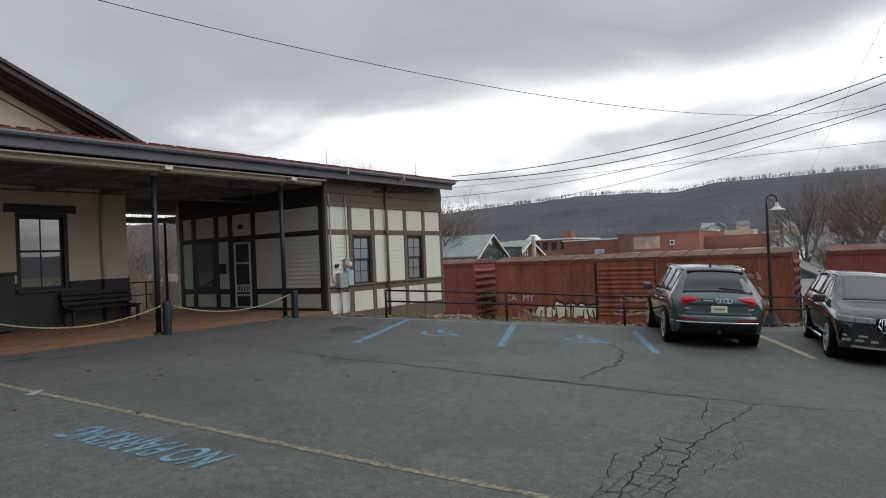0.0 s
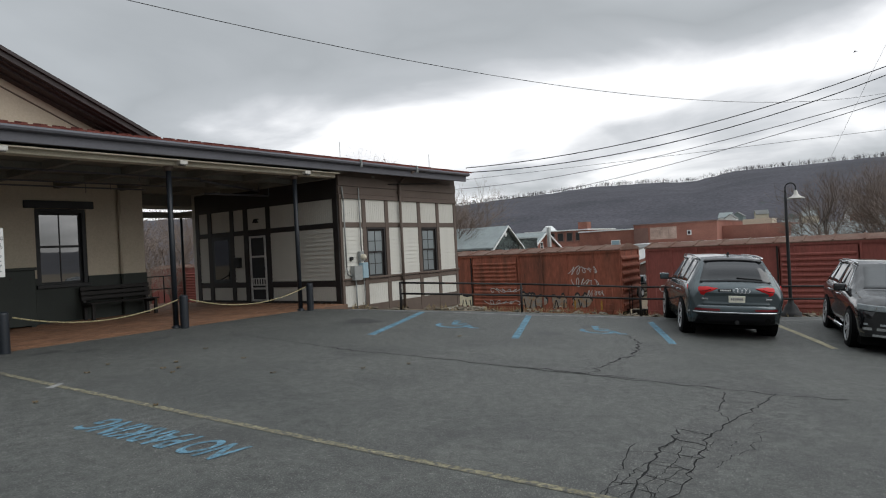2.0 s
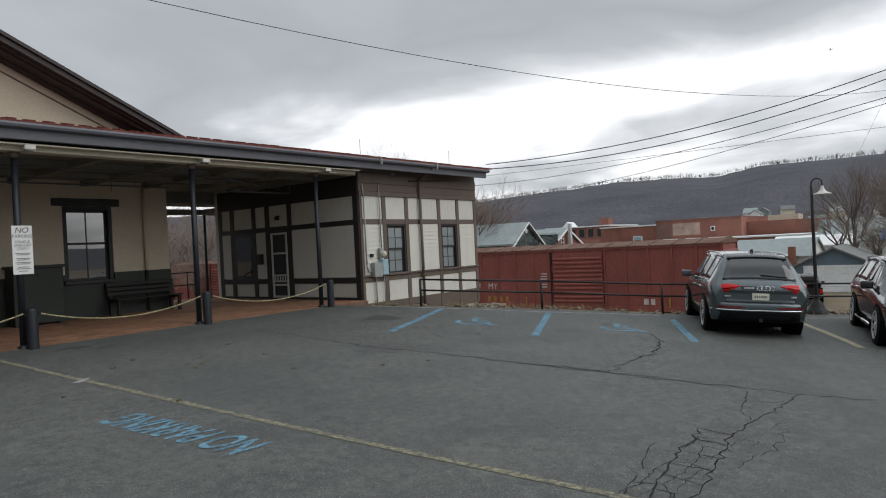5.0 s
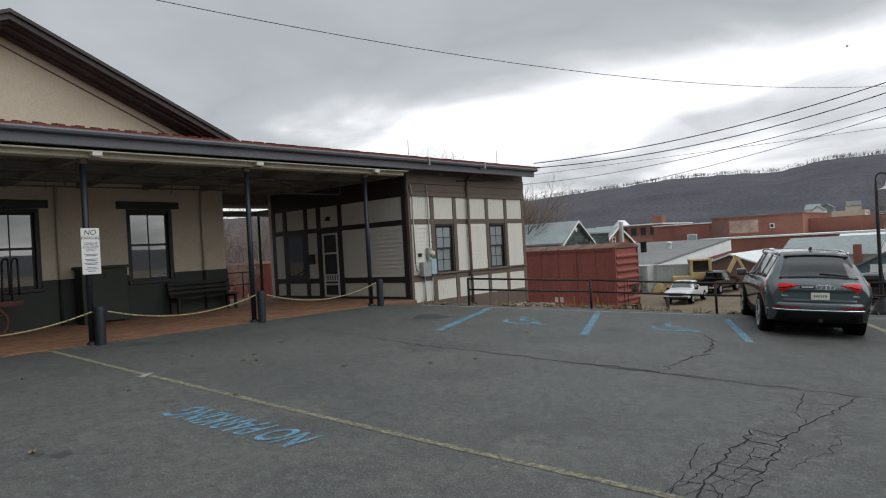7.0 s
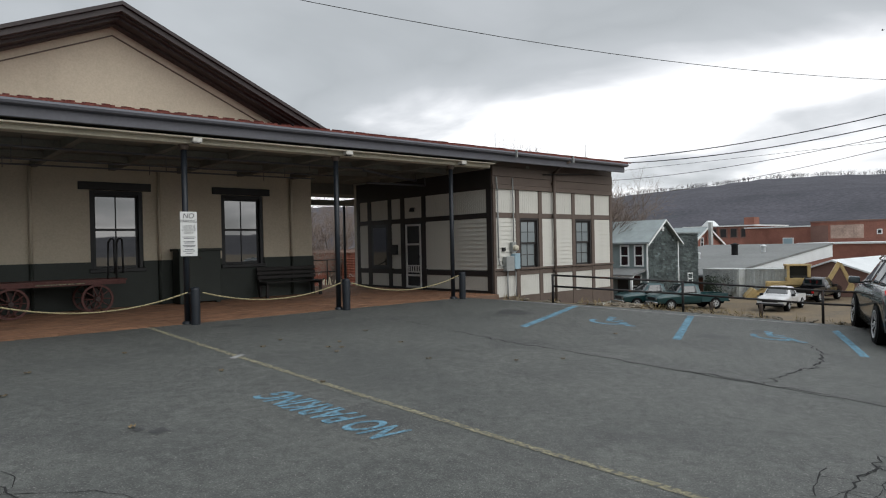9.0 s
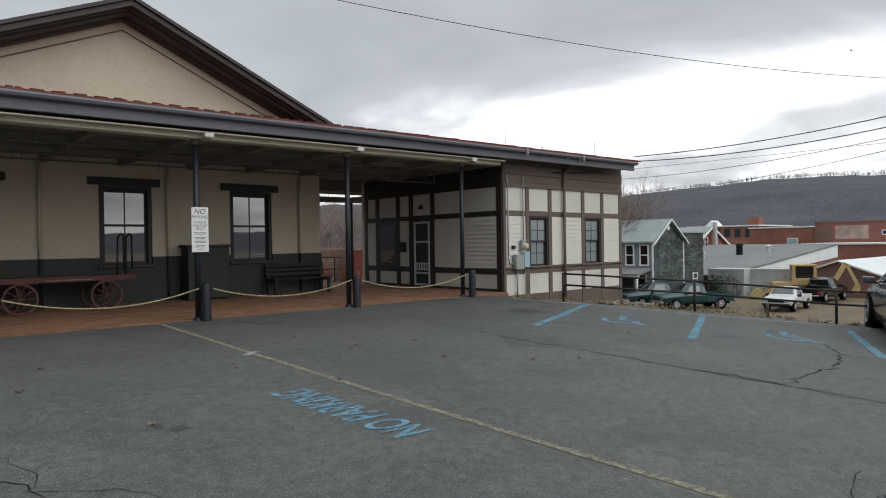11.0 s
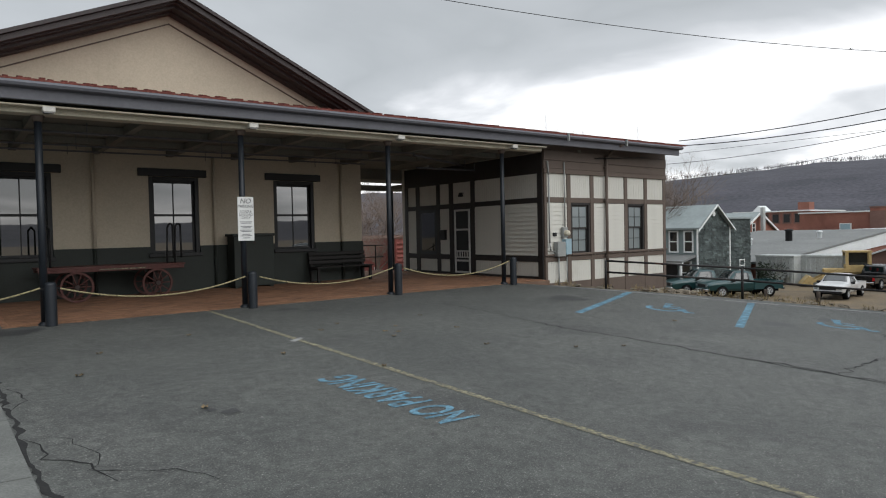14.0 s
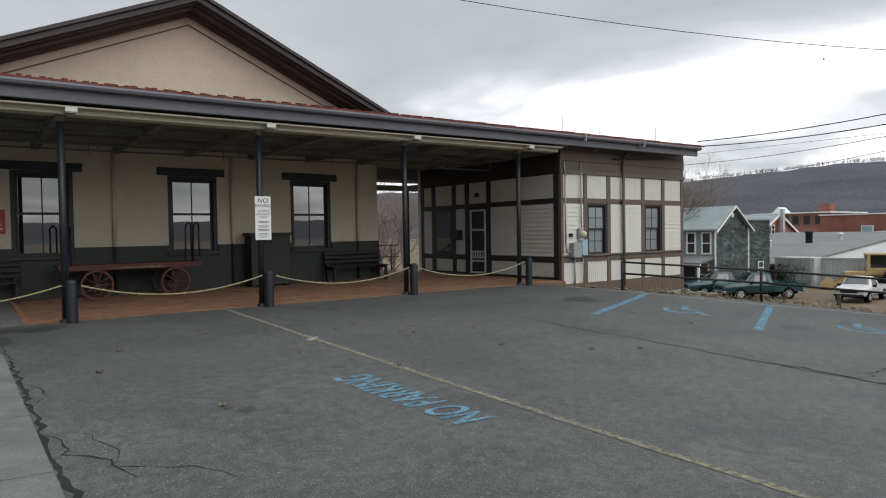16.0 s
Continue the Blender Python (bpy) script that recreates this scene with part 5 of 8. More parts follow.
def road_wheel(parent, x, y, r, spokes=5, rim_r=0.27, width=0.235):
    s = 1 if y > 0 else -1
    w = part("wheel", B(), TYRE, parent, at=pose(x, y, r))
    bm = B()
    h = width / 2
    lathe(bm, [(rim_r, -h), (r - 0.03, -h), (r, -h + 0.035), (r, h - 0.035), (r - 0.03, h), (rim_r, h), (rim_r - 0.02, h - 0.02), (rim_r - 0.02, -h + 0.02), (rim_r, -h)], 32, "y")
    part("tyre", bm, TYRE, w)
    bm = B()
    lathe(bm, [(rim_r, s * (h - 0.01)), (rim_r - 0.03, s * (h - 0.012)), (rim_r - 0.035, s * (h - 0.07)), (0.0, s * (h - 0.08))], 28, "y")
    part("rim_bed", bm, DARKCAVITY, w)
    bm = B()
    lathe(bm, [(rim_r + 0.006, s * (h - 0.012)), (rim_r + 0.002, s * (h + 0.004)), (rim_r - 0.025, s * (h + 0.0)), (rim_r - 0.03, s * (h - 0.02))], 28, "y")
    for k in range(spokes * 2):
        a = math.pi * k / spokes + (0.16 if k % 2 else -0.16) * 5 / spokes * 0.8
        ca, sa = math.cos(a), math.sin(a)
        d = Vector((-sa, 0, ca)) * 0.018
        p, q = Vector((0.05 * ca, s * (h - 0.02), 0.05 * sa)), Vector(((rim_r - 0.01) * ca, s * (h - 0.008), (rim_r - 0.01) * sa))
        back = Vector((0, -s * 0.035, 0))
        v = [bm.verts.new(c) for c in (p - d, p + d, q + d, q - d, p - d + back, p + d + back, q + d + back, q - d + back)]
        for f in ((0, 1, 2, 3), (0, 4, 5, 1), (1, 5, 6, 2), (2, 6, 7, 3), (3, 7, 4, 0)):
            bm.faces.new([v[i] for i in f])
    rod(bm, (0, s * (h - 0.07), 0), (0, s * (h - 0.002), 0), 0.06, 16)
    part("rim", bm, ALLOY, w)
    return w


def arch(parent, x, y, r):
    """The wheel house: a solid drum with the hollow's shade in its near-black colour."""
    s = 1 if y > 0 else -1
    bm = B()
    rod(bm, (x, y - s * 0.25, r), (x, y + s * 0.018, r), r + 0.055, 30)
    part("wheel_arch", bm, DARKCAVITY, parent)


def on_lot(x, y, turn):
    """The pose of a car whose rear end stands at (x, y), heading turn degrees, lying on the slope."""
    t = radians(turn)
    f = Vector((math.cos(t), math.sin(t)))
    n = Vector((-f.y, f.x))

    def h(a, b):
        p = Vector((x, y)) + f * a + n * b
        return lot_height(p.x, p.y)
    rear, fr = (h(1, 0.8) + h(1, -0.8)) / 2, (h(4, 0.8) + h(4, -0.8)) / 2
    roll = (h(2.5, 0.8) - h(2.5, -0.8)) / 1.6
    pitch = (fr - rear) / 3
    fx = Vector((f.x, f.y, pitch)).normalized()
    ly = Vector((n.x, n.y, roll)).normalized()
    up = fx.cross(ly).normalized()
    ly = up.cross(fx)
    m = Matrix.Identity(4)
    for i in range(3):
        m[i][0], m[i][1], m[i][2] = fx[i], ly[i], up[i]
    m[0][3], m[1][3], m[2][3] = x, y, rear - pitch
    return m


def mirror_part(parent, x, y, z, material):
    s = 1 if y > 0 else -1
    bm = B()
    box(bm, x - 0.07, x + 0.09, y - 0.11, y + 0.11, z - 0.075, z + 0.085)
    m = part("wing_mirror", bm, material, parent, bevel=0.035, seg=3, smooth=True)
    bm = B()
    box(bm, x - 0.02, x + 0.05, y - s * 0.2, y - s * 0.1, z - 0.07, z - 0.03)
    part("stalk", bm, PLASTIC, m)
    return m


def curve_at(keys, z):
    for (a, p), (b, q) in zip(keys, keys[1:]):
        if z <= b:
            return p + (q - p) * max(0.0, (z - a) / (b - a))
    return keys[-1][1]


def tail_w(z):
    """Half width of the grey car's tail at height z."""
    return curve_at(((0.30, 0.86), (0.40, 0.90), (0.62, 0.925), (0.80, 0.915), (1.0, 0.925), (1.10, 0.90), (1.17, 0.85)), z)


def tail_x(y, z):
    """How far the tail's skin stands back at (y, z): rounded corners, a bumper ledge and a crease over the plate."""
    x = curve_at(((0.30, 0.08), (0.38, 0.0), (0.50, -0.03), (0.53, -0.045), (0.56, -0.055), (0.66, -0.05), (0.70, -0.03), (0.72, 0.015), (0.76, 0.02), (0.92, 0.025), (0.945, -0.005), (1.0, 0.005), (1.10, 0.06), (1.17, 0.14)), z)
    return x + 0.30 * min(1.0, abs(y) / tail_w(z)) ** 5


def grey_suv(m):
    car = thing("suv", m, "grey-green five-door SUV parked nose to the railing", "car")
    stations = ((0.00, 0.52, 0.76, 0.72, 0.84, 0.90, 0.84, 0.97, 0.78), (0.05, 0.40, 0.86, 0.72, 0.92, 0.97, 0.89, 1.05, 0.84), (0.16, 0.33, 0.91, 0.73, 0.97, 1.05, 0.93, 1.17, 0.80), (0.36, 0.30, 0.93, 0.75, 0.985, 1.10, 0.95, 1.45, 0.70),
                (0.56, 0.28, 0.94, 0.76, 0.99, 1.11, 0.955, 1.62, 0.635), (0.8, 0.27, 0.94, 0.76, 0.99, 1.11, 0.955, 1.685, 0.62), (1.6, 0.26, 0.94, 0.76, 0.99, 1.10, 0.955, 1.72, 0.62), (2.6, 0.26, 0.94, 0.75, 0.985, 1.08, 0.95, 1.715, 0.62),
                (3.1, 0.26, 0.94, 0.75, 0.985, 1.07, 0.95, 1.64, 0.61), (3.6, 0.26, 0.94, 0.75, 0.985, 1.05, 0.94, 1.36, 0.70), (3.98, 0.26, 0.94, 0.74, 0.98, 1.02, 0.93, 1.10, 0.80), (4.5, 0.28, 0.92, 0.70, 0.96, 0.96, 0.89, 1.02, 0.74), (4.85, 0.3, 0.86, 0.62, 0.9, 0.82, 0.82, 0.88, 0.66), (5.05, 0.34, 0.7, 0.55, 0.72, 0.68, 0.66, 0.72, 0.5))
    sh = Shell(tuple((x + 0.07 * (x < 0.3), zl, wl * 0.96, zm, wm * 0.96, zb, wb * 0.96, zr, wr * 0.97) for x, zl, wl, zm, wm, zb, wb, zr, wr in stations))
    bm = B()
    sh.body(bm)
    part("body", bm, CARGREY, car)
    bm = B()
    sh.patch(bm, "top", 0.21, 0.52, -0.90, 0.90, 0.008, n=8)
    part("rear_window", bm, GLASS, car)
    bm = B()
    sh.patch(bm, "top", 0.51, 0.62, -0.92, 0.92, 0.03, n=6)
    part("spoiler", bm, CARBLACK, car)
    bm = B()
    sh.patch(bm, "top", 3.13, 3.92, -0.93, 0.93, 0.006, n=8)
    part("windscreen", bm, CARGLASS, car)
    for s in (1, -1):
        for a, b, k0, k1 in ((0.62, 1.28, 0.10, 0.0), (1.34, 2.2, 0.0, 0.0), (2.27, 3.45, 0.0, -0.52)):
            bm = B()
            sh.patch(bm, "side", a, b, 2.08, 2.86, 0.006, s, skew0=k0, skew1=k1)
            part("side_window", bm, CARGLASS, car)
        bm = B()
        tube(bm, [sh.side(x, 2.98, s, 0.045) for x in (0.72, 1.2, 1.9, 2.6, 3.0)], 0.018, 8)
        for x in (0.72, 3.0):
            rod(bm, sh.side(x, 2.98, s, 0.045), sh.side(x, 2.98, s, 0.0), 0.02, 8)
        part("roof_rail", bm, CHROME, car, "silver roof rail")
        bm = B()
        tube(bm, [sh.side(x, 2.03, s, 0.008) for x in (0.62, 1.5, 2.5, 3.45)], 0.01, 6)
        part("window_trim", bm, CHROME, car)
        # tail lamp wraps round the corner
        bm = B()
        cols = [(0.37 + 0.56 * k / 10, ) for k in range(11)]
        grid = []
        for (y,) in cols:
            top = 1.062 + 0.055 * smooth01((y - 0.37) / 0.3) - 0.012 * smooth01((y - 0.8) / 0.13)
            low = 1.05 - 0.075 * smooth01((y - 0.37) / 0.14) - 0.095 * smooth01((y - 0.52) / 0.14)
            grid.append([bm.verts.new((tail_x(y, low + (top - low) * j / 4) - (0.016 if 0 < j < 4 else -0.01), s * y, low + (top - low) * j / 4)) for j in range(5)])
        for p, q in zip(grid, grid[1:]):
            for j in range(4):
                bm.faces.new((p[j], p[j + 1], q[j + 1], q[j])).smooth = True
        tl = part("tail_light", bm, TAILRED, car)
        bm = B()
        tube(bm, [(tail_x(y, z) - 0.016, s * y, z) for y, z in ((0.5, 1.03), (0.62, 0.995), (0.76, 0.985), (0.88, 1.0))], 0.009, 6)
        part("light_strip", bm, DARKCAVITY, tl)
        bm = B()
        ys = [0.34 + 0.056 * k for k in range(11)]
        strip = [[bm.verts.new((tail_x(y, z) - 0.006, s * y, z)) for y in ys] for z in (0.592, 0.637)]
        for k in range(10):
            bm.faces.new((strip[0][k], strip[0][k + 1], strip[1][k + 1], strip[1][k]))
        part("reflector", bm, DARKRED, car)
        mirror_part(car, 3.28, s * 1.07, 1.14, CARGREY)
        for x in (1.45, 2.4):
            p = sh.side(x, 1.55, s, 0.02)
            bm = B()
            box(bm, p.x - 0.11, p.x + 0.11, p.y - 0.02, p.y + 0.02, p.z - 0.018, p.z + 0.018)
            part("door_handle", bm, CHROME, car, bevel=0.006)
        for x in (1.02, 4.02):
            arch(car, x, s * 0.94, 0.385)
            road_wheel(car, x, s * 0.858, 0.385, 5, 0.28)
        bm = B()
        rod(bm, (0.1, s * 0.6, 0.40), (0.0, s * 0.6, 0.40), 0.05, 14)
        part("tailpipe", bm, DARKCAVITY, car)
    for nm, material, z0, z1, n in (("bumper", BUMPERBLACK, 0.30, 0.53, 6), ("bumper_trim", CHROME, 0.54, 0.568, 1), ("bumper_cover", CARGREY, 0.535, 0.71, 8), ("tailgate", CARGREY, 0.715, 1.17, 16)):
        bm = B()
        grid = []
        for i in range(n + 1):
            z = z0 + (z1 - z0) * i / n
            hw = tail_w(z)
            grid.append([bm.verts.new((tail_x(hw * u, z) - (0.01 if material is CHROME else 0.0), hw * u, z)) for u in [math.sin(math.pi / 2 * k / 12) for k in range(-12, 13)]])
        for p, q in zip(grid, grid[1:]):
            for k in range(24):
                bm.faces.new((p[k], p[k + 1], q[k + 1], q[k])).smooth = True
        for row in (grid[0], grid[-1]):
            back = [bm.verts.new((max(0.3, v.co.x + 0.02), v.co.y * 0.97, v.co.z)) for v in row]
            for k in range(24):
                bm.faces.new((row[k], row[k + 1], back[k + 1], back[k]))
        part(nm, bm, material, car)
    pl = box_part("number_plate", car, PLATE, -0.002, 0.03, -0.16, 0.16, 0.765, 0.905, 0.004)
    bm = B()
    for k in range(6):
        box(bm, -0.006, -0.002, -0.11 + 0.04 * k, -0.085 + 0.04 * k, 0.815, 0.86)
    part("bars", bm, GREYINK, pl)
    bg = box_part("badge", car, PLASTIC, -0.006, 0.05, 0.10, 0.36, 0.985, 1.045, 0.004)
    bm = B()
    for k in range(7):
        box(bm, -0.009, -0.006, 0.125 + 0.03 * k, 0.147 + 0.03 * k, 1.0, 1.03)
    part("bars", bm, SIGNWHITE, bg)
    for y in (0.62, -0.62):
        box_part("trim_badge", car, CHROME, 0.03, 0.07, y - 0.06, y + 0.06, 0.815, 0.85, 0.003)
    bm = B()
    for k in range(4):
        c = Vector((-0.004, 0.02 - 0.075 * k, 1.012))
        pts = [c + Vector((0, 0.048 * math.cos(a), 0.048 * math.sin(a))) for a in [2 * math.pi * i / 16 for i in range(17)]]
        tube(bm, pts, 0.005, 6)
    part("emblem", bm, CHROME, car)
    bm = B()
    tube(bm, [sh.top(0.26, -0.05, 0.02), sh.top(0.25, -0.7, 0.02)], 0.011, 6)
    part("wiper", bm, PLASTIC, car)
    bm = B()
    rod(bm, (-0.06, 0, 0.36), (0.08, 0, 0.36), 0.04, 12)
    part("tow_hitch", bm, BLACKMETAL, car)
    bm = B()
    prism(bm, [(0.9, 1.73), (1.1, 1.74), (0.92, 1.80)], "y", -0.02, 0.02)
    part("aerial_fin", bm, PLASTIC, car)
    box_part("underside", car, DARKCAVITY, 0.5, 4.7, -0.80, 0.80, 0.17, 0.32)
    return car


def black_suv(m):
    car = thing("suv", m, "glossy black SUV with chrome trim parked nose out", "car")
    sh = Shell(((0.00, 0.50, 0.70, 0.70, 0.78, 0.92, 0.78, 0.98, 0.70), (0.12, 0.36, 0.86, 0.72, 0.90, 1.02, 0.86, 1.14, 0.76), (0.4, 0.30, 0.90, 0.74, 0.94, 1.08, 0.90, 1.46, 0.70), (0.65, 0.28, 0.91, 0.75, 0.945, 1.09, 0.905, 1.60, 0.66), (1.4, 0.27, 0.91, 0.75, 0.945, 1.08, 0.905, 1.66, 0.64),
                (2.3, 0.27, 0.91, 0.74, 0.94, 1.06, 0.90, 1.66, 0.64), (2.75, 0.27, 0.91, 0.74, 0.94, 1.05, 0.90, 1.60, 0.63), (3.25, 0.27, 0.91, 0.73, 0.94, 1.03, 0.90, 1.33, 0.67), (3.6, 0.27, 0.91, 0.73, 0.94, 1.02, 0.89, 1.11, 0.74), (4.1, 0.28, 0.90, 0.70, 0.93, 0.97, 0.86, 1.05, 0.70), (4.45, 0.29, 0.87, 0.66, 0.89, 0.93, 0.82, 1.01, 0.66), (4.62, 0.30, 0.80, 0.60, 0.82, 0.87, 0.74, 0.94, 0.60), (4.70, 0.34, 0.66, 0.56, 0.70, 0.82, 0.66, 0.86, 0.54)))
    bm = B()
    sh.body(bm)
    part("body", bm, CARBLACK, car)
    for nm, a, b, w in (("windscreen", 2.80, 3.55, 0.93), ("rear_window", 0.14, 0.6, 0.88)):
        bm = B()
        sh.patch(bm, "top", a, b, -w, w, 0.006, n=8)
        part(nm, bm, CARGLASS, car)
    for s in (1, -1):
        for a, b, k0, k1 in ((0.66, 1.05, 0.16, 0.0), (1.12, 1.95, 0.0, 0.0), (2.02, 3.12, 0.0, -0.5)):
            bm = B()
            sh.patch(bm, "side", a, b, 2.08, 2.86, 0.006, s, skew0=k0, skew1=k1)
            part("side_window", bm, CARGLASS, car)
        bm = B()
        tube(bm, [sh.side(x, 2.03, s, 0.008) for x in (0.6, 1.5, 2.3, 3.15)] + [sh.side(2.65, 2.9, s, 0.008), sh.side(1.6, 2.92, s, 0.008), sh.side(0.85, 2.9, s, 0.008), sh.side(0.6, 2.03, s, 0.008)], 0.009, 6)
        part("window_trim", bm, CHROME, car)
        bm = B()
        tube(bm, [sh.side(x, 2.98, s, 0.04) for x in (0.7, 1.3, 2.0, 2.6)], 0.016, 8)
        for x in (0.7, 2.6):
            rod(bm, sh.side(x, 2.98, s, 0.04), sh.side(x, 2.98, s, 0.0), 0.018, 8)
        part("roof_rail", bm, CHROME, car, "silver roof rail")
        bm = B()
        rod(bm, sh.side(1.35, 0.05, s, 0.03), sh.side(3.15, 0.05, s, 0.03), 0.034, 10)
        part("sill_trim", bm, CHROME, car, "bright silver sill strip")
        bm = B()
        prism(bm, [(4.765, s * 0.34), (4.77, s * 0.52), (4.70, s * 0.79), (4.46, s * 0.935), (4.34, s * 0.88), (4.54, s * 0.60)], "z", 0.80, 0.905)
        hl = part("headlight", bm, HEADLENS, car, bevel=0.015, seg=2)
        for c in ((4.71, s * 0.47), (4.675, s * 0.66)):
            bm = B()
            rod(bm, (c[0] - 0.02, c[1], 0.852), (c[0] + 0.06, c[1], 0.852), 0.03, 14)
            part("bulb_ring", bm, CHROME, hl)
        bm = B()
        prism(bm, [(4.77, s * 0.28), (4.77, s * 0.36), (4.65, s * 0.84), (4.55, s * 0.84), (4.62, s * 0.32)], "z", 0.44, 0.49)
        part("bumper_trim", bm, CHROME, car, "silver strip under the fog lamp")
        bm = B()
        prism(bm, [(4.80, s * 0.02), (4.80, s * 0.40), (4.70, s * 0.70), (4.58, s * 0.68), (4.66, s * 0.02)], "z", 0.33, 0.37)
        part("bumper_trim", bm, CHROME, car, "silver lower lip of the bumper")
        bm = B()
        prism(bm, [(4.74, s * 0.45), (4.63, s * 0.84), (4.5, s * 0.75), (4.6, s * 0.45)], "z", 0.53, 0.565)
        part("fog_light", bm, HEADLENS, car)
        # grille half: a chrome ring with upright bars
        bm = B()
        pts = [(4.77, s * 0.03, 0.66), (4.76, s * 0.03, 0.88), (4.75, s * 0.10, 0.91), (4.74, s * 0.26, 0.89), (4.76, s * 0.30, 0.78), (4.77, s * 0.22, 0.65), (4.77, s * 0.03, 0.66)]
        tube(bm, pts, 0.016, 6)
        for k in range(5):
            y = s * (0.07 + 0.042 * k)
            rod(bm, (4.765, y, 0.67), (4.75, y, 0.89), 0.009, 6)
        part("grille", bm, CHROME, car, "chrome grille half with upright bars")
        mirror_part(car, 2.98, s * 1.02, 1.10, CARBLACK)
        for x in (1.4, 2.4):
            p = sh.side(x, 1.6, s, 0.02)
            bm = B()
            box(bm, p.x - 0.11, p.x + 0.11, p.y - 0.02, p.y + 0.02, p.z - 0.016, p.z + 0.016)
            part("door_handle", bm, CHROME, car, bevel=0.006)
        for x in (0.92, 3.78):
            arch(car, x, s * 0.932, 0.37)
            road_wheel(car, x, s * 0.852, 0.37, 7, 0.275)
    box_part("lower_grille", car, PLASTIC, 4.55, 4.76, -0.5, 0.5, 0.38, 0.52, 0.01)
    box_part("grille_backing", car, DARKCAVITY, 4.55, 4.74, -0.29, 0.29, 0.67, 0.90, 0.01)
    pl = box_part("number_plate", car, PLATE, 4.76, 4.78, -0.16, 0.16, 0.50, 0.62, 0.004)
    bm = B()
    for k in range(6):
        box(bm, 4.78, 4.784, -0.12 + 0.04 * k, -0.095 + 0.04 * k, 0.54, 0.59)
    part("bars", bm, GREYINK, pl)
    box_part("underside", car, DARKCAVITY, 0.3, 4.5, -0.84, 0.84, 0.14, 0.32)
    return car


def pickup(m, material, label, big=True):
    """A pickup: nose, cab, open bed."""
    L, k = (5.6, 1.0) if big else (4.8, 0.87)
    truck = thing("pickup_truck", m, label, "pickup truck", "yard trucks")
    sh = Shell(((2.15 * k, 0.45 * k, 0.88, 0.8 * k, 0.95, 1.08 * k, 0.94, 1.12 * k, 0.85), (2.25 * k, 0.42 * k, 0.9, 0.8 * k, 0.96, 1.12 * k, 0.94, 1.70 * k, 0.70), (2.6 * k, 0.42 * k, 0.9, 0.8 * k, 0.96, 1.12 * k, 0.94, 1.80 * k, 0.68), (3.4 * k, 0.42 * k, 0.9, 0.8 * k, 0.96, 1.12 * k, 0.94, 1.79 * k, 0.68),
                (4.0 * k, 0.42 * k, 0.9, 0.8 * k, 0.96, 1.10 * k, 0.93, 1.22 * k, 0.82), (4.15 * k, 0.42 * k, 0.9, 0.8 * k, 0.96, 1.08 * k, 0.93, 1.17 * k, 0.82), (5.0 * k, 0.44 * k, 0.88, 0.78 * k, 0.94, 1.02 * k, 0.90, 1.11 * k, 0.78), (5.45 * k, 0.46 * k, 0.84, 0.74 * k, 0.9, 0.94 * k, 0.86, 1.0 * k, 0.74), (5.6 * k, 0.5 * k, 0.78, 0.7 * k, 0.84, 0.86 * k, 0.8, 0.9 * k, 0.68)))
    bm = B()
    sh.body(bm, 0.1)
    part("cab", bm, material, truck)
    bm = B()
    prism(bm, [(0, 0.5 * k), (2.15 * k, 0.5 * k), (2.15 * k, 1.08 * k), (0, 1.08 * k)], "y", 0.86, 0.95)
    prism(bm, [(0, 0.5 * k), (2.15 * k, 0.5 * k), (2.15 * k, 1.08 * k), (0, 1.08 * k)], "y", -0.95, -0.86)
    box(bm, 0, 0.08, -0.86, 0.86, 0.5 * k, 1.08 * k)
    box(bm, 0.08, 2.15 * k, -0.86, 0.86, 0.5 * k, 0.62 * k)
    part("bed", bm, material, truck)
    for nm, a, b in (("windscreen", 3.45 * k, 3.98 * k),):
        bm = B()
        sh.patch(bm, "top", a, b, -0.92, 0.92, 0.008)
        part(nm, bm, CARGLASS, truck)
    bm = B()
    box(bm, 2.16 * k, 2.2 * k, -0.66, 0.66, 1.2 * k, 1.66 * k)
    part("rear_window", bm, CARGLASS, truck)
    for s in (1, -1):
        bm = B()
        sh.patch(bm, "side", 2.5 * k, 3.85 * k, 2.08, 2.85, 0.008, s, skew1=-0.42)
        part("side_window", bm, CARGLASS, truck)
        bm = B()
        box(bm, -0.02, 0.06, s * 0.93 if s < 0 else 0.78, -0.78 if s < 0 else 0.93, 0.7 * k, 1.0 * k)
        part("tail_light", bm, TAILRED, truck)
        bm = B()
        box(bm, 5.48 * k, 5.6 * k, -0.84 if s < 0 else 0.56, -0.56 if s < 0 else 0.84, 0.72 * k, 0.86 * k)
        part("headlight", bm, HEADLENS, truck)
        mirror_part(truck, 3.75 * k, s * 1.06, 1.16 * k, PLASTIC)
        for x in (1.05 * k, 4.55 * k):
            arch(truck, x, s * 0.948, 0.37 * k)
            road_wheel(truck, x, s * 0.868, 0.37 * k, 5, 0.23 * k)
    box_part("grille", truck, PLASTIC, 5.5 * k, 5.62 * k, -0.52, 0.52, 0.68 * k, 0.9 * k, 0.01)
    box_part("front_bumper", truck, CHROME if big else PLASTIC, 5.52 * k, 5.72 * k, -0.88, 0.88, 0.42 * k, 0.6 * k, 0.03)
    box_part("rear_bumper", truck, CHROME, -0.16, 0.0, -0.9, 0.9, 0.45 * k, 0.6 * k, 0.02)
    box_part("underside", truck, DARKCAVITY, 0.2, 5.2 * k, -0.7, 0.7, 0.32 * k, 0.5 * k)
    return truck


grey_suv(on_lot(14.21, 2.50, 22.6))
NOSE = Vector((14.35, -0.2))
black_suv(on_lot(NOSE.x + 4.7 * math.cos(radians(12)), NOSE.y - 0.30 + 4.7 * math.sin(radians(12)), 192))


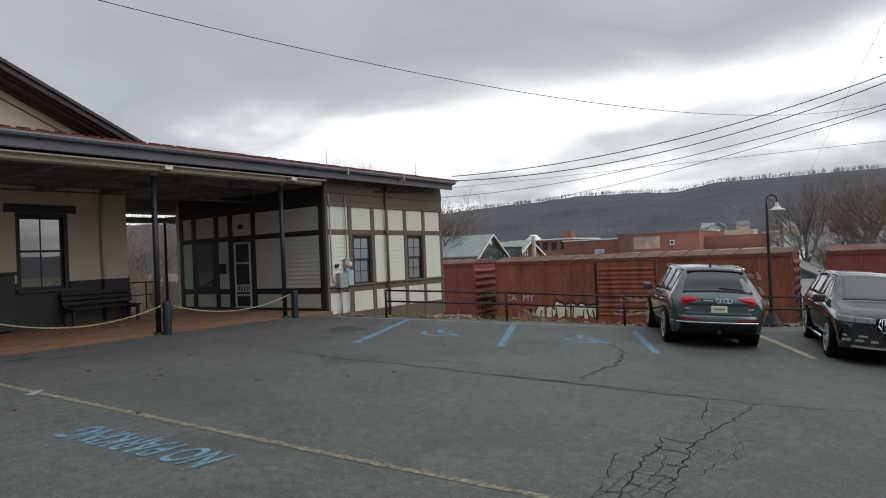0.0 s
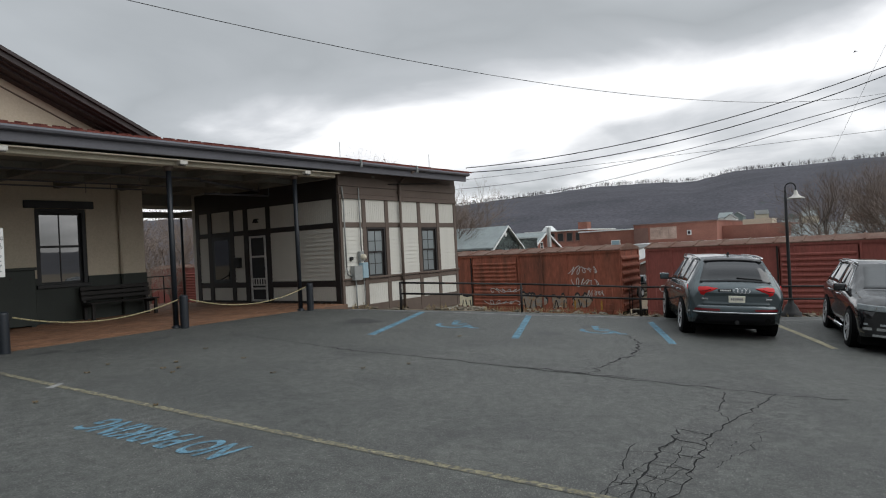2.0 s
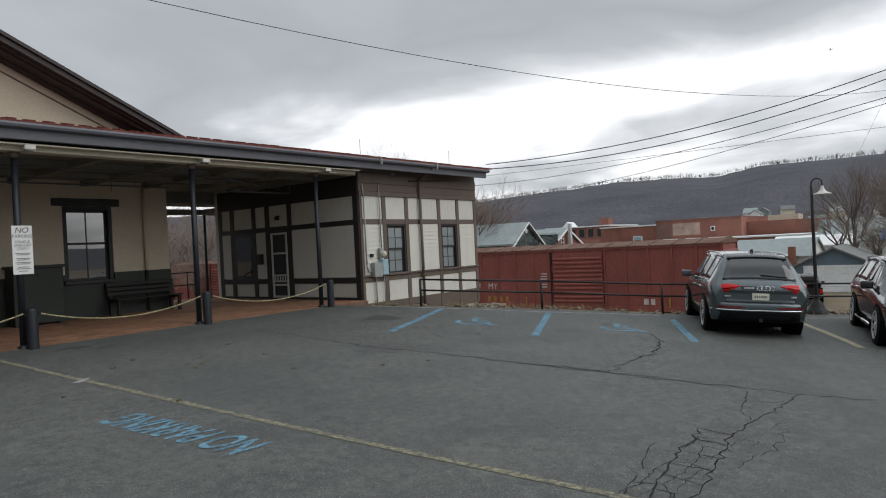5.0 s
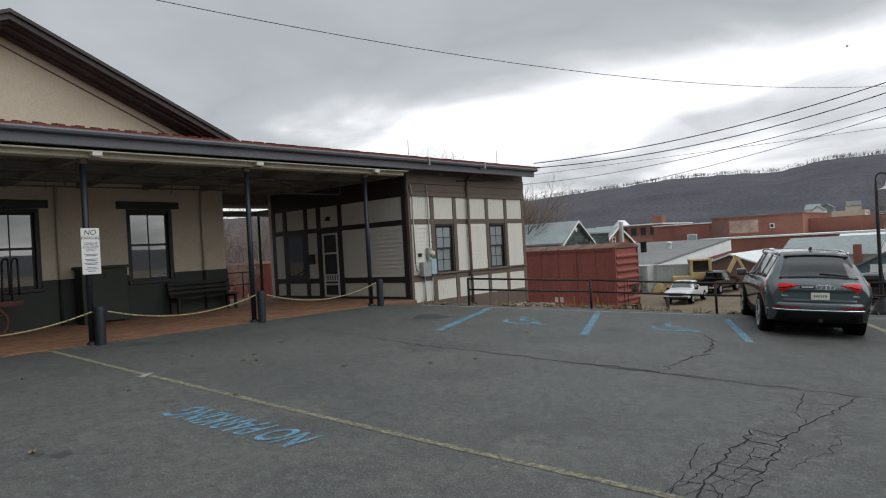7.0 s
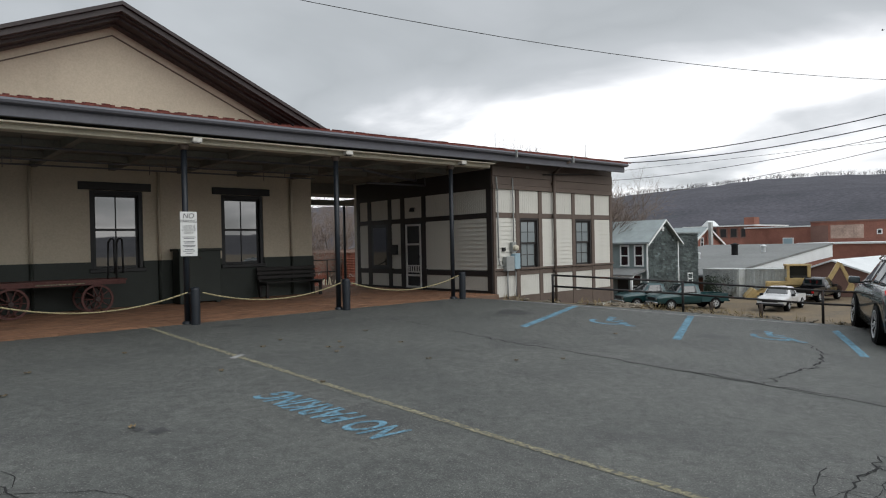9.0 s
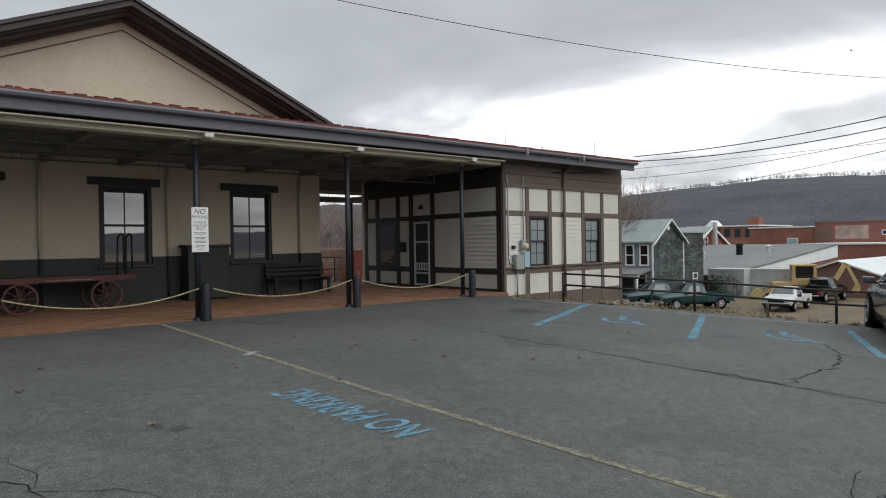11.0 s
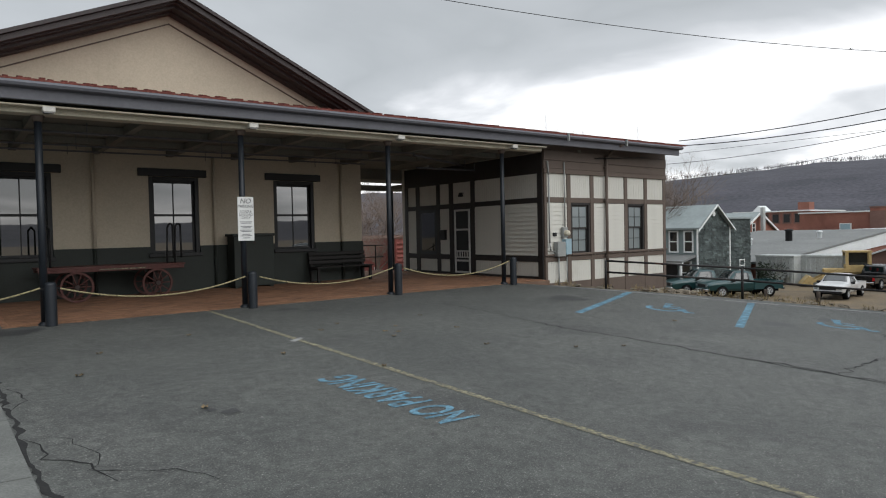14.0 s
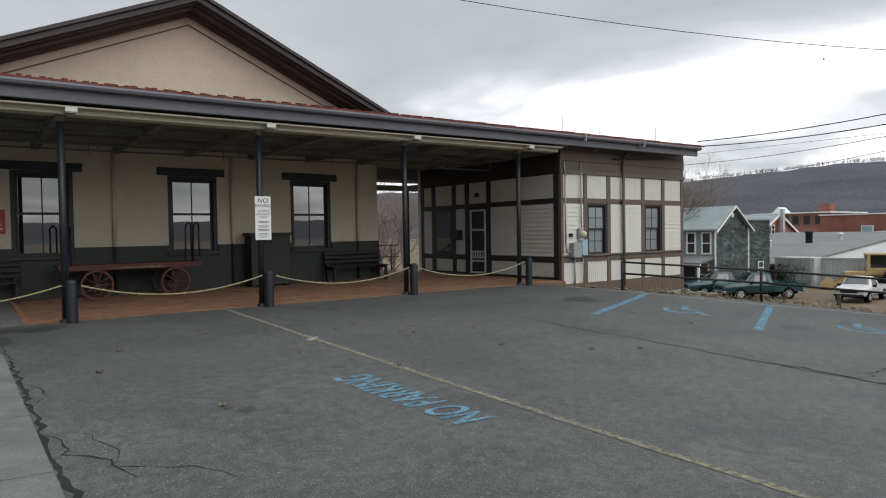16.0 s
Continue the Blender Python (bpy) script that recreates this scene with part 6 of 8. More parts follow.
def yard_pose(x, y, turn):
    return pose(x, y, YARD - 0.06, 0, 0, turn)


pickup(yard_pose(51.1, 18.47, 184), TRUCKWHITE, "white compact pickup truck parked on dry grass", False)
pickup(yard_pose(47.2, 22.0, 148), TRUCKGREEN, "dark teal full-size pickup truck parked on dry grass")
pickup(yard_pose(46.97, 24.62, 148), TRUCKGREEN, "dark teal pickup truck parked beside the house")
pickup(yard_pose(54.2, 18.9, -4), CARBLACK, "black pickup truck parked near the brick garage")
pickup(yard_pose(47.8, 6.2, 8), CARBLACK, "black pickup truck parked before the blue garage")

# ---- the railway ----
TRACK_X, RAIL = 34.0, -3.38
BALLAST = mat("track_ballast", (0.17, 0.15, 0.13), 0.95, var=0.25, scale=6, fine=30, bump=0.6)
SLEEPER = mat("old_sleeper_wood", (0.06, 0.045, 0.035), 0.9, var=0.2, scale=3, bump=0.3)
track = thing("railway_track", pose(TRACK_X, 0, RAIL), "single railway track on ballast", "railway track", kind="structure")
bm = B()
prism(bm, [(-2.6, -0.55), (-1.6, -0.16), (1.6, -0.16), (2.6, -0.55)], "y", -120, 260)
part("ballast", bm, BALLAST, track)
for x in (-0.72, 0.72):
    bm = B()
    prism(bm, [(x - 0.07, -0.16), (x + 0.07, -0.16), (x + 0.02, -0.12), (x + 0.035, 0), (x - 0.035, 0), (x - 0.02, -0.12)], "y", -120, 260)
    part("rail", bm, IRON, track)
bm = B()
for k in range(230):
    box(bm, -1.3, 1.3, -40 + k * 0.6, -40 + k * 0.6 + 0.22, -0.2, -0.13)
ob = part("sleepers", bm, SLEEPER, track)
ob["kind"] = "stuff"

GRAFWHITE = mat("pale_spray_paint", (0.74, 0.68, 0.50), 0.8, var=0.08, scale=6, bump=0.05, stain=((0.42, 0.32, 0.22), 3, 0.62, 0.8))
GRAFDARK = mat("dark_spray_paint", (0.03, 0.028, 0.028), 0.8, var=0.15, scale=6, bump=0.05)
GRAFCOL = mat("dull_blue_spray_paint", (0.22, 0.24, 0.24), 0.8, var=0.2, scale=4, bump=0.05, col2=(0.30, 0.17, 0.08))
STENCIL = mat("white_stencil_paint", (0.55, 0.54, 0.52), 0.8, var=0.1, scale=8, bump=0.02)
DARKSTEEL = mat("grimy_black_steel", (0.025, 0.022, 0.02), 0.8, metal=0.1, var=0.2, scale=4, bump=0.2)
HANDYELLOW = mat("worn_yellow_strip", (0.42, 0.22, 0.04), 0.8, var=0.2, scale=5, bump=0.05)


def bogie(car, y):
    b = part("bogie", B(), DARKSTEEL, car, at=pose(0, y, 0))
    for s in (-1, 1):
        bm = B()
        prism(bm, [(-1.1, 0.42), (-0.5, 0.34), (-0.25, 0.2), (0.25, 0.2), (0.5, 0.34), (1.1, 0.42), (1.1, 0.58), (0.4, 0.72), (-0.4, 0.72), (-1.1, 0.58)], "x", s * 0.98 - 0.07, s * 0.98 + 0.07)
        part("side_frame", bm, DARKSTEEL, b)
    for dy in (-0.85, 0.85):
        bm = B()
        for s in (-1, 1):
            lathe(bm, [(0.0, s * 0.66), (0.46, s * 0.66), (0.43, s * 0.69), (0.42, s * 0.79), (0.0, s * 0.79)], 26, "x", (0, dy, 0.42))
        rod(bm, (-0.7, dy, 0.42), (0.7, dy, 0.42), 0.08, 10)
        part("wheelset", bm, IRON, b)
    box_part("bolster", b, DARKSTEEL, -1.1, 1.1, -0.2, 0.2, 0.5, 0.85)


def scrawl(bm, y, z, w, h, x, loops, thick):
    """Spray lettering: looping strokes on the car's side, with no word in them."""
    pts = []
    n = loops * 12
    ph = random.uniform(0, 6)
    for k in range(n + 1):
        t = k / n
        pts.append((y - w * t + 0.5 * w / loops * math.sin(2 * math.pi * loops * t + ph), z + h / 2 + h / 2 * math.sin(2 * math.pi * loops * t * 1.15 + ph * 2) * (0.7 + 0.3 * math.sin(7 * t))))
    prev = None
    for i, (py, pz) in enumerate(pts):
        a, b = pts[max(0, i - 1)], pts[min(n, i + 1)]
        d = Vector((b[0] - a[0], b[1] - a[1]))
        d = d.normalized() if d.length else Vector((1, 0))
        o = Vector((-d.y, d.x)) * thick / 2
        q = [bm.verts.new((x, py + s * o.x, pz + s * o.y)) for s in (-1, 1)]
        if prev:
            bm.faces.new((prev[0], q[0], q[1], prev[1]))
        prev = q


def blob(bm, y, z, w, h, x, seed):
    ring = []
    for k in range(22):
        a = 2 * math.pi * k / 22
        f = 0.8 + 0.45 * noise.noise((math.cos(a) * 1.6 + seed, math.sin(a) * 1.6, seed))
        ring.append(bm.verts.new((x, y + w / 2 * f * math.cos(a), z + h / 2 + h / 2 * f * math.sin(a))))
    bm.faces.new(ring)


def boxcar(length, paint, label, ribs, mark=True, graffiti=0, seed=1):
    random.seed(seed)
    car = thing("boxcar", pose(TRACK_X, 0, RAIL), label, "boxcar", "train")
    W, Z0, Z1, D0, D1 = 1.46, 1.02, 4.24, length / 2 - 1.55, length / 2 + 1.55
    bm = B()
    box(bm, -W, W, 0.06, length - 0.06, Z0, Z1)
    body = part("body", bm, paint, car)
    # upright posts on the sides, top and bottom chords
    for s in (-1, 1):
        x0, x1 = (s * (W + 0.055), s * W) if s < 0 else (s * W, s * (W + 0.055))
        n = ribs
        for a, b in ((0.06, D0), (D1, length - 0.06)):
            for k in range(n + 1):
                y = a + (b - a) * k / n
                w = 0.05 if ribs > 3 else 0.045
                box_part("side_post", car, paint, x0, x1, max(0.06, y - w), min(length - 0.06, y + w), Z0 + 0.1, Z1 - 0.08)
        box_part("top_chord", car, paint, min(x0, x1) - 0.01, max(x0, x1) + 0.01, 0.03, length - 0.03, Z1 - 0.08, Z1 + 0.04)
        box_part("bottom_sill", car, paint, min(x0, x1) - 0.015, max(x0, x1) + 0.015, 0.03, length - 0.03, Z0 - 0.12, Z0 + 0.1)
        # sliding door with horizontal corrugations
        dr = box_part("sliding_door", car, paint, min(x0, x1), max(x0, x1), D0, D1, Z0 + 0.12, Z1 - 0.14)
        for k in range(11):
            z = Z0 + 0.28 + k * 0.235
            bm = B()
            e = s * (W + 0.055)
            prism(bm, [(e, z), (e + s * 0.055, z + 0.05), (e + s * 0.055, z + 0.11), (e, z + 0.16)], "y", D0 + 0.12, D1 - 0.12)
            part("corrugation", bm, paint, dr)
        for y in (D0 - 0.08, D1 + 0.02, (D0 + D1) / 2 + 0.9):
            box_part("door_post", car, DARKSTEEL if y > D1 else paint, min(x0, x1) - 0.03, max(x0, x1) + 0.03, y, y + 0.07, Z0, Z1 - 0.1)
    # corrugated ends
    for y, s in ((0.06, -1), (length - 0.06, 1)):
        for k in range(7):
            z = Z0 + 0.2 + k * 0.405
            bm = B()
            prism(bm, [(y, z), (y + s * 0.10, z + 0.08), (y + s * 0.13, z + 0.15), (y + s * 0.10, z + 0.22), (y, z + 0.30)], "x", -W + 0.1, W - 0.1)
            part("end_rib", bm, paint, car)
        for x in (-W + 0.05, W - 0.05):
            box_part("corner_post", car, paint, x - 0.06, x + 0.06, min(y, y + s * 0.06), max(y, y + s * 0.06), Z0, Z1)
    # roof: shallow, with raised seams
    bm = B()
    prism(bm, [(-W - 0.09, Z1 + 0.02), (-W - 0.09, Z1 + 0.07), (-0.3, Z1 + 0.30), (0.3, Z1 + 0.30), (W + 0.09, Z1 + 0.07), (W + 0.09, Z1 + 0.02)], "y", -0.02, length + 0.02)
    roof = part("roof", bm, BOXROOF, car, "weathered rusty roof")
    n = int(length / 1.1)
    for k in range(n + 1):
        y = 0.06 + (length - 0.12) * k / n
        bm = B()
        prism(bm, [(-W - 0.08, Z1 + 0.06), (-W - 0.08, Z1 + 0.115), (-0.3, Z1 + 0.345), (0.3, Z1 + 0.345), (W + 0.08, Z1 + 0.115), (W + 0.08, Z1 + 0.06)], "y", y - 0.04, y + 0.04)
        part("roof_seam", bm, BOXROOF, roof)
    # underframe, bogies, couplers, ladders
    box_part("underframe", car, DARKSTEEL, -0.35, 0.35, 0.3, length - 0.3, 0.75, Z0 - 0.01)
    for y in (2.2, length - 2.2):
        bogie(car, y)
    for y, s in ((0.0, -1), (length, 1)):
        bm = B()
        box(bm, -0.14, 0.14, min(y, y + s * 0.55), max(y, y + s * 0.55), 0.74, 1.0)
        box(bm, -0.2, 0.2, min(y + s * 0.4, y + s * 0.62), max(y + s * 0.4, y + s * 0.62), 0.7, 1.04)
        part("coupler", bm, DARKSTEEL, car, bevel=0.02)
        bm = B()
        xs_ = (-0.9, -0.45)
        for x in xs_:
            rod(bm, (x, y + s * 0.16, 0.7), (x, y + s * 0.16, 2.4), 0.018, 6)
        for k in range(5):
            rod(bm, (xs_[0], y + s * 0.16, 0.85 + 0.36 * k), (xs_[1], y + s * 0.16, 0.85 + 0.36 * k), 0.016, 6)
        for x in xs_:
            rod(bm, (x, y, 1.1), (x, y + s * 0.16, 1.1), 0.016, 6)
        part("end_ladder", bm, DARKSTEEL, car)
        bm = B()
        lathe(bm, [(0.0, 0.0), (0.26, 0.0), (0.28, 0.03), (0.26, 0.06), (0.0, 0.06)], 16, "y", (0.5, y + s * 0.2 - 0.03, 1.9))
        part("brake_wheel", bm, DARKSTEEL, car)
    for yy in (0.5, length - 0.9):
        bm = B()
        for y in (yy, yy + 0.4):
            rod(bm, (-W - 0.1, y, 0.6), (-W - 0.1, y, 2.3), 0.017, 6)
        for k in range(5):
            rod(bm, (-W - 0.1, yy, 0.7 + 0.36 * k), (-W - 0.1, yy + 0.4, 0.7 + 0.36 * k), 0.015, 6)
        rod(bm, (-W - 0.1, yy, 1.2), (-W, yy, 1.2), 0.015, 6)
        part("side_ladder", bm, paint, car)
    X = -W - 0.004
    if mark:
        for text, y in (("CA", length - 0.95), ("MY", length - 2.05)):
            bm = letters(text, 0.5)
            for v in bm.verts:
                v.co = (X, y - v.co.x, 2.22 + v.co.y)
            part("lettering", bm, STENCIL, car)
        bm = B()
        for k in range(4):
            box(bm, X - 0.002, X, length - 1.75 - 0.42 * k - 0.1, length - 1.75 - 0.42 * k + 0.1, 1.3, 1.62)
        part("bars", bm, GRAFDARK if graffiti else HANDYELLOW, car)
    if mark and not graffiti:
        bm = B()
        for k in range(6):
            box(bm, X - 0.002, X, D1 + 0.35, D1 + 0.80 - 0.06 * (k % 3), 2.15 + 0.15 * k, 2.21 + 0.15 * k)
        part("data_bars", bm, STENCIL, car)
    for y in (1.1, 2.6, length - 1.0, length - 4.4):
        box_part("reflector_strip", car, HANDYELLOW, X - 0.06, X - 0.05, y, y + 0.09, 1.12, 1.62)
    bm = B()
    for k in range(2):
        box(bm, X - 0.003, X, 3.4 + k * 0.32, 3.66 + k * 0.32, 1.25, 1.55)
    part("stencil_panel", bm, STENCIL, car)
    if graffiti:
        for y, z, w, h, material in ((length - 3.1, 1.1, 1.2, 0.62, GRAFWHITE), (length - 4.3, 1.05, 1.5, 0.9, GRAFWHITE), (length - 5.6, 1.08, 1.3, 0.72, GRAFWHITE), (6.0, 1.1, 1.3, 0.8, GRAFCOL), (5.0, 1.1, 1.2, 0.75, GRAFCOL), (3.6, 1.1, 1.0, 0.7, GRAFCOL), (2.3, 1.15, 1.1, 0.7, GRAFCOL)):
            # a letter-like shape: a dark outline, a pale fill and dark cuts in it
            for grow_, step_, paint_, nm in ((1.22, 0.005, GRAFDARK, "spray_outline"), (1.06, 0.009, material, "spray_fill")):
                bm = B()
                blob(bm, y + 0.22 * w, z, w * 0.62 * grow_, h * 1.1 * grow_, X - step_, y)
                blob(bm, y - 0.22 * w, z + 0.03, w * 0.62 * grow_, h * 1.05 * grow_, X - step_ - 0.001, y + 3.7)
                part(nm, bm, paint_, car)
            bm = B()
            for k in range(3):
                u = y + w * (0.30 - 0.28 * k + random.uniform(-0.05, 0.05))
                lean = random.uniform(-0.12, 0.12)
                vs = [bm.verts.new((X - 0.014, u + a, z + b)) for a, b in ((-0.035, 0.12 * h), (0.035, 0.10 * h), (0.045 + lean, 0.72 * h), (-0.02 + lean, 0.78 * h))]
                bm.faces.new(vs)
            part("spray_cut", bm, GRAFDARK, car)
        for y, z, w, h in ((length - 1.4, 1.1, 1.4, 0.5), (2.9, 3.0, 1.6, 0.5), (2.7, 2.35, 1.4, 0.5), (2.0, 1.8, 1.0, 0.4), (7.9, 2.05, 1.9, 0.28), (8.3, 1.35, 2.2, 0.28)):
            bm = B()
            scrawl(bm, y, z, w, h, X - 0.01 if not D0 < y < D1 else X - 0.115, 5, 0.034)
            part("spray_stroke", bm, STENCIL, car)
    random.seed(seed + 50)
    return car




def gondola(length):
    car = thing("gondola_car", pose(TRACK_X, 0, RAIL), "beige ribbed open gondola car at the head of the train", "gondola car", "train")
    bm = B()
    for x0, x1 in ((-1.45, -1.36), (1.36, 1.45)):
        box(bm, x0, x1, 0, length, 1.0, 3.5)
    box(bm, -1.36, 1.36, 0, 0.09, 1.0, 3.5)
    box(bm, -1.36, 1.36, length - 0.09, length, 1.0, 3.5)
    box(bm, -1.36, 1.36, 0.09, length - 0.09, 1.0, 1.1)
    part("body", bm, GONDOLA, car)
    for k in range(12):
        y = 0.1 + k * (length - 0.3) / 11
        for s in (-1, 1):
            box_part("side_post", car, GONDOLA, min(s * 1.45, s * 1.54), max(s * 1.45, s * 1.54), y, y + 0.12, 1.0, 3.5)
    for y in (2.0, length - 2.0):
        bogie(car, y)
    box_part("underframe", car, DARKSTEEL, -0.35, 0.35, -0.4, length + 0.4, 0.72, 0.99)
    return car


GONDOLA = mat("beige_gondola_paint", (0.26, 0.22, 0.17), 0.8, var=0.15, scale=1.0, fine=12, bump=0.1, stain=((0.12, 0.09, 0.065), 1.3, 0.5, 0.75), stretch=(1, 1, 0.3))
CARS = [(boxcar(15.25, RUSTRED, "faded red steel boxcar at the tail of the train", 5, True, 0, 3), -13.79),
        (boxcar(15.3, RUSTBROWN, "rusted brown boxcar with spray paint along its side", 4, True, 1, 4), 2.75),
        (boxcar(15.3, RUSTRED, "faded red steel boxcar with corrugated ends", 5, False, 0, 5), 19.5),
        (boxcar(11.0, RUSTRED, "short faded red steel boxcar", 4, False, 0, 6), 36.1),
        (gondola(16.0), 48.3)]
random.seed(7)

# ---- the town across the track ----
SLATE = mat("grey_shingle_roof", (0.30, 0.34, 0.34), 0.85, var=0.1, scale=1.5, fine=14, bump=0.15)
DARKSHINGLE = mat("dark_green_slate_cladding", (0.085, 0.105, 0.10), 0.8, var=0.3, scale=0.9, fine=10, bump=0.3, col2=(0.032, 0.040, 0.040), isle=0.45)
HOUSEGREEN = mat("pale_grey_green_siding", (0.22, 0.27, 0.27), 0.8, var=0.1, scale=2, fine=20, bump=0.1)
WHITETRIM = mat("white_house_trim", (0.76, 0.77, 0.76), 0.7, var=0.05, scale=3, bump=0.03)
BRICKRED = mat("old_red_brick", (0.31, 0.135, 0.10), 0.9, var=0.15, scale=0.25, fine=6, bump=0.1, stain=((0.16, 0.065, 0.05), 0.12, 0.5, 0.7))
BRICKBROWN = mat("brown_garage_cladding", (0.20, 0.115, 0.095), 0.9, var=0.1, scale=0.6, fine=9, bump=0.1)
FADEDPALE = mat("faded_wall_advert", (0.46, 0.33, 0.27), 0.9, var=0.2, scale=0.5, fine=5, bump=0.05)
FLATROOF = mat("grey_felt_roof", (0.20, 0.205, 0.20), 0.9, var=0.1, scale=0.2, fine=4, bump=0.1)
WHITEMETAL = mat("white_metal_sheet", (0.74, 0.76, 0.76), 0.6, var=0.06, scale=0.5, fine=8, bump=0.05)
BLUEGREY = mat("blue_grey_siding", (0.13, 0.18, 0.22), 0.8, var=0.08, scale=1.5, fine=15, bump=0.1)
TARP = mat("blue_tarpaulin", (0.05, 0.22, 0.55), 0.5, var=0.1, scale=2, bump=0.1)
YELLOWPLANT = mat("yellow_plant_paint", (0.50, 0.36, 0.16), 0.5, var=0.1, scale=2, bump=0.05, stain=((0.25, 0.17, 0.08), 3, 0.55, 0.75))
CONTAINER = mat("pale_grey_container", (0.46, 0.48, 0.47), 0.7, var=0.1, scale=1, fine=8, bump=0.05, stain=((0.22, 0.19, 0.16), 1.5, 0.58, 0.75))
BASE = YARD - 0.4


def gabled(name, m, length, width, eave, apex, wall, roof, label, over=0.35, group=""):
    """A gabled house: local x along its gable wall (0..width), y along the ridge (0..length); z from its foot."""
    h = thing(name, m, label, "building", group)
    bm = B()
    prism(bm, [(0, 0), (width, 0), (width, eave), (width / 2, apex), (0, eave)], "y", 0, length)
    part("wall", bm, wall, h)
    slope = (apex - eave) / (width / 2)
    for s in (0, 1):
        bm = B()
        ex = -over if s == 0 else width + over
        ez = eave - over * slope
        prism(bm, [(width / 2, apex + 0.02), (ex, ez + 0.02), (ex, ez + 0.16), (width / 2, apex + 0.16)], "y", -over, length + over)
        part("roof", bm, roof, h)
    return h


def far_window(parent, axis, a, z0, w, h, at, frame_mat=None):
    """A framed window on a wall: axis 'x' lies in the wall y=at, axis 'y' in the wall x=at (facing the low side)."""
    fm = frame_mat or WHITETRIM
    bm = B()
    t = 0.11
    for u0, u1, v0, v1 in ((a, a + t, z0, z0 + h), (a + w - t, a + w, z0, z0 + h), (a + t, a + w - t, z0, z0 + t), (a + t, a + w - t, z0 + h - t, z0 + h), (a + t, a + w - t, z0 + h / 2 - 0.04, z0 + h / 2 + 0.04)):
        if axis == "x":
            box(bm, u0, u1, at - 0.07, at, v0, v1)
        else:
            box(bm, at - 0.07, at, u0, u1, v0, v1)
    win = part("window", bm, fm, parent)
    bm = B()
    if axis == "x":
        box(bm, a + t, a + w - t, at - 0.025, at - 0.001, z0 + t, z0 + h - t)
    else:
        box(bm, at - 0.025, at - 0.001, a + t, a + w - t, z0 + t, z0 + h - t)
    part("pane", bm, GLASS, win)


# grey-green house with a slate-hung gable
hs = gabled("house", pose(46.35, 27.55, BASE), 12, 4.8, 5.35, 6.95, HOUSEGREEN, SLATE, "two-storey grey-green house with dark slate-hung gable")
cover = thing("slate_cladding", pose(46.35, 27.55, BASE), "dark weathered slate cladding with missing rows on the house", "cladding", kind="stuff")
verts, faces = [], []
random.seed(21)
for r in range(43):
    z = 0.1 + r * 0.158
    half = 2.4 if z < 5.2 else max(0.0, 2.4 * (6.88 - z) / 1.68)
    x = 2.4 - half
    while x < 2.4 + half - 0.1:
        w = random.uniform(0.2, 0.6)
        if random.random() > 0.10:
            i = len(verts)
            d = random.uniform(0.01, 0.05)
            x1 = min(x + w - 0.012, 2.4 + half)
            verts += [(x, -0.05 - d, z), (x1, -0.05 - d, z), (x1, -0.02, z + 0.165), (x, -0.02, z + 0.165), (x, -0.001, z), (x1, -0.001, z)]
            faces += [(i, i + 1, i + 2, i + 3), (i, i + 4, i + 5, i + 1)]
        x += w
for r in range(37):
    z = 0.1 + r * 0.158
    x = 4.85
    while x < 8.9:
        w = random.uniform(0.2, 0.6)
        if random.random() > 0.10:
            i = len(verts)
            d = random.uniform(0.01, 0.05)
            x1 = min(x + w - 0.012, 9.0)
            verts += [(x, -0.05 - d + 0.3, z), (x1, -0.05 - d + 0.3, z), (x1, -0.02 + 0.3, z + 0.165), (x, -0.02 + 0.3, z + 0.165), (x, 0.299, z), (x1, 0.299, z)]
            faces += [(i, i + 1, i + 2, i + 3), (i, i + 4, i + 5, i + 1)]
        x += w
me = bpy.data.meshes.new("slates")
me.from_pydata(verts, [], faces)
me.materials.append(DARKSHINGLE)
sl = new("slates", me)
sl.parent = cover
box_part("extension", hs, DARKSHINGLE, 4.8, 9.0, 0.3, 8.0, 0, 5.95, 0, "slate-hung rear extension")
box_part("extension_roof", hs, SLATE, 4.8, 9.2, 0.1, 8.2, 5.95, 6.08)
for y in (0.3, 1.62, 4.6, 7.0):
    far_window(hs, "y", y, 3.3, 0.85, 1.75, 0.0)
for y in (0.5, 3.2):
    far_window(hs, "y", y, 0.75, 0.95, 1.9, 0.0)
far_window(hs, "x", 7.0, 1.4, 0.9, 1.1, 0.3)
box_part("door", hs, DARKTRIM, -0.05, 0.0, 1.75, 2.75, 0.4, 2.55)
for x, y, n in ((-0.06, -0.06, 0), (4.76, -0.1, 0)):
    box_part("corner_board", hs, WHITETRIM, x, x + 0.13, y, y + 0.1, 0, 5.3)
bm = B()
prism(bm, [(0.0, 3.15), (-2.0, 2.72), (-2.0, 2.6), (0.0, 2.95)], "y", 0.1, 8)
part("porch_roof", bm, FLATROOF, hs)
box_part("porch_beam", hs, WHITETRIM, -1.95, -1.8, 0.1, 8, 2.5, 2.66)
for y in (0.2, 2.6, 5.0):
    box_part("porch_post", hs, WHITETRIM, -1.95, -1.8, y, y + 0.14, 0.3, 2.5)
box_part("porch_floor", hs, GREYTRIM, -2.0, 0.0, 0.1, 8, 0.0, 0.35)
bm = B()
for a, b in (((2.4, 7.1), (-0.4, 5.05)), ((2.4, 7.1), (5.2, 5.05))):
    prism(bm, [(a[0], a[1] - 0.12), (b[0], b[1] - 0.1), (b[0], b[1] + 0.02), (a[0], a[1] + 0.02)], "y", -0.42, -0.36)
part("bargeboard", bm, WHITETRIM, hs)
bm = B()
rod(bm, (2.4, -0.09, 6.35), (2.4, -0.03, 6.35), 0.2, 12)
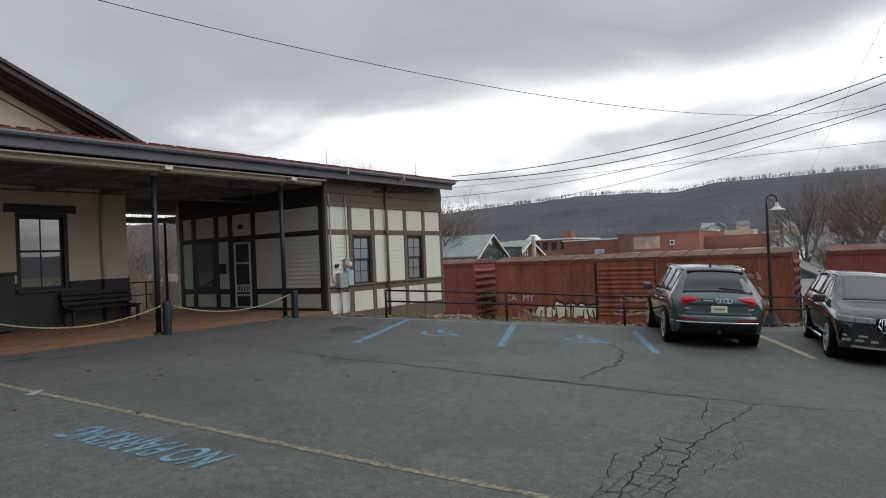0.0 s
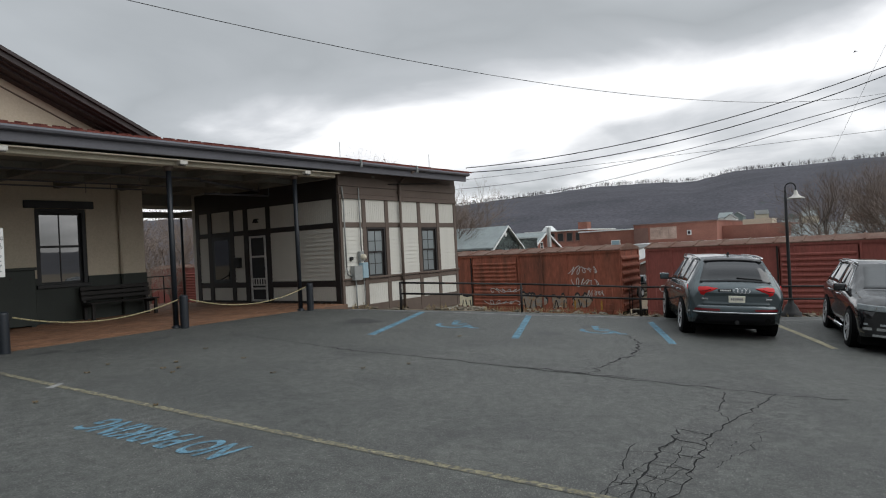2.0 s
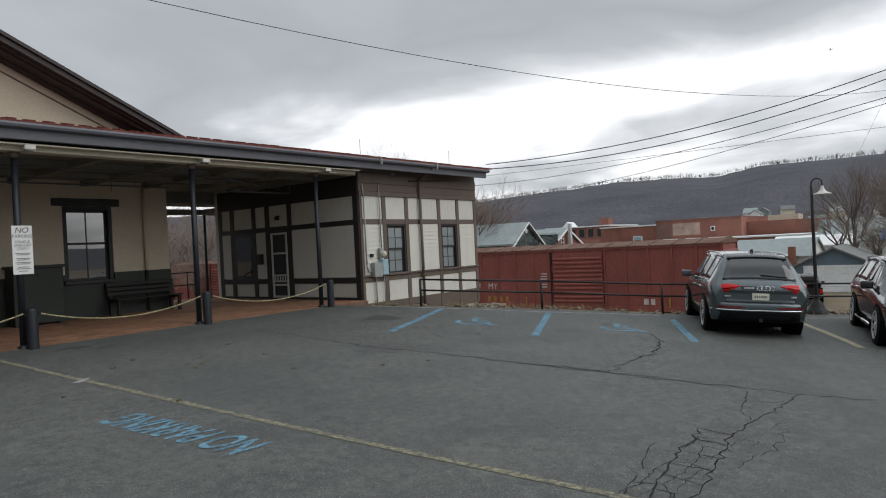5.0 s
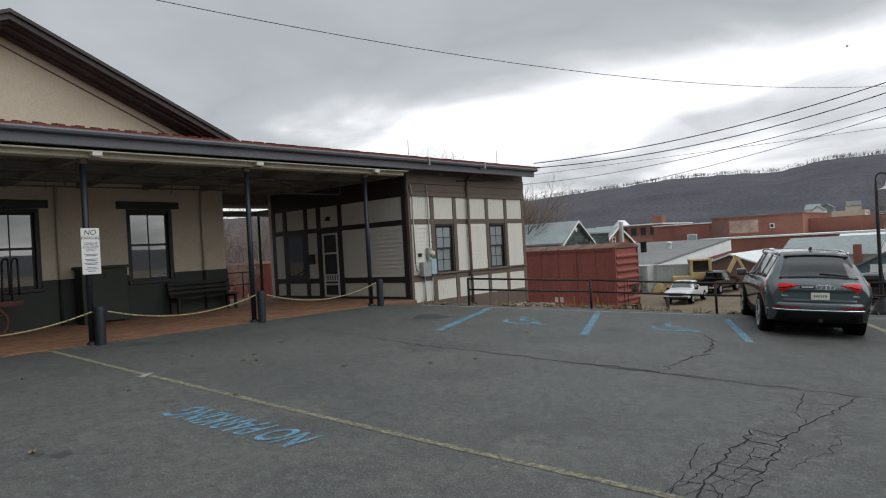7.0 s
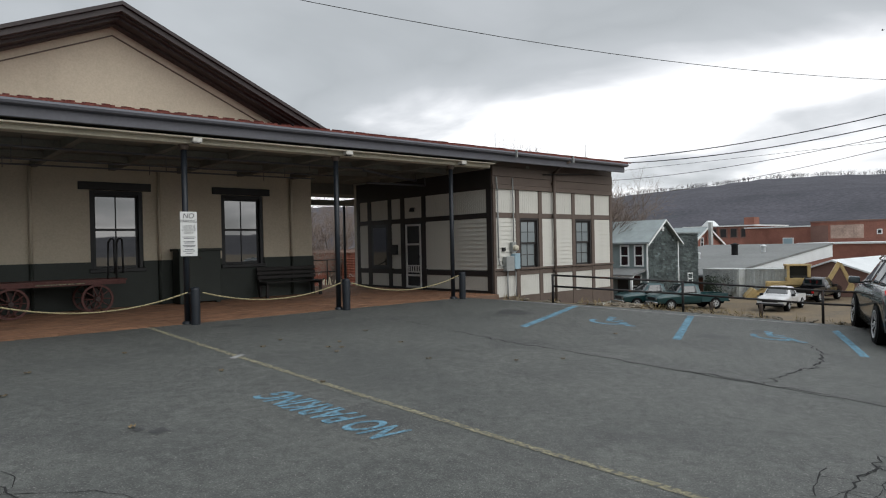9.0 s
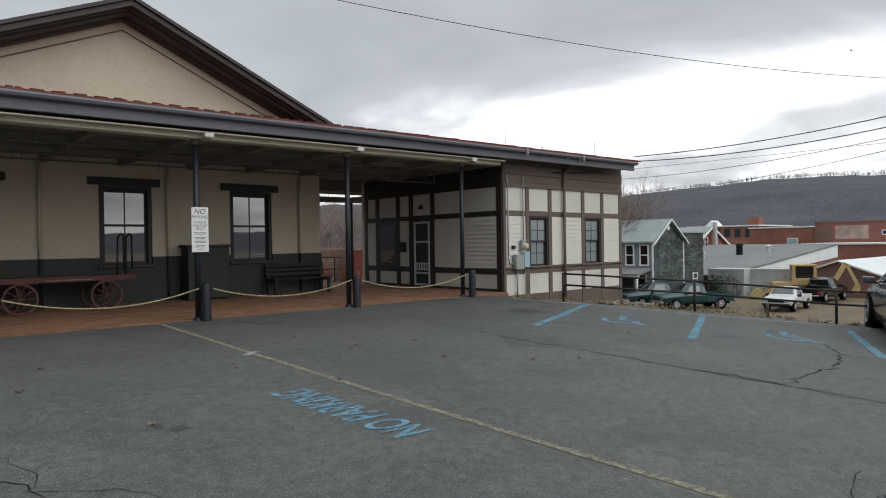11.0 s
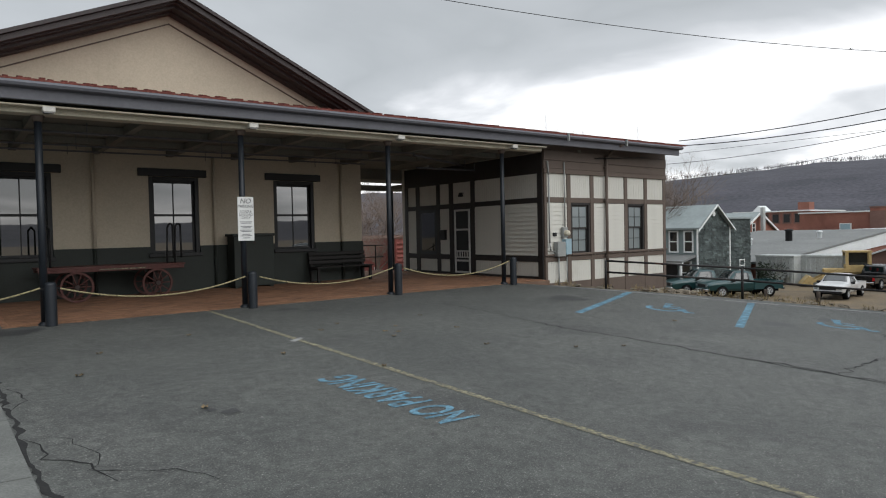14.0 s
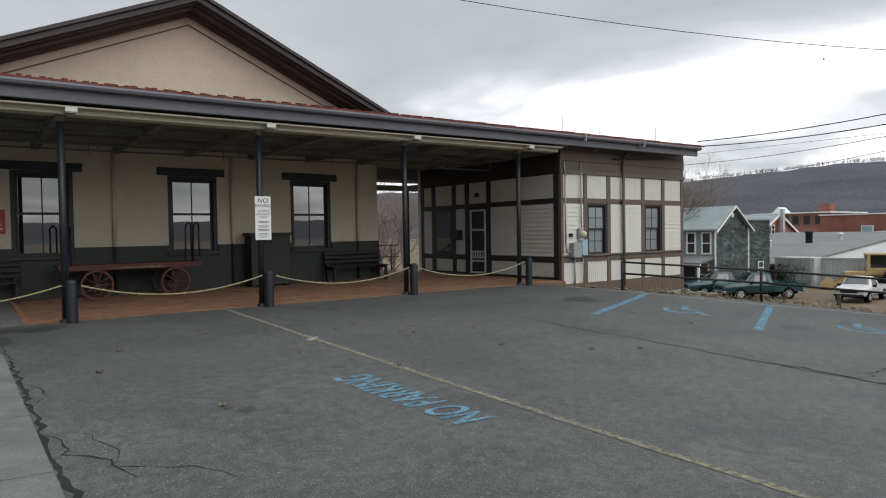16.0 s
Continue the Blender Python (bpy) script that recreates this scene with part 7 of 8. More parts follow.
part("attic_vent", bm, WHITETRIM, hs)

# red gabled house behind
rh = gabled("house", pose(86.0, 44.5, BASE), 12, 10.0, 4.6, 7.1, BRICKRED, SLATE, "red clad house with a grey gable roof and chimney pipe", 0.4)
bm = B()
for k in (0, 1):
    a, b = (5.0, 7.28), (-0.5 if k == 0 else 10.5, 4.5)
    prism(bm, [(a[0], a[1] - 0.25), (b[0], b[1] - 0.25), (b[0], b[1] + 0.05), (a[0], a[1] + 0.05)], "y", -0.48, -0.4)
part("bargeboard", bm, WHITETRIM, rh)
for x in (3.2, 6.0):
    far_window(rh, "x", x, 4.4, 0.9, 1.3, 0.0)
box_part("chimney", rh, CONTAINER, 4.7, 5.3, -0.9, -0.49, 0.3, 7.9)

# long low warehouse: a broad shallow gable, white rake band, felt roof, vents
wh = thing("warehouse", pose(57.4, 27.0, BASE - 0.3), "long low warehouse with a white eaves band and grey roof", "building")
bm = B()
prism(bm, [(0, 0), (30, 0), (30, 4.55), (0, 2.1)], "y", 0.02, 15.5)
part("wall", bm, BRICKRED, wh)
bm = B()
prism(bm, [(-0.3, 1.55), (30, 3.3), (30, 4.95), (-0.3, 2.4)], "y", -0.12, 0.015)
part("eaves_band", bm, WHITEMETAL, wh)
bm = B()
prism(bm, [(-0.5, 2.2), (30, 4.75), (30, 4.95), (-0.5, 2.4)], "y", -0.2, 15.8)
part("roof", bm, FLATROOF, wh)
box_part("roller_door", wh, WHITEMETAL, 2.5, 6.0, -0.1, 0.0, 0.0, 1.5)
box_part("white_panel", wh, WHITEMETAL, 17, 23, -0.1, 0.0, 1.7, 2.6)
for x, y, r, hgt in ((8, 7.4, 0.34, 0.9), (17, 6.0, 0.36, 1.3), (13, 8.4, 0.24, 0.7), (20, 4.0, 0.24, 0.8), (5, 12.0, 0.24, 0.8)):
    z = 2.4 + 0.0836 * x
    bm = B()
    lathe(bm, [(0.0, z + hgt + 0.1), (r * 1.3, z + hgt), (r * 1.3, z + hgt - 0.12), (r, z + hgt - 0.14), (r, z - 0.1)], 14, "z", (x, y, 0))
    part("roof_vent", bm, BLACKMETAL if r > 0.3 else WHITEMETAL, wh)

# brown garage with a white sheet roof
gabled("garage", pose(62.0, 22.4, BASE - 0.1) @ pose(0, 0, 0, 0, 0, -90), 14, 6.6, 2.15, 3.35, BRICKBROWN, WHITEMETAL, "brown clad garage with a white sheet metal roof", 0.25)
# blue-grey garage with a white door
bg = gabled("garage", pose(58.0, 8.8, BASE - 0.1) @ pose(0, 0, 0, 0, 0, -90), 9, 6.4, 2.15, 3.75, BLUEGREY, FLATROOF, "blue-grey garage with a wide white roller door", 0.3)
bm = B()
for k in range(4):
    box(bm, 1.3, 5.3, -0.05, 0.0, 0.3 + k * 0.5, 0.3 + k * 0.5 + 0.49)
part("roller_door", bm, WHITEMETAL, bg)
bm = B()
box(bm, 1.1, 1.3, -0.07, 0, 0.2, 2.45)
box(bm, 5.3, 5.5, -0.07, 0, 0.2, 2.45)
box(bm, 1.3, 5.3, -0.07, 0, 2.3, 2.45)
part("door_frame", bm, WHITETRIM, bg)
# long grey-roofed shed with a brick chimney
gs = gabled("shed", pose(84, 10.8, BASE), 9, 12, 2.5, 4.3, WHITEMETAL, SLATE, "white shed with a broad grey roof", 0.3)
gs.matrix_basis = pose(79, 18.5, BASE - 0.2) @ pose(0, 0, 0, 0, 0, 0) @ Matrix.Translation((0, -8.5, 0))
box_part("chimney", gs, BRICKRED, -0.9, -0.2, 1.2, 1.9, 0, 3.6)

# brick factory far behind
fac = thing("factory", pose(130, 24, -14), "long red brick factory with flat roofs", "building")
box_part("wall", fac, BRICKRED, 0, 30, 19.5, 31.5, 0, 17.45)
box_part("coping", fac, WHITEMETAL, -0.2, 30, 19.5, 31.7, 17.45, 17.7)
box_part("dark_bay", fac, BRICKBROWN, -0.3, 0, 16.6, 19.5, 0, 17.6)
box_part("wall", fac, BRICKRED, -0.2, 30, 3.5, 19.5, 0, 18.15)
box_part("coping", fac, BRICKBROWN, -0.35, 30, 3.4, 19.6, 18.15, 18.4)
box_part("faded_advert", fac, FADEDPALE, -0.26, -0.2, 11.0, 16.2, 15.2, 17.6, 0, "pale faded painted wall panel")
box_part("wall", fac, BRICKRED, 4, 30, -8, 3.5, 0, 17.2)
box_part("roof_house", fac, CREAMBOARD, 14, 20, -4, 1.5, 17.2, 18.4)
box_part("wall", fac, BRICKRED, -14, 2, -18, 17, 0, 14.3)
box_part("coping", fac, WHITEMETAL, -14.2, 2, -18, 17.1, 14.3, 14.55)
for y, z, w, h, material in ((22.5, 13.6, 1.9, 1.9, METERBLUE), (8.2, 15.8, 0.8, 0.9, DARKTRIM)):
    win = box_part("window", fac, WHITETRIM, -0.35, 0.001 if y > 19 else -0.2, y, y + w, z, z + h)
    box_part("pane", win, material, -0.4, -0.35, y + 0.15, y + w - 0.15, z + 0.15, z + h - 0.15)
# arcaded building left of the factory
arc_b = thing("mill", pose(160, 58, -16), "brick mill with a row of arched openings and roof turrets", "building")
box_part("wall", arc_b, BRICKRED, 0, 20, 8, 30, 0, 17.6)
for k in range(6):
    win = box_part("window", arc_b, BRICKBROWN, -0.2, 0.0, 9.5 + k * 2.6, 11.5 + k * 2.6, 17.7, 20.3)
    box_part("pane", win, DARKTRIM, -0.3, -0.2, 9.8 + k * 2.6, 11.2 + k * 2.6, 18.0, 20.0)
box_part("attic", arc_b, BRICKRED, 0, 20, 8, 26, 17.6, 20.6)
box_part("cornice", arc_b, WHITETRIM, -0.5, 20, 7.6, 26.4, 20.6, 20.9)
box_part("turret", arc_b, BRICKRED, 2, 5, 9, 11.5, 20.9, 22.8)
bm = B()
prism(bm, [(19.5, 20.9), (22.5, 20.9), (21, 22.4)], "x", 2, 6)
part("skylight", bm, WHITEMETAL, arc_b)
box_part("white_wall", arc_b, WHITEMETAL, -6, -0.3, 8, 22, 10, 15.8)

# white sheds and houses to the south
gabled("house", pose(96, 7.4, BASE - 1), 9, 8, 4.0, 5.2, WHITETRIM, WHITEMETAL, "white house with a pale metal roof", 0.3)
gabled("house", pose(104, 3.0, BASE - 1), 9, 8, 4.4, 7.3, WHITETRIM, SLATE, "white house with a steep green-grey roof", 0.3)
th = gabled("house", pose(72, -1.2, BASE), 6, 9, 3.8, 4.6, WHITETRIM, SLATE, "white house with a blue tarpaulin on its roof", 0.2)
bm = B()
prism(bm, [(-0.3, 3.88), (4.0, 4.68), (4.0, 4.75), (-0.3, 3.97)], "y", -0.1, 4.5)
part("tarpaulin", bm, TARP, th)
for k in range(3):
    far_window(th, "y", 0.8 + k * 1.7, 1.8, 0.9, 1.4, 0.0)
gabled("house", pose(88, -10, BASE), 9, 8, 4.2, 6.4, BLUEGREY, SLATE, "grey house with a slate roof", 0.3)

# storage containers and lean-to in the yard


def container(m, ln, label):
    c = thing("container", m, label, "container", "containers")
    bm = B()
    box(bm, 0, 2.3, 0, ln, 0.1, 2.45)
    part("body", bm, CONTAINER, c)
    n = int(ln / 0.35)
    for k in range(n):
        y = 0.1 + k * (ln - 0.2) / n
        box_part("corrugation", c, CONTAINER, -0.04, 0.0, y, y + 0.16, 0.22, 2.33)
    for z in (0.0, 2.4):
        box_part("rail", c, CONTAINER, -0.06, 2.36, -0.04, ln + 0.04, z, z + 0.14)
    return c


container(pose(56.2, 24.6, YARD - 0.2), 3.2, "pale grey metal storage container in the yard")
container(pose(57.6, 20.6, YARD - 0.2), 4.0, "pale grey metal storage box with double doors")

# backhoe loader
bh = thing("backhoe_loader", pose(57.5, 20.3, YARD - 0.1, 0, 0, -62), "yellow backhoe loader with its boom folded", "excavator")
box_part("chassis", bh, YELLOWPLANT, -1.6, 1.8, -0.5, 0.5, 0.55, 1.2, 0.04)
box_part("bonnet", bh, YELLOWPLANT, -2.4, -0.9, -0.4, 0.4, 0.8, 1.45, 0.08)
bm = B()
for x in (-0.8, 0.75):
    for y in (-0.7, 0.7):
        box(bm, x - 0.1, x + 0.1, y - 0.1, y + 0.1, 1.2, 2.75)
box(bm, -0.95, 0.9, -0.82, 0.82, 2.75, 2.87)
part("cab_frame", bm, YELLOWPLANT, bh)
box_part("cab_base", bh, YELLOWPLANT, -0.85, 0.85, -0.72, 0.72, 1.15, 1.75, 0.03)
box_part("cab_glass", bh, CARGLASS, -0.66, 0.61, -0.62, 0.62, 1.75, 2.74)
bm = B()
for y in (-0.75, 0.75):
    prism(bm, [(-0.9, 1.5), (-2.4, 0.95), (-3.3, 0.4), (-3.3, 0.2), (-2.3, 0.7), (-0.9, 1.25)], "y", y - 0.07, y + 0.07)
part("loader_arm", bm, YELLOWPLANT, bh)
bm = B()
prism(bm, [(-3.2, 0.15), (-4.1, 0.1), (-3.95, 0.35), (-3.5, 0.85), (-3.2, 0.75)], "y", -1.1, 1.1)
part("loader_bucket", bm, YELLOWPLANT, bh)
for pts, nm in ([[(1.8, 1.0), (2.1, 0.9), (3.2, 2.9), (2.9, 3.05)], "boom"], [[(2.9, 3.05), (3.2, 2.9), (4.0, 1.2), (3.75, 1.1)], "dipper"], [[(3.7, 1.2), (4.05, 1.2), (4.0, 0.5), (3.4, 0.55)], "bucket"]):
    bm = B()
    prism(bm, pts, "y", -0.14, 0.14)
    part(nm, bm, YELLOWPLANT, bh)
for x, r in ((1.1, 0.72), (-1.9, 0.45)):
    for y in (-0.8, 0.8):
        w = part("wheel", B(), TYRE, bh, at=pose(x, y, r))
        bm = B()
        lathe(bm, [(r * 0.5, -0.2), (r - 0.04, -0.2), (r, -0.14), (r, 0.14), (r - 0.04, 0.2), (r * 0.5, 0.2)], 24, "y")
        part("tyre", bm, TYRE, w)
        bm = B()
        lathe(bm, [(r * 0.52, 0.12), (r * 0.2, 0.06), (0, 0.06), (0, -0.06), (r * 0.2, -0.06), (r * 0.52, -0.12)], 20, "y")
        part("rim", bm, YELLOWPLANT, w)

# fence post stumps at the yard edge
for x, y in ((42.5, 17.2), (42.0, 20.2)):
    bm = B()
    rod(bm, (0, 0, -0.2), (0, 0, 0.75), 0.12, 8)
    solid("post_stump", bm, SLEEPER, "short weathered timber post in the yard", "post", at=pose(x, y, YARD), group="post stumps")

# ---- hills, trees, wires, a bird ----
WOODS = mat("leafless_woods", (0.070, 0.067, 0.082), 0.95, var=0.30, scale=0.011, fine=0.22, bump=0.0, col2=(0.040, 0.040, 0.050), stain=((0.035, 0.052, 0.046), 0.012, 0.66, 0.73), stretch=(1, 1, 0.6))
BARK = mat("grey_brown_bark", (0.17, 0.14, 0.12), 0.95, var=0.2, scale=3, fine=20, bump=0.2)
TWIG = mat("twig_bark", (0.23, 0.18, 0.15), 0.95, var=0.15, scale=2, bump=0.0)
FIELD = mat("pale_winter_field", (0.24, 0.22, 0.17), 0.95, var=0.15, scale=0.02, fine=0.3, bump=0.0)


def ridge_tan(az):
    """How high the skyline stands, as a slope, by bearing from the facade's inward normal."""
    keys = ((-180, 0.022), (-60, 0.03), (0, 0.055), (40, 0.064), (56, 0.066), (60, 0.0725), (64, 0.077), (68, 0.083), (72, 0.083), (76, 0.0805), (80, 0.090), (86, 0.0905), (92, 0.0905), (105, 0.075), (130, 0.024), (180, 0.022))
    for (a, p), (b, q) in zip(keys, keys[1:]):
        if az <= b:
            return p + (q - p) * smooth01((az - a) / (b - a))
    return keys[-1][1]


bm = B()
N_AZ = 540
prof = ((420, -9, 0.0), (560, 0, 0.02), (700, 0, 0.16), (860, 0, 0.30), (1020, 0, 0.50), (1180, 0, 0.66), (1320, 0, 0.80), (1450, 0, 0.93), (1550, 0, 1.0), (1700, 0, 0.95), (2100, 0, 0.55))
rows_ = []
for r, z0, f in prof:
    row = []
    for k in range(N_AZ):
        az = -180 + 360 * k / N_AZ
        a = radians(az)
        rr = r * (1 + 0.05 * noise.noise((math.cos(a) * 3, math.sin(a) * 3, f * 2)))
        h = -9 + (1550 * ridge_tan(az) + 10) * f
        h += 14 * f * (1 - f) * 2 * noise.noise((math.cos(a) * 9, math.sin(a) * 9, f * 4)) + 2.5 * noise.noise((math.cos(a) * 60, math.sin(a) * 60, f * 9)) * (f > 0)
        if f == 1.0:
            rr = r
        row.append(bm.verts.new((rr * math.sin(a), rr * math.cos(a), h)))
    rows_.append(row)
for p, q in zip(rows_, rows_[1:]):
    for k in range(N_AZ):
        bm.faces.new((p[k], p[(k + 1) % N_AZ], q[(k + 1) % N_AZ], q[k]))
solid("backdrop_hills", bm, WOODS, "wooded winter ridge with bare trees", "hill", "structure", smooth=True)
bm = B()
for az0, az1, t0, t1, r in ((77.5, 80.6, 0.0705, 0.0725, 1380), (68, 71.5, 0.079, 0.0803, 1470), (61.5, 64, 0.0745, 0.0755, 1500)):
    vs = [bm.verts.new((r * math.sin(radians(a)), r * math.cos(radians(a)), 1.4 + r * t)) for a, t in ((az0, t0), (az1, t0 + 0.0006), (az1, t1), (az0, t1 - 0.0006))]
    vt = [bm.verts.new(v.co + Vector((12 * math.sin(radians(az0)), 12 * math.cos(radians(az0)), -6))) for v in vs]
    bm.faces.new(vs)
    for k in range(4):
        bm.faces.new((vs[k], vt[k], vt[(k + 1) % 4], vs[(k + 1) % 4]))
solid("hill_field", bm, FIELD, "pale winter field on the ridge", "field", "structure")


def spiky_trees(name, n, place, material, label):
    """Far bare trees: each a thin stem with a fan of twigs."""
    verts, faces = [], []
    for _ in range(n):
        x, y, z, h = place()
        ax = Vector((y, -x, 0)).normalized()
        for k in range(7):
            lean = random.uniform(-0.42, 0.42) * h
            w = h * (0.010 if k else 0.018)
            top = h * random.uniform(0.6, 1.0)
            b = Vector((x, y, z - 0.4 * h)) if k == 0 else Vector((x, y, z + h * random.uniform(0.1, 0.4)))
            i = len(verts)
            t = Vector((x, y, z)) + ax * lean * (0.3 if k == 0 else 1) + Vector((0, 0, top))
            verts += [tuple(b - ax * w), tuple(b + ax * w), tuple(t + ax * w * 0.4), tuple(t - ax * w * 0.4)]
            faces.append((i, i + 1, i + 2, i + 3))
    me = bpy.data.meshes.new(name)
    me.from_pydata(verts, [], faces)
    me.materials.append(material)
    return tagged(new(name, me), label, "trees", "", "stuff")


random.seed(11)
FARTREE = mat("far_bare_branches", (0.115, 0.105, 0.11), 0.95, var=0.2, scale=0.01, fine=0.1, bump=0.0, isle=0.35)


def on_ridge():
    az = random.uniform(40, 100)
    while noise.noise((az * 0.8, 0, 0)) < random.uniform(-0.7, 0.25):
        az = random.uniform(40, 100)
    r = 1550 + random.uniform(-12, 12)
    a = radians(az)
    return r * math.sin(a), r * math.cos(a), 1550 * ridge_tan(az) - 1 + 2.5 * random.random(), random.uniform(5, 13)


spiky_trees("ridge_trees", 1500, on_ridge, FARTREE, "bare trees along the skyline of the ridge")


# small far houses at the foot of the hill
random.seed(5)
for k in range(26):
    az = random.uniform(74, 92)
    r = random.uniform(330, 560)
    a = radians(az)
    w = random.uniform(6, 10)
    m = pose(r * math.sin(a), r * math.cos(a), -9 + max(0, (r - 330) * 0.085), 0, 0, random.choice((0, 90, 20)))
    h = thing("house", m, "small distant house at the foot of the hill", "building", "distant houses")
    bm = B()
    prism(bm, [(0, 0), (w, 0), (w, 6), (w / 2, 9), (0, 6)], "y", 0, 9)
    part("wall", bm, random.choice((WHITETRIM, WHITETRIM, HOUSEGREEN, BRICKRED, CREAMBOARD)), h)
    for s in (0, 1):
        bm = B()
        prism(bm, [(w / 2, 9.1), (-0.5 if s == 0 else w + 0.5, 5.8), (-0.5 if s == 0 else w + 0.5, 6.1), (w / 2, 9.4)], "y", -0.4, 9.4)
        part("roof", bm, random.choice((SLATE, FLATROOF)), h)


def grow(seed, height, spread=0.55, depth=5, trunk=0.16, up=0.25):
    """Bare winter tree: limbs that fork again and again, down to twigs."""
    rng = random.Random(seed)
    wood, twigs = ([], []), ([], [])

    def seg(store, a, b, r0, r1, n):
        v, f = store
        d = (b - a).normalized()
        u = d.orthogonal().normalized()
        w = d.cross(u)
        i = len(v)
        for c, r in ((a, r0), (b, r1)):
            for k in range(n):
                t = 2 * math.pi * k / n
                v.append(tuple(c + (u * math.cos(t) + w * math.sin(t)) * r))
        for k in range(n):
            f.append((i + k, i + (k + 1) % n, i + n + (k + 1) % n, i + n + k))

    def branch(p, d, ln, r, lev):
        n = 3 if lev < 3 else 2
        for k in range(n):
            d = (d + Vector((rng.gauss(0, 0.13), rng.gauss(0, 0.13), rng.gauss(0, 0.08) + up * 0.12))).normalized()
            q = p + d * ln / n
            r1 = r * (0.86 if lev else 0.93)
            seg(wood if lev < 3 else twigs, p, q, r, r1, 6 if lev < 2 else (4 if lev < 3 else 3))
            p, r = q, r1
            if lev and lev < depth and k < n - 1 and rng.random() < 0.75:
                side = (d + Vector((rng.gauss(0, 1), rng.gauss(0, 1), rng.gauss(0.1, 0.5))).normalized() * spread * 1.4).normalized()
                branch(p, side, ln * rng.uniform(0.5, 0.75), r * 0.6, lev + 1)
        if lev < depth:
            for k in range(rng.choice((3, 3, 4)) if lev else 5):
                side = (d + Vector((rng.gauss(0, 1), rng.gauss(0, 1), rng.gauss(0.15, 0.45))).normalized() * spread * rng.uniform(0.7, 1.4)).normalized()
                branch(p, side, ln * rng.uniform(0.62, 0.85), r * rng.uniform(0.55, 0.75), lev + 1)

    branch(Vector((0, 0, -0.3)), Vector((0, 0, 1)), height * 0.27, trunk, 0)
    out = []
    for store in (wood, twigs):
        me = bpy.data.meshes.new("limbs")
        me.from_pydata(store[0], [], store[1])
        out.append(me)
    return out


def tree(m, meshes, label):
    t = thing("tree", m, label, "tree", "bare trees")
    for nm, me, material in (("trunk", meshes[0], BARK), ("crown", meshes[1], TWIG)):
        if not me.materials:
            me.materials.append(material)
        ob = new(nm, me)
        ob.parent = t
    return t


BIG = grow(3, 9.5, 0.62, 5, 0.19)
TALL = grow(8, 10.0, 0.48, 5, 0.17, 0.5)
SMALL = grow(14, 6.0, 0.7, 5, 0.11)
L1, L2, L3 = "bare spreading deciduous tree in winter", "tall bare deciduous tree with upright limbs", "small bare bushy tree in winter"


def at_bearing(az, d, z=YARD - 0.3, turn=0.0, s=1.0):
    a = radians(az)
    return pose(d * math.sin(a), d * math.cos(a), z, 0, 0, turn) @ Matrix.Scale(s, 4)


for az, d, me, lb, turn, s in ((56.6, 60, BIG, L1, 10, 1.42), (58.0, 66, BIG, L1, 130, 1.38), (54.2, 60, BIG, L1, 220, 1.4), (50.4, 52, TALL, L2, 40, 1.53), (48.9, 54, TALL, L2, 160, 1.3),
                               (31.0, 74, BIG, L1, 60, 1.4), (28.0, 70, BIG, L1, 190, 1.4), (25.5, 78, BIG, L1, 280, 1.4), (33.0, 82, TALL, L2, 20, 1.4), (29.4, 58, SMALL, L3, 100, 1.4), (26.6, 60, SMALL, L3, 230, 1.4), (31.8, 60, SMALL, L3, 330, 1.3), (30.2, 66, BIG, L1, 300, 1.2),
                               (86.6, 74, TALL, L2, 70, 1.3), (88.0, 80, TALL, L2, 200, 1.4), (89.4, 72, BIG, L1, 330, 1.35), (90.8, 78, TALL, L2, 15, 1.4), (85.2, 90, BIG, L1, 95, 1.2), (92.0, 70, BIG, L1, 45, 1.35), (87.3, 68, SMALL, L3, 145, 1.4), (90.0, 64, SMALL, L3, 60, 1.3), (93.5, 75, TALL, L2, 250, 1.3)):
    tree(at_bearing(az, d, turn=turn, s=s), me, lb)
# evergreen shrub beside the house
SHRUB = mat("dark_evergreen", (0.035, 0.05, 0.03), 0.9, var=0.3, scale=3, fine=12, bump=0.2)
shrub = thing("shrub", pose(56.5, 26.2, YARD - 0.3), "dark evergreen shrub beside the house", "shrub")
verts, faces = [], []
rng = random.Random(4)
for k in range(1500):
    d = Vector((rng.gauss(0, 1), rng.gauss(0, 1), rng.gauss(0, 1))).normalized()
    p = Vector((d.x * 1.5, d.y * 1.4, 1.2 + d.z * 1.25)) * rng.uniform(0.7, 1.05)
    u = d.orthogonal().normalized()
    w = d.cross(u)
    i = len(verts)
    verts += [tuple(p + u * 0.12), tuple(p + w * 0.07), tuple(p + d * 0.22 - u * 0.05)]
    faces.append((i, i + 1, i + 2))
me = bpy.data.meshes.new("leaves")
me.from_pydata(verts, [], faces)
me.materials.append(SHRUB)
ob = new("foliage", me)
ob.parent = shrub
bm = B()
rod(bm, (0, 0, -0.1), (0, 0, 1.2), 0.08, 8)
part("stem", bm, BARK, shrub)


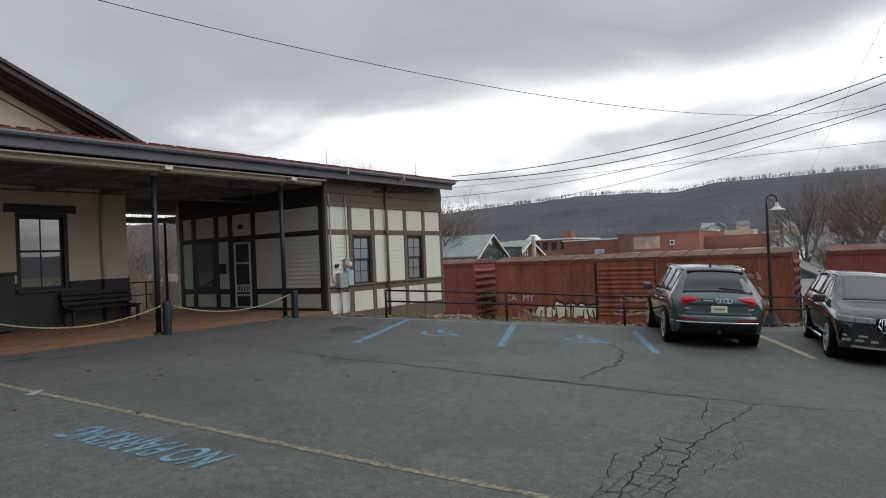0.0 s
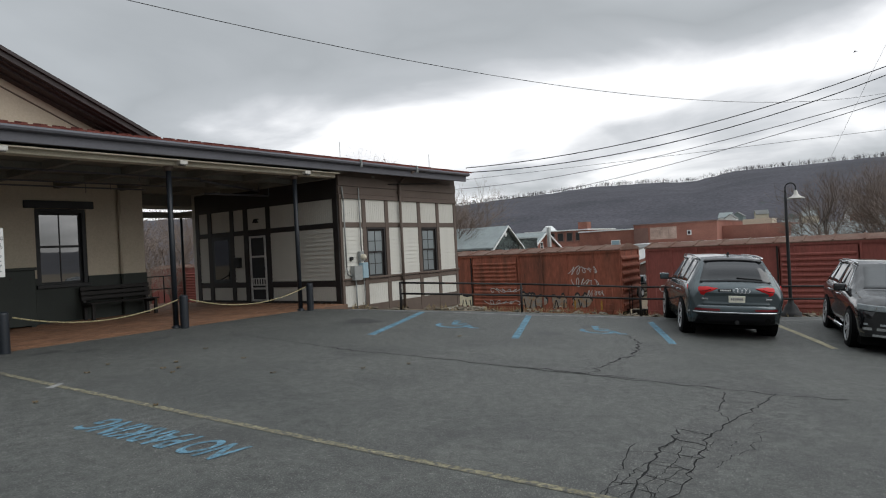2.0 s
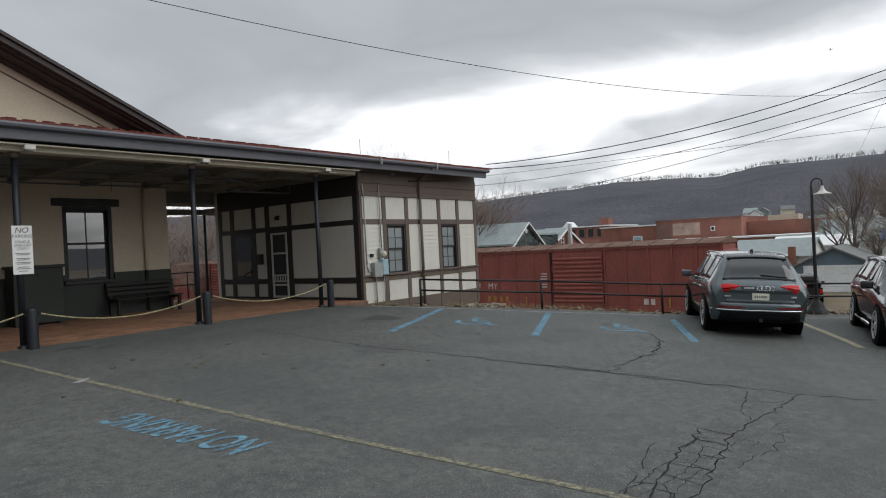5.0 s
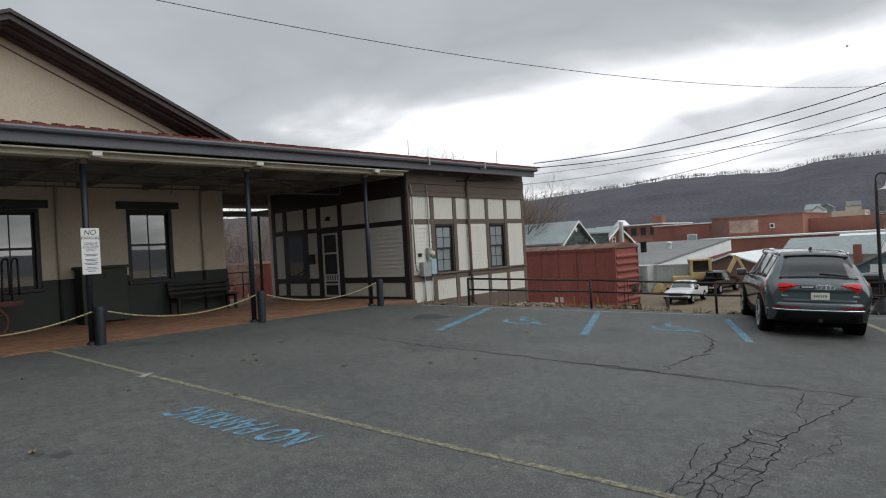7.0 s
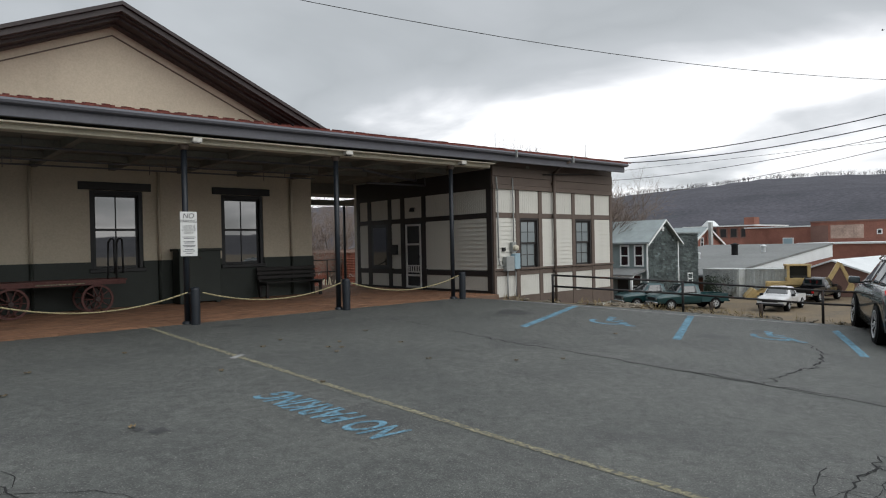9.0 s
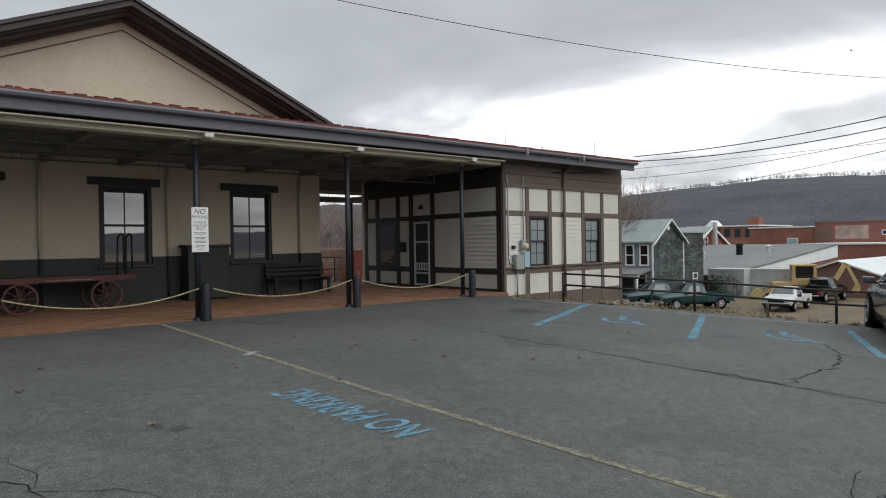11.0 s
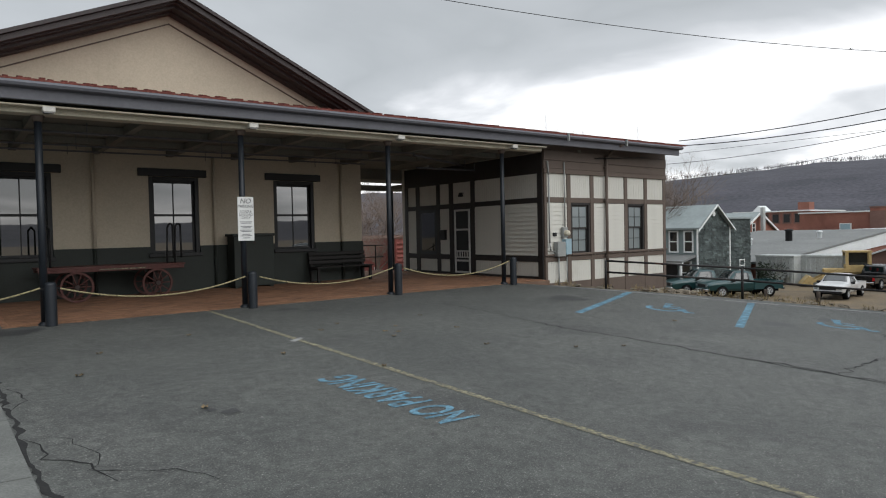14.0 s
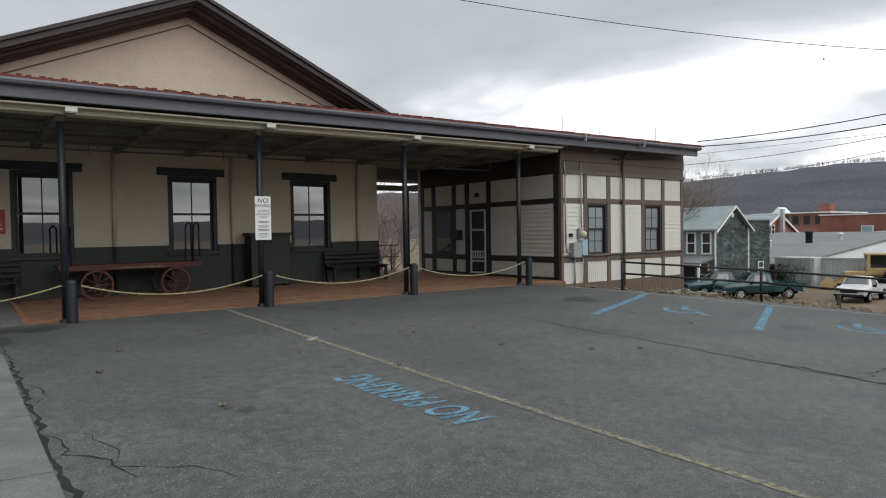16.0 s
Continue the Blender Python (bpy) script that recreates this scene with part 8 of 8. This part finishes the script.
def wire(a, b, sag, r, label="black overhead service wire"):
    """A hanging wire from a to b."""
    a, b = Vector(a), Vector(b)
    n = 40
    verts, faces = [], []
    side = Vector((a.y - b.y, b.x - a.x, 0)).normalized()
    for k in range(n + 1):
        t = k / n
        p = a.lerp(b, t)
        p.z -= sag * 4 * t * (1 - t)
        for q in (side * r, Vector((0, 0, r)), side * -r, Vector((0, 0, -r))):
            verts.append(tuple(p + q))
    for k in range(n):
        for j in range(4):
            faces.append((4 * k + j, 4 * k + (j + 1) % 4, 4 * k + 4 + (j + 1) % 4, 4 * k + 4 + j))
    me = bpy.data.meshes.new("wire")
    me.from_pydata(verts, [], faces)
    me.materials.append(BLACKMETAL)
    tagged(new("overhead_wire", me), label, "wire", "overhead wires")


wire((-9.21, 18.86, 9.47), (51.79, -3.23, 10.61), 3.47, 0.009)
wire((19.20, 12.17, 4.25), (27.83, -11.05, 11.18), 1.69, 0.015)
wire((19.29, 12.23, 4.10), (27.77, -11.08, 11.43), 2.02, 0.015)
wire((56.78, 42.19, 7.97), (32.25, -21.05, 11.49), 2.46, 0.020)
wire((68.92, 40.62, 7.09), (29.57, -20.38, 11.08), 1.70, 0.020)
wire((48.78, 38.74, 7.65), (64.66, -18.19, 9.45), 0.09, 0.014)
wire((25.94, 3.74, -1.19), (26.02, -2.51, 11.67), -0.40, 0.008)

BIRDDARK = mat("dark_feathers", (0.03, 0.03, 0.032), 0.8, var=0.1, scale=20, bump=0.0)
bird = thing("bird", pose(70, 0, 20), "small dark bird gliding far off", "bird")
bm = B()
lathe(bm, [(0.0, -0.13), (0.02, -0.12), (0.033, -0.03), (0.03, 0.05), (0.018, 0.1), (0.0, 0.12)], 10, "x")
part("torso", bm, BIRDDARK, bird)
for s in (-1, 1):
    bm = B()
    prism(bm, [(-0.05, 0.0), (0.05, 0.0), (0.03, s * 0.13), (-0.012, s * 0.29), (-0.06, s * 0.12)], "z", 0.0, 0.012)
    part("wing", bm, BIRDDARK, bird, at=pose(0, 0, 0.02, s * 14, 0, 0))
bm = B()
prism(bm, [(-0.11, -0.02), (-0.11, 0.02), (-0.21, 0.04), (-0.21, -0.04)], "z", 0, 0.01)
part("tail", bm, BIRDDARK, bird)

# ---- small repeated pieces last: roof tiles, brick paving ----
for x, r in TILES:
    piece("roof_tile", tile_mesh, ROOF, Matrix.Translation((x + 0.15 * r + random.uniform(-0.012, 0.012), 11.84 + 0.28 * r, 3.872 + 0.28 * r * 0.2 + lift(x) + random.uniform(-0.006, 0.010))) @ Matrix.Rotation(math.atan(0.2), 4, "X"))
bm = B()
box(bm, -0.048, 0.048, -0.1, 0.1, -0.05, 0.0)
finish(bm, 0.006)
brick_mesh = mesh_of("brick", bm, BRICKPAVE)
for k in range(120):
    piece("brick", brick_mesh, platform, pose(0.52 + k * 0.104, FLOOR_Y0 + 0.11, random.uniform(-0.003, 0.002)))
for r in range(2):
    for k in range(59):
        piece("brick", brick_mesh, platform, pose(0.62 + k * 0.21 + 0.1 * (r % 2), FLOOR_Y0 + 0.27 + r * 0.104, random.uniform(-0.003, 0.002), 0, 0, 90))
verts, faces = [], []
row = 0
y = FLOOR_Y0 + 0.27 + 2 * 0.104
while y < 20.8:
    x = 0.58 + (0.1 if row % 2 else 0.0)
    while x < 12.9:
        z = random.uniform(-0.004, 0.002)
        i = len(verts)
        a, b = 0.1, 0.048
        verts += [(x - a, y - b, z), (x + a, y - b, z), (x + a, y + b, z), (x - a, y + b, z), (x - a, y - b, z - 0.04), (x + a, y - b, z - 0.04), (x + a, y + b, z - 0.04), (x - a, y + b, z - 0.04)]
        faces += [(i, i + 1, i + 2, i + 3), (i, i + 4, i + 5, i + 1), (i + 1, i + 5, i + 6, i + 2), (i + 2, i + 6, i + 7, i + 3), (i + 3, i + 7, i + 4, i)]
        x += 0.208
    y += 0.104
    row += 1
me = bpy.data.meshes.new("paving")
me.from_pydata(verts, [], faces)
me.materials.append(BRICKPAVE_ISLE)
ob = new("paving", me)
ob.parent = platform
ob["kind"] = "stuff"


def motions():
    steps = ((0, 0.0), (2.5, 10.9), (3.5, 15.2), (6.0, 25.4), (7.0, 29.7), (8.0, 34.3), (9.0, 38.9), (11.5, 50.7), (16.0, 73.1))
    for car, y in CARS:
        walk(car, [(t, pose(TRACK_X, y + s, RAIL)) for t, s in steps])
    for_bird = ((0.0, 70.0, -1.5, 17.6), (1.5, 70.1, 1.2, 17.5), (2.5, 70.0, 3.0, 17.6), (3.5, 69.9, 4.5, 17.8), (7.0, 69.3, 10.1, 17.9), (9.0, 68.1, 16.6, 19.9), (12.5, 66.8, 20.9, 17.5), (14.5, 65.5, 24.7, 17.3), (16.0, 64.5, 27.3, 17.0))
    walk(bird, [(t, pose(x, y, z, 0, 12, 100)) for t, x, y, z in for_bird])


motions()
